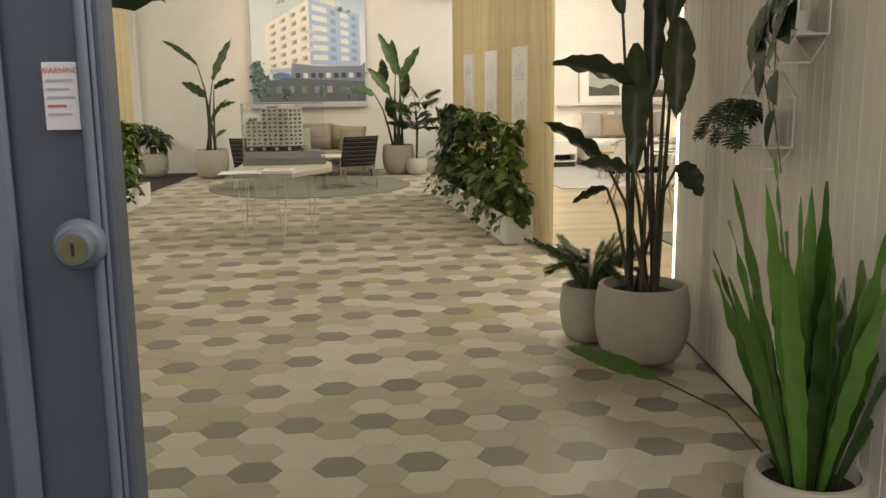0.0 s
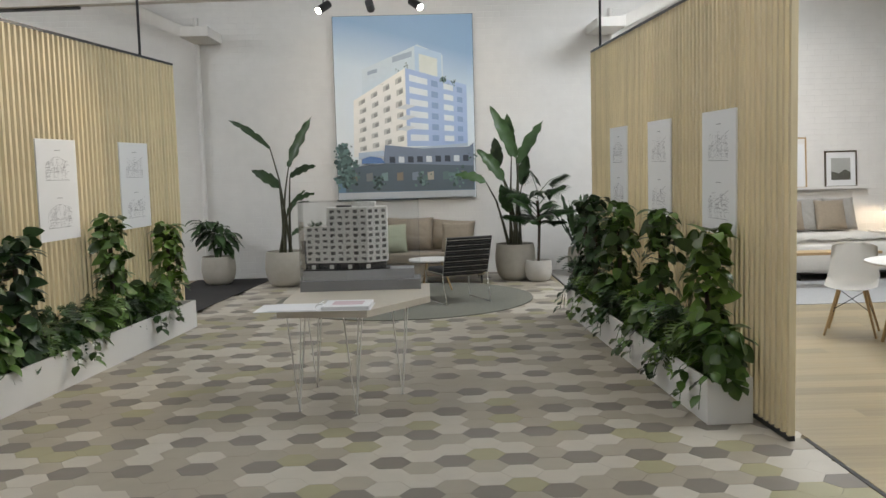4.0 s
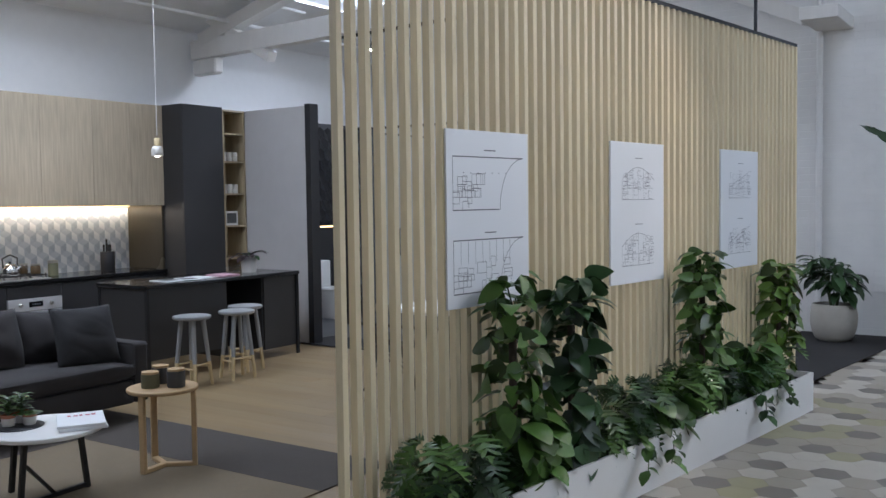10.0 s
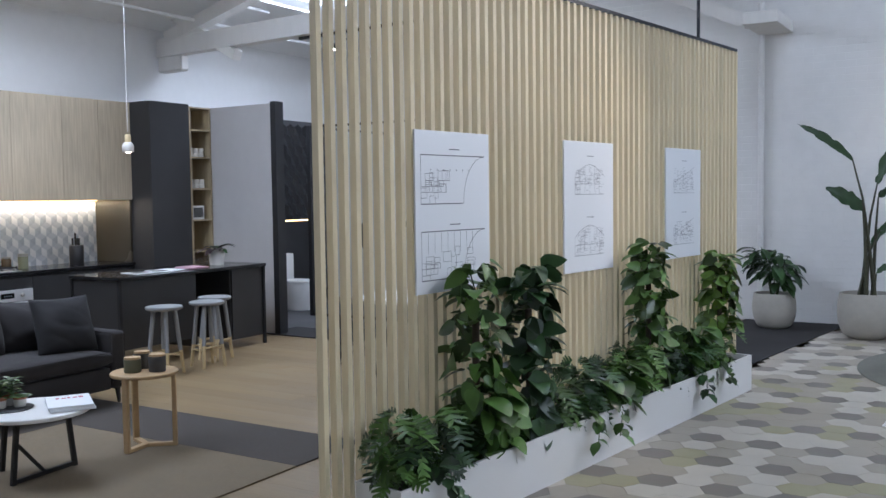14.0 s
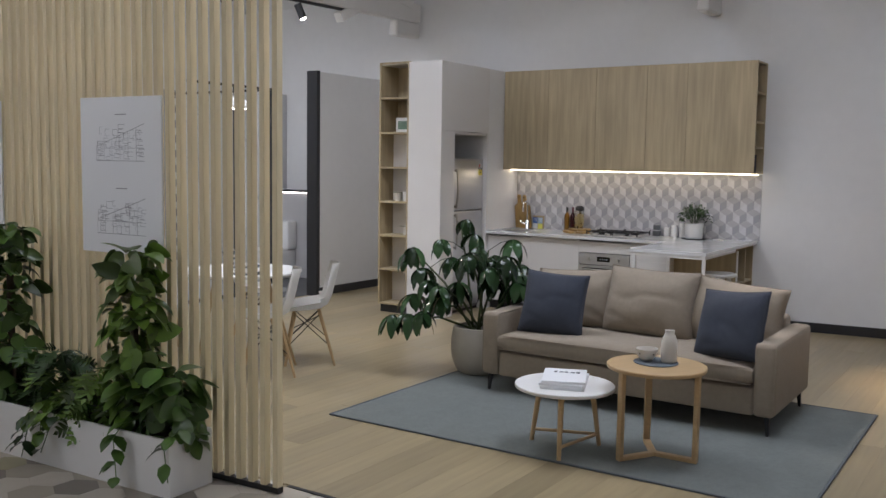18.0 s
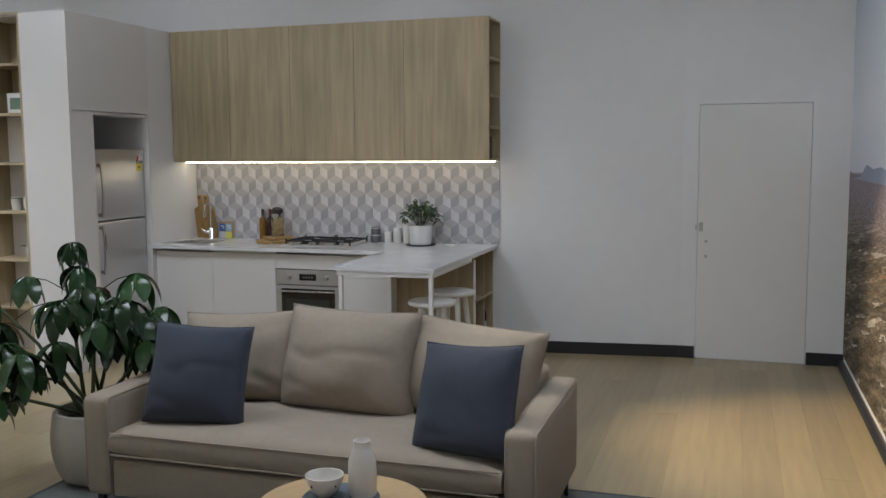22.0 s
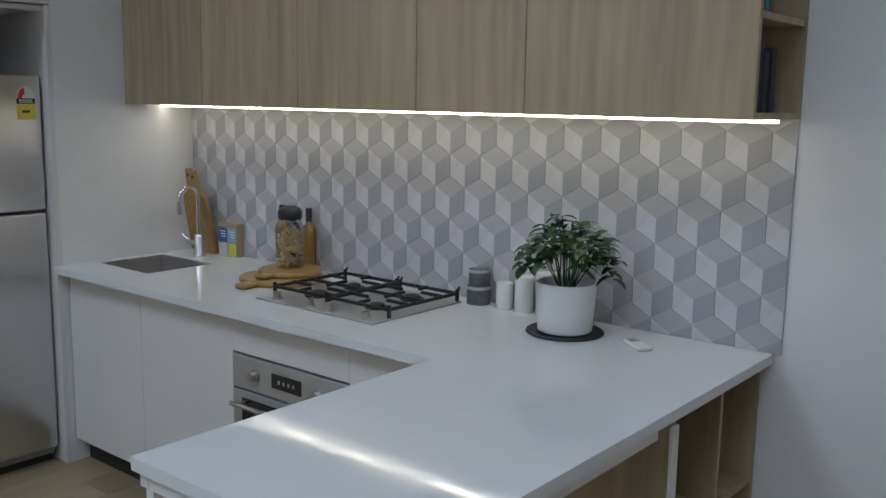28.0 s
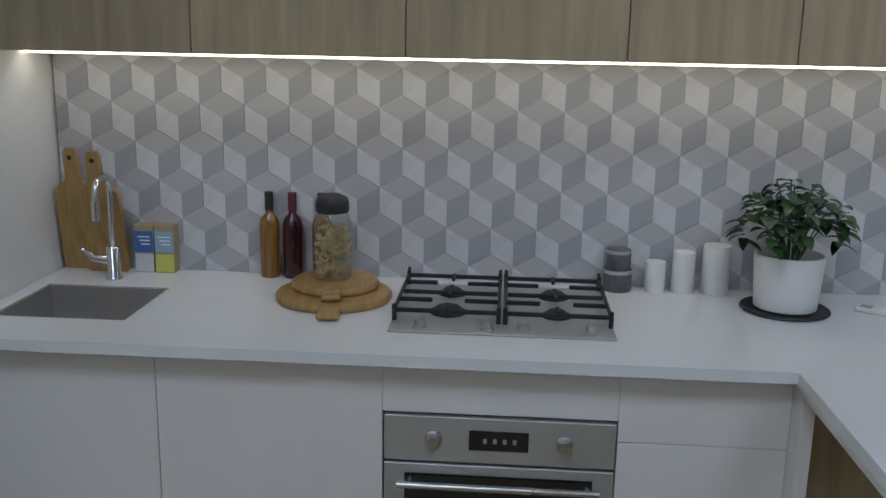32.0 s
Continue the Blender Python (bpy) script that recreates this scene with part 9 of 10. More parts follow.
west_tall(10.50, 11.135, WF, 2.76, "tall charcoal pantry cabinet")
west_tall(13.545, 14.14, -9.12, 2.76, "tall charcoal fridge cabinet")
wu = thing("wall_cabinet", pose(0, 0, 0), "washed oak wall cupboards over the dark kitchen", "cabinet")
part("carcass", box(WX, 11.138, 1.632, WF - 0.021, 13.542, 2.755), M_OAKPALE, wu)
ds = [11.137, 11.43, 12.03, 12.63, 13.10, 13.543]
for a, b in zip(ds, ds[1:]):
    part("door", box(WF - 0.02, a + 0.0015, 1.63, WF, b - 0.0015, 2.755, 0.001), M_OAKPALE, wu)
part("led_strip", box(WX + 0.045, 11.20, 1.618, WX + 0.06, 13.50, 1.629), glow("led_amber", (1.0, 0.66, 0.28), 5.0), wu, "glowing amber light strip")
area("dark_kitchen_strip_lamp", WX + 0.0525, 12.35, 1.614, 0.014, 2.3, 12.0, (1.0, 0.78, 0.50))
M_TB1 = mat("tile_pale_blue", (0.60, 0.65, 0.72), 0.25, vary=0.01, scale=20)
M_TB2 = mat("tile_white_blue", (0.76, 0.79, 0.83), 0.25, vary=0.03, scale=20)
M_TB3 = mat("tile_blue_grey", (0.47, 0.53, 0.61), 0.28, vary=0.05, scale=20)
wsp = tagged(link("splashback", box(WX, 11.14, 0.90, WX + 0.005, 13.54, 1.63), mat("pale_grout", (0.62, 0.62, 0.62), 0.7)), "pale blue cube-pattern tile splashback", "splashback")
cube_tiles(wsp, WX + 0.005, 11.141, 13.54, 0.901, 1.629, 1, mats=(M_TB1, M_TB2, M_TB3))
part("end_panel", box(WX + 0.001, 13.515, 0.902, WF - 0.02, 13.543, 1.629), mat("bronze_panel", (0.10, 0.085, 0.06), 0.25, 0.5), wu, "dark glossy side panel")
wb2 = thing("base_cabinet", pose(0, 0, 0), "charcoal base cabinets under a black bench", "cabinet")
part("body", box(WX, 11.137, 0.10, WF - 0.021, 13.543, 0.868), M_CHARM, wb2)
part("kickboard", box(WX, 11.137, 0.0, WF - 0.07, 13.543, 0.099), M_BLACK, wb2)
for a, b in ((11.137, 11.62), (12.215, 12.85), (12.85, 13.543)):
    part("door", box(WF - 0.02, a + 0.002, 0.105, WF, b - 0.002, 0.845, 0.0015), M_CHARM, wb2)
part("drawer", box(WF - 0.02, 11.622, 0.73, WF, 12.213, 0.845, 0.0015), M_CHARM, wb2)
tagged(link("benchtop", box(WX + 0.006, 11.137, 0.870, WF + 0.02, 13.543, 0.900, 0.002), M_BLACKSTONE), "black stone benchtop of the dark kitchen", "benchtop")
# paler, less metallic steel puts the missing bright reflection into the colour
oven(11.625, 12.21, WF, side=-1, steel=mat("bright_brushed_steel", (0.72, 0.72, 0.73), 0.42, 0.55, vary=0.06, scale=8))
cooktop(-9.98, 11.55, -9.52, 12.15, 0.9, side=-1, label="gas cooktop with black trivets on the black bench")
kt = thing("kettle", pose(-9.68, 11.80, 0.948), "stainless steel stovetop kettle with a black handle", "kettle")
part("body", lathe([(0, 0), (0.085, 0), (0.092, 0.01), (0.088, 0.06), (0.06, 0.105), (0.03, 0.118), (0, 0.12)], 28), M_CHROME, kt, smooth=50)
part("lid_knob", lathe([(0, 0.12), (0.012, 0.12), (0.014, 0.135), (0, 0.14)], 14), M_BLACK, kt, smooth=50)
part("handle", tube([(0, -0.075, 0.08), (0, -0.08, 0.17), (0, 0, 0.205), (0, 0.08, 0.17), (0, 0.075, 0.08)], 0.008, 8), M_BLACK, kt, smooth=60)
part("spout", tube([(0.06, 0.02, 0.06), (0.12, 0.04, 0.10)], 0.014, 10, radii=[0.018, 0.010]), M_CHROME, kt, smooth=60)
for x, y in ((-9.82, 12.02), (-9.66, 12.06)):
    bottle("storage_jar", x, y, 0.948, [(0, 0), (0.045, 0), (0.048, 0.006), (0.048, 0.075), (0.04, 0.085), (0, 0.086)], mat("brown_jar", (0.09, 0.06, 0.03), 0.2), ([(0, 0.087), (0.046, 0.087), (0.046, 0.10), (0, 0.101)], M_STEEL), "squat brown jar beside the kettle", "jar")
bottle("storage_jar", -9.85, 12.38, 0.90, [(0, 0), (0.05, 0), (0.052, 0.006), (0.052, 0.13), (0, 0.132)], mat("olive_tin", (0.24, 0.25, 0.16), 0.4), ([(0, 0.133), (0.053, 0.133), (0.053, 0.16), (0, 0.161)], M_STEEL), "pale green tin on the black bench", "tin")
kb = thing("knife_block", pose(-9.80, 13.02, 0.90), "black knife block with knives on the bench", "knife block")
part("block", lathe([(0, 0), (0.075, 0), (0.078, 0.005), (0.078, 0.215), (0.074, 0.22), (0, 0.22)], 28), M_BLACK, kb, smooth=40)
for k in range(5):
    part("knife_handle", box(-0.05 + 0.025 * k - 0.008, -0.02 + 0.03 * (k % 2), 0.221, -0.05 + 0.025 * k + 0.008, 0.0 + 0.03 * (k % 2), 0.30 + 0.06 * (k == 2), 0.004), M_BLACK, kb)

# open shelf and bathroom partition
os2 = thing("open_shelf", pose(0, 0, 0), "tall oak open shelf beside the fridge cabinet", "shelf")
part("side", box(WX, 14.142, 0.0, -9.12, 14.16, 2.74), M_OAK, os2)
part("side", box(WX, 14.47, 0.0, -9.12, 14.488, 2.74), M_OAK, os2)
part("back", box(-9.45, 14.161, 0.0, -9.43, 14.469, 2.74), M_OAK, os2)
SHZ = (0.09, 0.62, 0.98, 1.36, 1.74, 2.12, 2.45, 2.72)
for z in SHZ:
    part("shelf", box(-9.429, 14.161, z, -9.122, 14.469, z + 0.018), M_OAK, os2)
for z in (1.7585, 2.1385):
    for k in range(3):
        for q in range(2):
            j = thing("spice_jar", pose(-9.22, 14.225 + 0.09 * k, z + q * 0.0555), "small pale tin on the open shelf", "tin", "shelf tins")
            part("body", lathe([(0, 0), (0.036, 0), (0.037, 0.003), (0.037, 0.05), (0.034, 0.054), (0, 0.055)], 20), M_CERAMIC, j, smooth=50)
ph = thing("photo_frame", pose(-9.2, 14.315, 1.3785), "small white framed photo on the open shelf", "picture")
part("frame", box(-0.01, -0.10, 0, 0.008, 0.10, 0.17, 0.002), M_WHITE, ph)
part("print", box(0.0085, -0.075, 0.025, 0.0105, 0.075, 0.145), mat("grey_print", (0.10, 0.10, 0.10), 0.5, vary=0.4, scale=30), ph)
structure("wall_bathroom_west", box(WEST + 0.001, 14.50, -0.01, -8.15, 14.62, 2.74), mat("pale_grey_board", (0.50, 0.48, 0.47), 0.6, vary=0.04), "pale grey partition of the show bathroom", "wall")
structure("trim", box(-8.149, 14.49, 0.0, -8.07, 14.63, 2.76), M_BLACK, "black edge trim of the bathroom partition", "trim")
M_BLKTILE = mat("black_hex_tile", (0.014, 0.014, 0.016), 0.25, vary=0.2, scale=9, random_=0.15)
bw2 = structure("wall_bathroom_black", box(WEST + 0.001, 14.63, 0.001, WEST + 0.03, NORTH - 0.001, 2.80), mat("black_grout", (0.09, 0.09, 0.095), 0.8), "black hexagon-tiled bathroom wall", "wall")
g = 0.098
hm = prism([(g * math.cos(radians(60 * k + 30)), g * math.sin(radians(60 * k + 30))) for k in range(6)], 0, 0.006)
bmesh.ops.transform(hm, matrix=Matrix(((0, 0, 1, 0), (1, 0, 0, 0), (0, 1, 0, 0), (0, 0, 0, 1))), verts=hm.verts)
first = None
for r in range(18):
    for k in range(20):
        y, z = 14.74 + k * 0.1732 + (0.0866 if r % 2 else 0), 0.10 + r * 0.15
        if y > NORTH - 0.1 or z > 2.70:
            continue
        if first is None:
            first = part("tile", hm, M_BLKTILE, bw2)
            ob = first
        else:
            ob = new("tile", first.data)
            ob.parent = bw2
        ob.location = (WEST + 0.031, y, z)
structure("wall_bathroom_ledge_west", box(WEST + 0.04, 14.63, 0.001, WEST + 0.24, 17.4, 1.30), M_BLACK, "black half-height wall behind the toilet", "wall")
structure("ledge_light_west", box(WEST + 0.241, 14.7, 1.275, WEST + 0.25, 17.3, 1.295), glow("led_amber", (1.0, 0.66, 0.28), 5.0), "glowing amber strip under the bathroom ledge", "light strip")
toilet(pose(-9.30, 16.50, 0.006, 0, 0, 90), "white close-coupled toilet in the dark bathroom")
structure("floor_bathroom_west", box(WEST + 0.04, 14.63, 0.0, -7.6, 17.4, 0.006), mat("dark_floor_tile", (0.07, 0.07, 0.075), 0.5), "dark bathroom floor tiles", "floor")
tagged(link("mat_bathroom", box(-8.3, 14.45, 0.0065, -6.9, 15.05, 0.016, 0.003), mat("black_carpet", (0.02, 0.018, 0.018), 0.95)), "black mat at the bathroom entrance", "mat")
bn = thing("waste_bin", pose(-9.0, 15.25, 0.006), "small grey pedal bin beside the toilet", "bin")
part("body", lathe([(0, 0), (0.10, 0), (0.11, 0.26), (0.105, 0.27), (0, 0.275)], 24), mat("grey_plastic", (0.12, 0.13, 0.15), 0.5), bn, smooth=50)
tagged(link("bowl", lathe([(0, 0), (0.05, 0), (0.085, 0.06), (0.08, 0.06), (0.045, 0.01), (0, 0.01)], 24, x=WEST + 0.16, y=15.55, z=1.30), M_CERAMIC, smooth=50), "white bowl on the bathroom ledge", "bowl")

# island
isl = thing("kitchen_island", pose(0, 0, 0), "charcoal kitchen island with a black top and open knee space", "island")
IX0, IX1, IY0, IY1 = -8.55, -7.84, 12.0, 14.0
part("top", box(IX0 - 0.01, IY0 - 0.01, 0.865, IX1 + 0.01, IY1 + 0.01, 0.900, 0.002), M_BLACKSTONE, isl)
for x in (IX0, IX1 - 0.03):
    for y in (IY0, IY1 - 0.03):
        part("leg", box(x, y, 0.0, x + 0.03, y + 0.03, 0.864), M_BLACKMETAL, isl)
part("panel", box(IX1 - 0.04, IY0 + 0.031, 0.20, IX1 - 0.022, 12.98, 0.86), M_CHARM, isl)
part("panel", box(IX1 - 0.04, 13.50, 0.10, IX1 - 0.022, IY1 - 0.031, 0.86), M_CHARM, isl)
part("side_panel", box(IX0 + 0.031, IY0 + 0.01, 0.20, IX1 - 0.041, IY0 + 0.028, 0.86), M_CHARM, isl)
part("side_panel", box(IX0 + 0.031, IY1 - 0.028, 0.10, IX1 - 0.041, IY1 - 0.01, 0.86), M_CHARM, isl)
part("knee_panel", box(IX0 + 0.10, 12.981, 0.10, IX0 + 0.118, 13.499, 0.86), M_CHARM, isl)
part("inner_side", box(IX0 + 0.12, 12.981, 0.10, IX1 - 0.041, 12.999, 0.86), M_CHARM, isl)
part("inner_side", box(IX0 + 0.12, 13.481, 0.10, IX1 - 0.041, 13.499, 0.86), M_CHARM, isl)
M_GREYPAINT = mat("grey_painted_timber", (0.27, 0.275, 0.28), 0.5, vary=0.06)
for x, y, r in ((-7.42, 12.16, 10), (-7.36, 12.64, -14), (-7.60, 12.98, 5)):
    stool(x, y, M_GREYPAINT, M_GREYPAINT, M_PINE, rot=r, h=0.64, label="grey round stool with natural timber feet at the island", group="grey stools")
mg = thing("magazine_spread", pose(-8.1, 12.45, 0.90, 0, 0, 80), "open magazines and papers on the island", "magazines")
for k, (x, y, a, w) in enumerate(((0, 0, 5, 0.21), (0.20, -0.05, -12, 0.21), (0.42, 0.08, 20, 0.2), (0.62, 0.0, 2, 0.22))):
    pg = box(-w / 2, -0.14, 0, w / 2, 0.14, 0.006 + 0.012 * (k == 3), 0.001)
    bmesh.ops.transform(pg, matrix=pose(x, y, 0.0002 + 0.007 * (k % 2), 0, 0, a), verts=pg.verts)
    part("magazine", pg, M_PAPER if k != 3 else mat("mixed_cover", (0.40, 0.24, 0.30), 0.5, vary=0.5, scale=30), mg)
    if k < 2:
        ps2 = box(-w * 0.4, -0.10, 0.0, w * 0.3, 0.06, 0.0008)
        bmesh.ops.transform(ps2, matrix=pose(x, y, 0.0142, 0, 0, a), verts=ps2.verts)
        part("page_print", ps2, mat("dark_page_print", (0.05, 0.05, 0.055), 0.5, vary=0.5, scale=40), mg)
ip = thing("island_plant", pose(-8.18, 13.60, 0.90), "dark-leaved plant in a white pot on the island", "potted plant")
part("pot", lathe([(0, 0), (0.075, 0), (0.088, 0.17), (0.082, 0.17), (0.075, 0.15), (0, 0.15)], 28), M_WHITE, ip, smooth=50)
M_PURPLE = leaf_mat("leaf_purple", (0.035, 0.022, 0.022))
rr = random.Random(4)
for k in range(12):
    a = k * 2.4
    bm = bmesh.new()
    blade(bm, (0, 0, 0.15), (math.cos(a), math.sin(a), rr.uniform(0.6, 1.6)), rr.uniform(0.16, 0.26), 0.09, droop=1.5, seg=6)
    part("leaf", bm, M_PURPLE if k % 3 else M_LEAFD, ip, smooth=80)
for k, y in enumerate((13.25, 13.36)):
    gg = thing("drinking_glass", pose(-8.12, y, 0.90), "clear tumbler on the island", "glass", "tumblers")
    part("body", lathe([(0, 0.001), (0.03, 0.001), (0.036, 0.10), (0.034, 0.10), (0.029, 0.008), (0, 0.006)], 20), M_ACRYLIC, gg, smooth=50)
pendant(-8.15, 12.42, 2.10, "small white ceramic pendant lamp with a timber cap", "bell")

# dining corner and shower behind the slat screen
wd = thing("dining_table", pose(-5.22, 13.12, 0), "white round dining table on black splayed legs", "table")
part("top", lathe([(0, 0.718), (0.51, 0.718), (0.52, 0.724), (0.52, 0.742), (0.51, 0.745), (0, 0.745)], 56), M_WHITE, wd, smooth=40)
for k in range(4):
    a = radians(20 + 90 * k)
    part("leg", tube([(0.38 * math.cos(a), 0.38 * math.sin(a), 0), (0.22 * math.cos(a), 0.22 * math.sin(a), 0.718)], 0.02, 10, radii=[0.014, 0.022]), M_BLACKMETAL, wd, smooth=60)
for x, y, rot in ((-5.66, 12.74, 130), (-4.72, 12.64, 226), (-4.8, 13.72, 310)):
    shell_chair(x, y, rot, "black moulded chair on black legs at the dining table", M_BLACK, M_BLACKMETAL, "black shell chairs")
ws = structure("wall_shower_west", box(-8.86, 17.96, 0.0, -6.20, NORTH - 0.001, 2.62), mat("pale_grout", (0.62, 0.62, 0.62), 0.7), "shower wall of long white tiles in the dark bathroom", "wall")
long_tile = None
for r in range(25):
    for k in range(9):
        x0 = -8.858 + k * 0.302 - (0.15 if r % 2 else 0.0)
        if x0 < -8.86 or x0 + 0.298 > -6.20:
            continue
        if long_tile is None:
            ob = part("tile", box(0, -0.006, 0, 0.298, 0.0, 0.097, 0.001), M_WHITE, ws)
            long_tile = ob.data
        else:
            ob = new("tile", long_tile)
            ob.parent = ws
        ob.location = (x0, 17.959, 0.05 + r * 0.102)
s2 = thing("shower_screen", pose(-8.86, 16.06, 0), "clear glass shower screen in a black frame", "shower screen")
part("post", box(-0.03, -0.03, 0.006, 0.03, 0.03, 2.60, 0.002), M_BLACK, s2)
part("rail", box(0.031, -0.012, 2.57, 1.90, 0.012, 2.60), M_BLACK, s2)
part("rail", box(-0.012, 0.031, 2.57, 0.012, 1.885, 2.60), M_BLACK, s2)
part("sill", box(0.031, -0.015, 0.006, 1.90, 0.015, 0.045), M_BLACK, s2)
part("post", box(0.95, -0.011, 0.046, 0.972, 0.011, 2.569), M_BLACK, s2)
part("door_pull", tube([(0.90, -0.02, 0.95), (0.90, -0.05, 0.97), (0.90, -0.05, 1.27), (0.90, -0.02, 1.29)], 0.009, 8), M_BLACK, s2, smooth=60)
for x0, y0, x1, y1 in ((0.032, -0.003, 0.949, 0.003), (0.973, -0.003, 1.899, 0.003), (-0.003, 0.032, 0.003, 1.884)):
    p = part("glass_pane", box(x0, y0, 0.046, x1, y1, 2.569), M_ACRYLIC, s2, "clear glass pane")
    p.visible_shadow = False
h2 = thing("hand_shower", pose(-8.30, 17.952, 0), "black hand shower with a looped hose on a rail", "shower")
part("rail", tube([(0, -0.05, 1.25), (0, -0.05, 2.05)], 0.011, 10), M_BLACK, h2, smooth=60)
for z in (1.26, 2.04):
    part("bracket", tube([(0, 0, z), (0, -0.05, z)], 0.013, 10), M_BLACK, h2, smooth=60)
part("head", tube([(0, -0.05, 1.98), (-0.02, -0.16, 2.06), (-0.02, -0.2, 2.04)], 0.03, 12, radii=[0.012, 0.018, 0.05]), M_BLACK, h2, smooth=60)
part("hose", tube([(0, -0.06, 1.95), (0.07, -0.10, 1.6), (0.06, -0.10, 1.15), (0.12, -0.02, 1.1)], 0.008, 8), M_BLACK, h2, smooth=60)
part("mixer", tube([(-0.25, 0, 1.2), (-0.25, -0.06, 1.2)], 0.045, 18), M_BLACK, h2, smooth=50)

# lounge
sofa(pose(-7.24, 10.15, 0.010, 0, 0, 90), 2.06, 0.94, M_CHARFAB, "charcoal fabric three-seat sofa", seed=9, back_h=0.79)
scatter_cushion(pose(-7.02, 10.80, 0.66, -22, 0, 78), 0.46, fabric("black_fabric", (0.016, 0.015, 0.016)), "black cushion on the charcoal sofa", 6)
M_RUGPALE = mat("pale_taupe_rug", (0.172, 0.134, 0.084), 0.95, vary=0.10, scale=40, bump=0.4, bump_scale=260)
M_RUGDARK = mat("dark_brown_rug", (0.058, 0.048, 0.040), 0.95, vary=0.15, scale=40, bump=0.4, bump_scale=260)
wr = thing("lounge_rug", pose(0, 0, 0), "two-tone flat rug, pale taupe and dark brown", "rug")
part("pale_panel", box(-6.60, 9.06, 0.0, -4.40, 10.47, 0.010, 0.003), M_RUGPALE, wr)
part("dark_panel", box(-6.60, 10.471, 0.0, -4.40, 11.12, 0.010, 0.003), M_RUGDARK, wr)
part("back_panel", box(-7.70, 9.06, 0.0, -6.601, 11.12, 0.010, 0.003), M_RUGDARK, wr)
ct = thing("coffee_table", pose(-5.64, 9.58, 0.010), "white round coffee table on angular black legs", "table")
part("top", lathe([(0, 0.375), (0.31, 0.375), (0.315, 0.38), (0.315, 0.395), (0.31, 0.40), (0, 0.40)], 48), M_WHITE, ct, smooth=40)
FA, FB, TA, TB = Vector((0.07, -0.20, 0)), Vector((0.03, 0.24, 0)), Vector((0.07, -0.16, 0.374)), Vector((0.04, 0.19, 0.374))
for a, b in ((FA, TA), (FB, TB), (Vector((-0.25, -0.06, 0)), Vector((-0.20, -0.05, 0.374)))):
    part("leg", tube([a, b], 0.018, 4), M_BLACKMETAL, ct)
part("foot_bar", tube([FA + Vector((0, 0, 0.018)), FB + Vector((0, 0, 0.018))], 0.017, 4), M_BLACKMETAL, ct)
part("brace", tube([TA - Vector((0, 0, 0.15)), FA.lerp(FB, 0.5) + Vector((0, 0, 0.02))], 0.012, 4), M_BLACKMETAL, ct)
round_table("side_table", -5.56, 10.33, 0.010, 0.215, 0.50, M_OAKH, M_OAKH, "small round oak side table on a three-armed base", "frame", 40)
magazine(-5.50, 9.72, 0.411, 60, "white magazines with a red masthead on the coffee table", 2, mat("red_ink", (0.45, 0.03, 0.08), 0.5))
ty = thing("black_tray", pose(-5.76, 9.50, 0.410), "round black tray with two small cactus pots", "tray")
part("disc", lathe([(0, 0), (0.13, 0), (0.135, 0.006), (0.13, 0.008), (0, 0.008)], 36), M_BLACK, ty, smooth=40)
for k, (dx, dy) in enumerate(((-0.03, -0.04), (0.03, 0.05), (-0.05, 0.05))):
    cp = thing("succulent_pot", pose(-5.76 + dx, 9.50 + dy, 0.4185), "small terracotta and white pot with a succulent", "potted plant", "succulent pots")
    part("pot", lathe([(0, 0), (0.032, 0), (0.038, 0.045), (0, 0.045)], 20), M_CERAMIC, cp, smooth=50)
    part("rim", lathe([(0.0385, 0.0452), (0.04, 0.065), (0.036, 0.065), (0.03, 0.05), (0, 0.05)], 20), mat("terracotta", (0.33, 0.12, 0.06), 0.7), cp, smooth=50)
    bm = bmesh.new()
    rr = random.Random(k)
    for q in range(26):
        a = q * 2.4
        blade(bm, (0, 0, 0.05 + 0.004 * q * (k != 1)), (math.cos(a), math.sin(a), 0.9), 0.075, 0.035, droop=0.9, seg=3)
    part("leaves", bm, M_LEAF, cp)["kind"] = "stuff"
for k, (x, y, h, mm) in enumerate(((-5.60, 10.27, 0.085, M_CHARM), (-5.48, 10.37, 0.10, M_BLACK), (-5.66, 10.40, 0.10, M_CHARM))):
    jr = thing("lidded_pot", pose(x, y, 0.51), "small dark canister with a timber lid", "canister", "lidded pots")
    part("body", lathe([(0, 0), (0.052, 0), (0.055, 0.006), (0.055, h), (0, h)], 24), mat("grey_stoneware_%d" % k, (0.06 + 0.05 * (k == 0), 0.06 + 0.05 * (k == 0), 0.065), 0.6), jr, smooth=40)
    part("lid", lathe([(0, h + 0.0005), (0.052, h + 0.0005), (0.052, h + 0.014), (0, h + 0.015)], 24), M_OAKH, jr, "pale timber lid", smooth=40)
paddle_plant(-9.66, 9.14, 0.285, 0.47, "bird of paradise plant in a rounded grey stone pot", (
    (0.1, -0.13, 1.38, 0.14, -0.33, 1.97, 0.24), (0.1, 0.13, 1.50, 0.15, 0.62, 1.69, 0.18), (0.15, -0.24, 1.34, 0.2, -0.42, 1.50, 0.12), (0.12, 0.06, 1.04, 0.2, 0.42, 1.34, 0.16),
    (0.2, -0.16, 0.86, 0.3, -0.45, 1.09, 0.14), (0.2, 0.02, 0.76, 0.3, 0.22, 0.84, 0.12), (-0.05, -0.05, 1.25, -0.02, -0.05, 1.62, 0.16), (0.1, 0.06, 1.42, 0.16, 0.2, 1.60, 0.12)), light=(1.0, -0.5, 0.7))
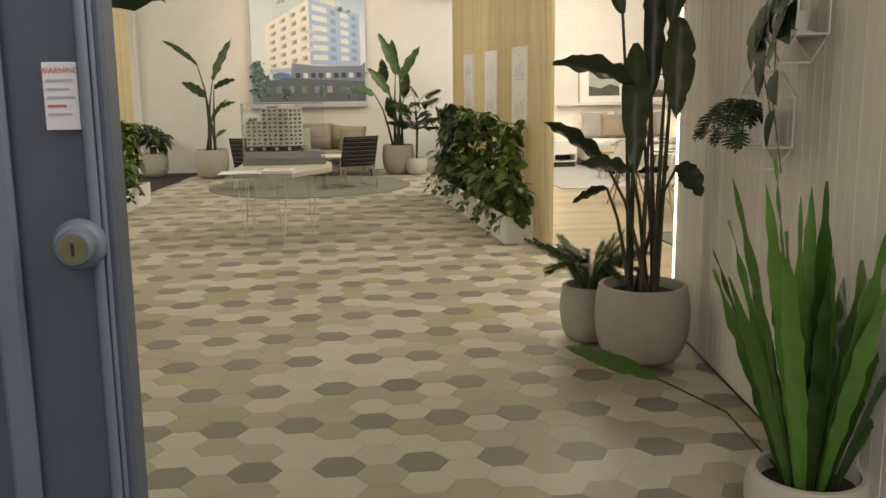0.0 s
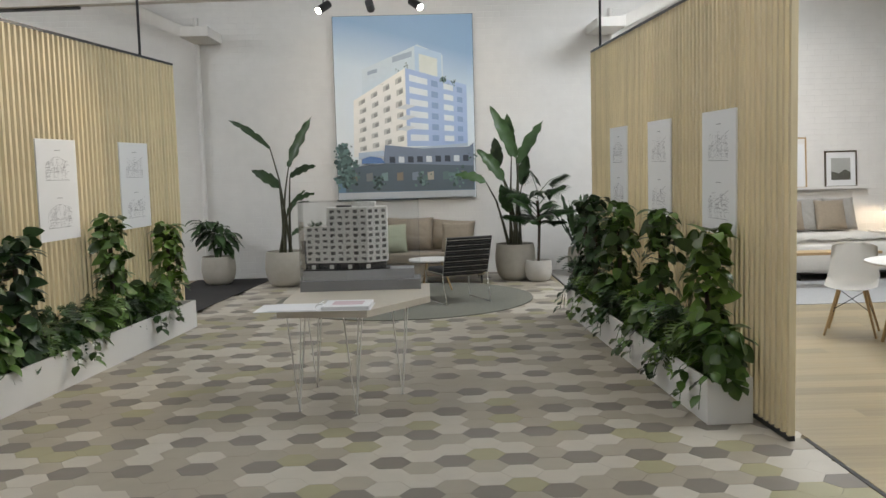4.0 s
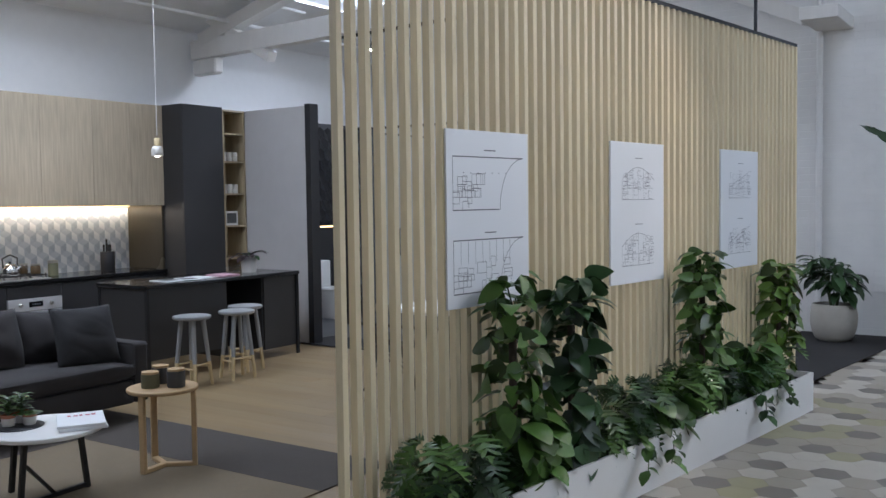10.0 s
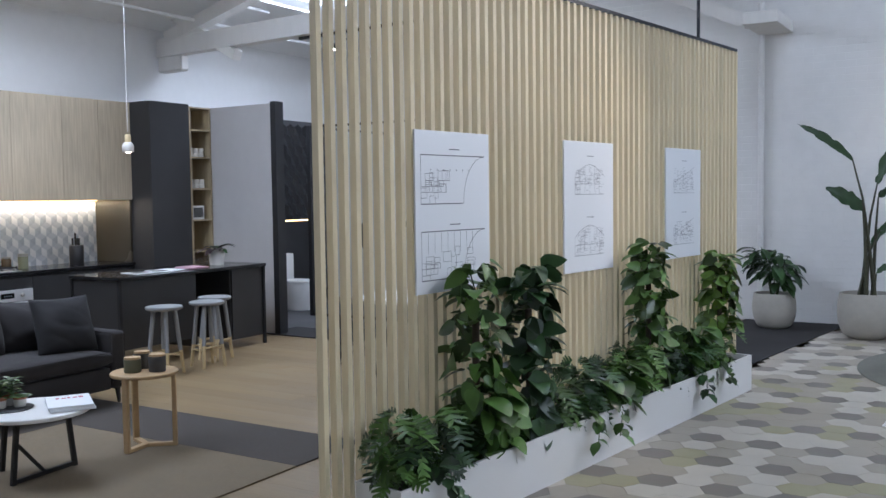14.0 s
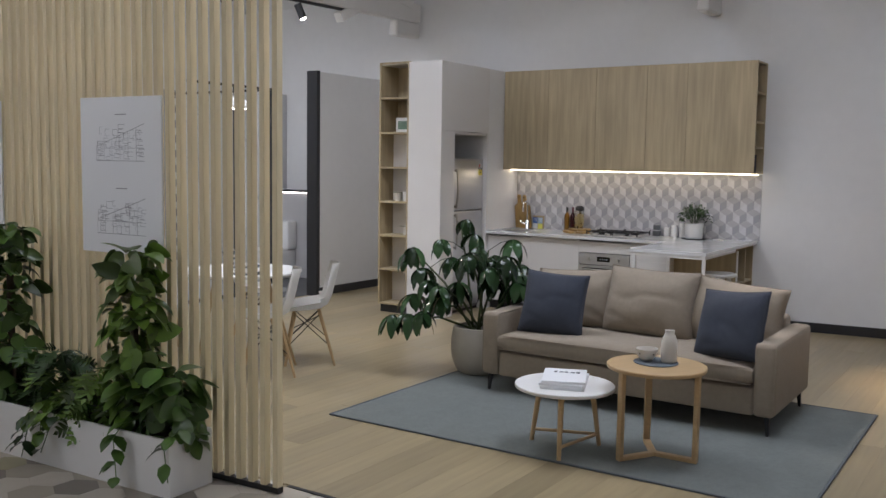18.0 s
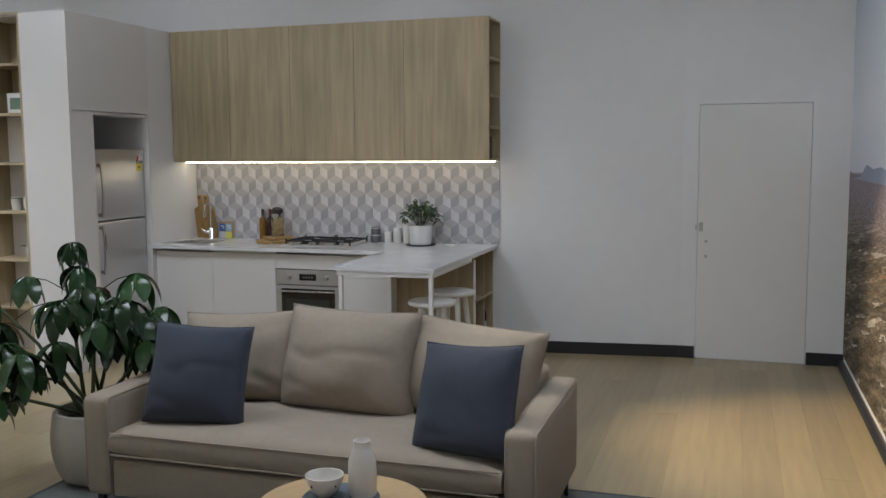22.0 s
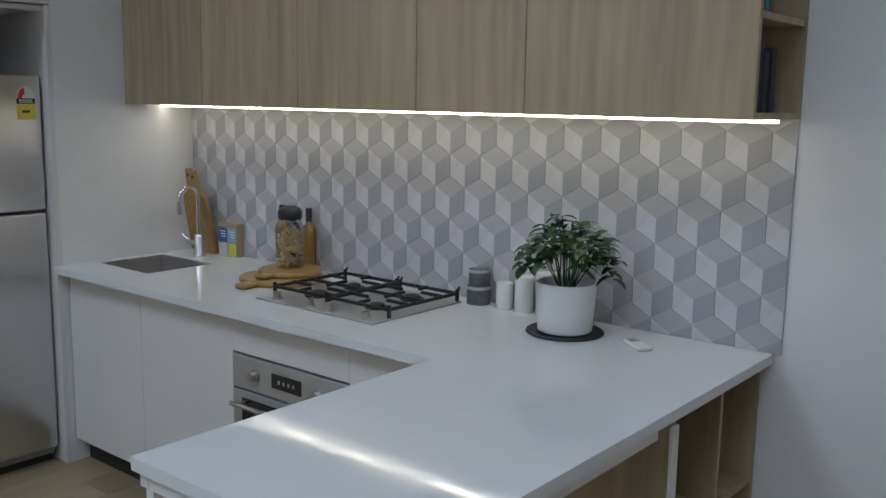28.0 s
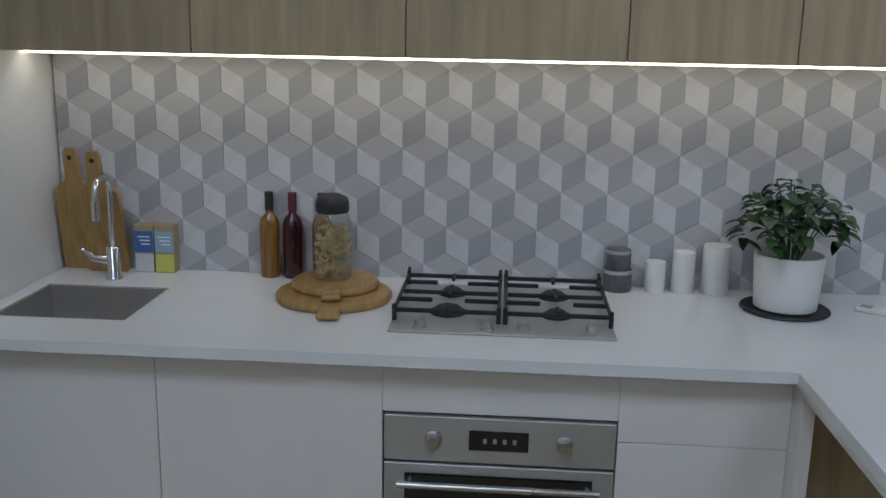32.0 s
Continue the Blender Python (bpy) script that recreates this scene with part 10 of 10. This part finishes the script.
bushy_pot(-9.05, 9.42, 0.19, 0.34, 0.86, 15, "small broad-leaved plant in a grey pot", n=26, size=0.30, rx=0.36, material=M_LEAFD)
fp = bushy_pot(-7.30, 8.84, 0.205, 0.36, 1.02, 22, "bushy lobed green plant with a yellow flower in a grey pot", n=470, size=0.15, rx=0.46, material=M_LEAFB, shape="lobed", stems=18, wide=0.85)
bm = bmesh.new()
for k in range(22):
    a = k * 2.4
    blade(bm, (0.40, -0.11, 0.92), (math.cos(a), math.sin(a), 0.6 + 0.4 * math.sin(k)), 0.08, 0.032, droop=0.6, seg=3)
part("flower", bm, mat("yellow_petal", (0.75, 0.42, 0.02), 0.6), fp, "bright yellow flower")
air_conditioner(WEST + 0.001, 9.29, 2.93, -1, "white split air conditioner high on the wall")
structure("baseboard", box(WEST + 0.001, SOUTH + 0.01, 0.0, WEST + 0.014, 10.49, 0.10, 0.002), M_BLACK, "black skirting board along the white wall", "baseboard")


# ---- floors: hexagon tiles and oak boards ----
M_HEX = [mat("hex_taupe", (0.22, 0.195, 0.165), 0.5, vary=0.07, scale=9, random_=0.10), mat("hex_cream", (0.515, 0.475, 0.405), 0.5, vary=0.05, scale=9, random_=0.05),
         mat("hex_beige", (0.395, 0.35, 0.28), 0.5, vary=0.06, scale=9, random_=0.08), mat("hex_olive", (0.36, 0.33, 0.20), 0.5, vary=0.06, scale=9, random_=0.06)]
HEX_R = 0.1207
HEX_H = math.sqrt(3) * HEX_R


def tile_edges(y):
    west = -3.6 if y < 9.45 else -3.47 + (y - 9.45) * 0.67 / 5.1 - 0.03
    east = 2.19 if y < 9.38 else 2.15 - (y - 9.38) * 0.29 / 4.92 + 0.04
    return west, east


def hex_floor():
    root = structure("floor_tiles", box(-3.7, SOUTH, -0.019, 2.18, NORTH, -0.006), M_GROUT, "hexagon tiled floor in cream, beige and taupe", "floor")
    rnd = random.Random(11)
    g = HEX_R - 0.0008
    shared = []
    for mm in M_HEX:
        bm = prism([(g * math.cos(radians(60 * k)), g * math.sin(radians(60 * k))) for k in range(6)], -0.008, 0.0)
        bmesh.ops.bevel(bm, geom=[e for e in bm.edges if all(v.co.z > -0.001 for v in e.verts)], offset=0.0008, segments=1, affect="EDGES")
        me = bpy.data.meshes.new("tile")
        bm.to_mesh(me)
        bm.free()
        me.materials.append(mm)
        shared.append(me)
    rest = [([], []) for _ in M_HEX]
    near = []
    for q in range(-26, 22):
        for r in range(-40, 110):
            x, y = -0.254 + 1.5 * HEX_R * q, 5.00 + HEX_H * (r + q / 2)
            if not SOUTH + 0.1 < y < NORTH - 0.02:
                continue
            w, e = tile_edges(y)
            if not w < x < e:
                continue
            u = rnd.random()
            k = 0 if (q + 2 * r) % 5 == 0 else (1 if u < 0.40 else 2 if u < 0.86 else 3)
            near.append((abs(x - 0.1) * 0.6 + abs(y - 6.2), x, y, k))
    near.sort()
    for n, (_, x, y, k) in enumerate(near):
        dz, a, b = rnd.uniform(-0.0006, 0.0006), rnd.uniform(-0.15, 0.15), rnd.uniform(-0.15, 0.15)
        if n < 300:
            ob = new("tile", shared[k])
            ob.parent = root
            ob.matrix_local = pose(x, y, dz, a, b, 0)
        else:
            vs, fs = rest[k]
            base = len(vs)
            vs += [(x + g * math.cos(radians(60 * j)), y + g * math.sin(radians(60 * j)), dz) for j in range(6)]
            vs += [(x + g * math.cos(radians(60 * j)), y + g * math.sin(radians(60 * j)), -0.007) for j in range(6)]
            fs.append([base + j for j in range(6)])
            fs += [[base + j, base + 6 + j, base + 6 + (j + 1) % 6, base + (j + 1) % 6] for j in range(6)]
    for (vs, fs), mm in zip(rest, M_HEX):
        me = bpy.data.meshes.new("tiles")
        me.from_pydata(vs, [], fs)
        me.materials.append(mm)
        ob = new("tiles", me)
        ob.parent = root
        ob["kind"] = "stuff"


hex_floor()


def board_floor(name, y0, y1, x_of, label, seed, wood=M_OAKFLOOR):
    """Oak boards that run across the hall, in rows of uneven lengths."""
    lo, hi = x_of(y0), x_of(y1)
    xs = (min(lo[0], hi[0]), max(lo[1], hi[1]))
    root = structure(name, box(xs[0], y0, -0.019, xs[1], y1, -0.006), M_JOINT, label, "floor")
    rnd = random.Random(seed)
    y, w = y0, 0.19
    while y < y1 - 0.01:
        a, b = x_of(y + w / 2)
        x = a - rnd.uniform(0, 2.4)
        ye = min(y + w, y1) - 0.0008
        while x < b:
            n = x + rnd.uniform(2.6, 4.2)
            p, q = max(x, a), min(n, b) - 0.0012
            if q - p > 0.03:
                bm = box((p - q) / 2, (y - ye) / 2, -0.006, (q - p) / 2, (ye - y) / 2, 0.0, 0.0)
                ob = part("floorboard", bm, wood, root)
                ob.location = ((p + q) / 2, (y + ye) / 2, 0)
            x = n
        y += w


board_floor("floor_east", 5.99, NORTH, lambda y: (tile_edges(y)[1] + 0.02, EAST), "pale oak floorboards of the show room", 3)
board_floor("floor_west", 5.6, NORTH, lambda y: (WEST, tile_edges(y)[0] - 0.02), "honey-toned oak floorboards of the show room, darkened to balance the light", 4, M_OAKWEST)
structure("floor_west_front", box(WEST, SOUTH, -0.019, -3.7, 5.598, 0.0), M_OAKWEST, "honey-toned oak floor near the entrance, darkened to balance the light", "floor")
structure("floor_east_front", box(2.20, SOUTH, -0.019, EAST, 5.985, 0.0), M_OAKFLOOR, "pale oak floor behind the partition", "floor")
structure("floor_carpet", prism([(-3.55, 14.62), (-2.83, 14.62), (-2.36, NORTH), (-3.55, NORTH)], 0.0, 0.006), mat("black_carpet", (0.02, 0.018, 0.018), 0.95, vary=0.3, scale=60, bump=0.3), "black carpet strip by the end wall", "floor")
structure("floor_carpet_east", box(1.852, 14.55, 0.0, 2.95, NORTH, 0.006), mat("grey_carpet", (0.36, 0.35, 0.33), 0.95, vary=0.12, scale=60, bump=0.3), "pale grey carpet strip by the end wall", "floor")
structure("trim", box(1.825, 14.55, 0.0, 1.851, NORTH - 0.3, 0.008), M_BLACK, "black edge strip of the grey carpet", "trim")
# steel trim along the tile edge
structure("trim", box(2.175, 6.4, 0.0, 2.20, 9.37, 0.004), M_BLACKMETAL, "dark threshold strip between tiles and boards", "trim")
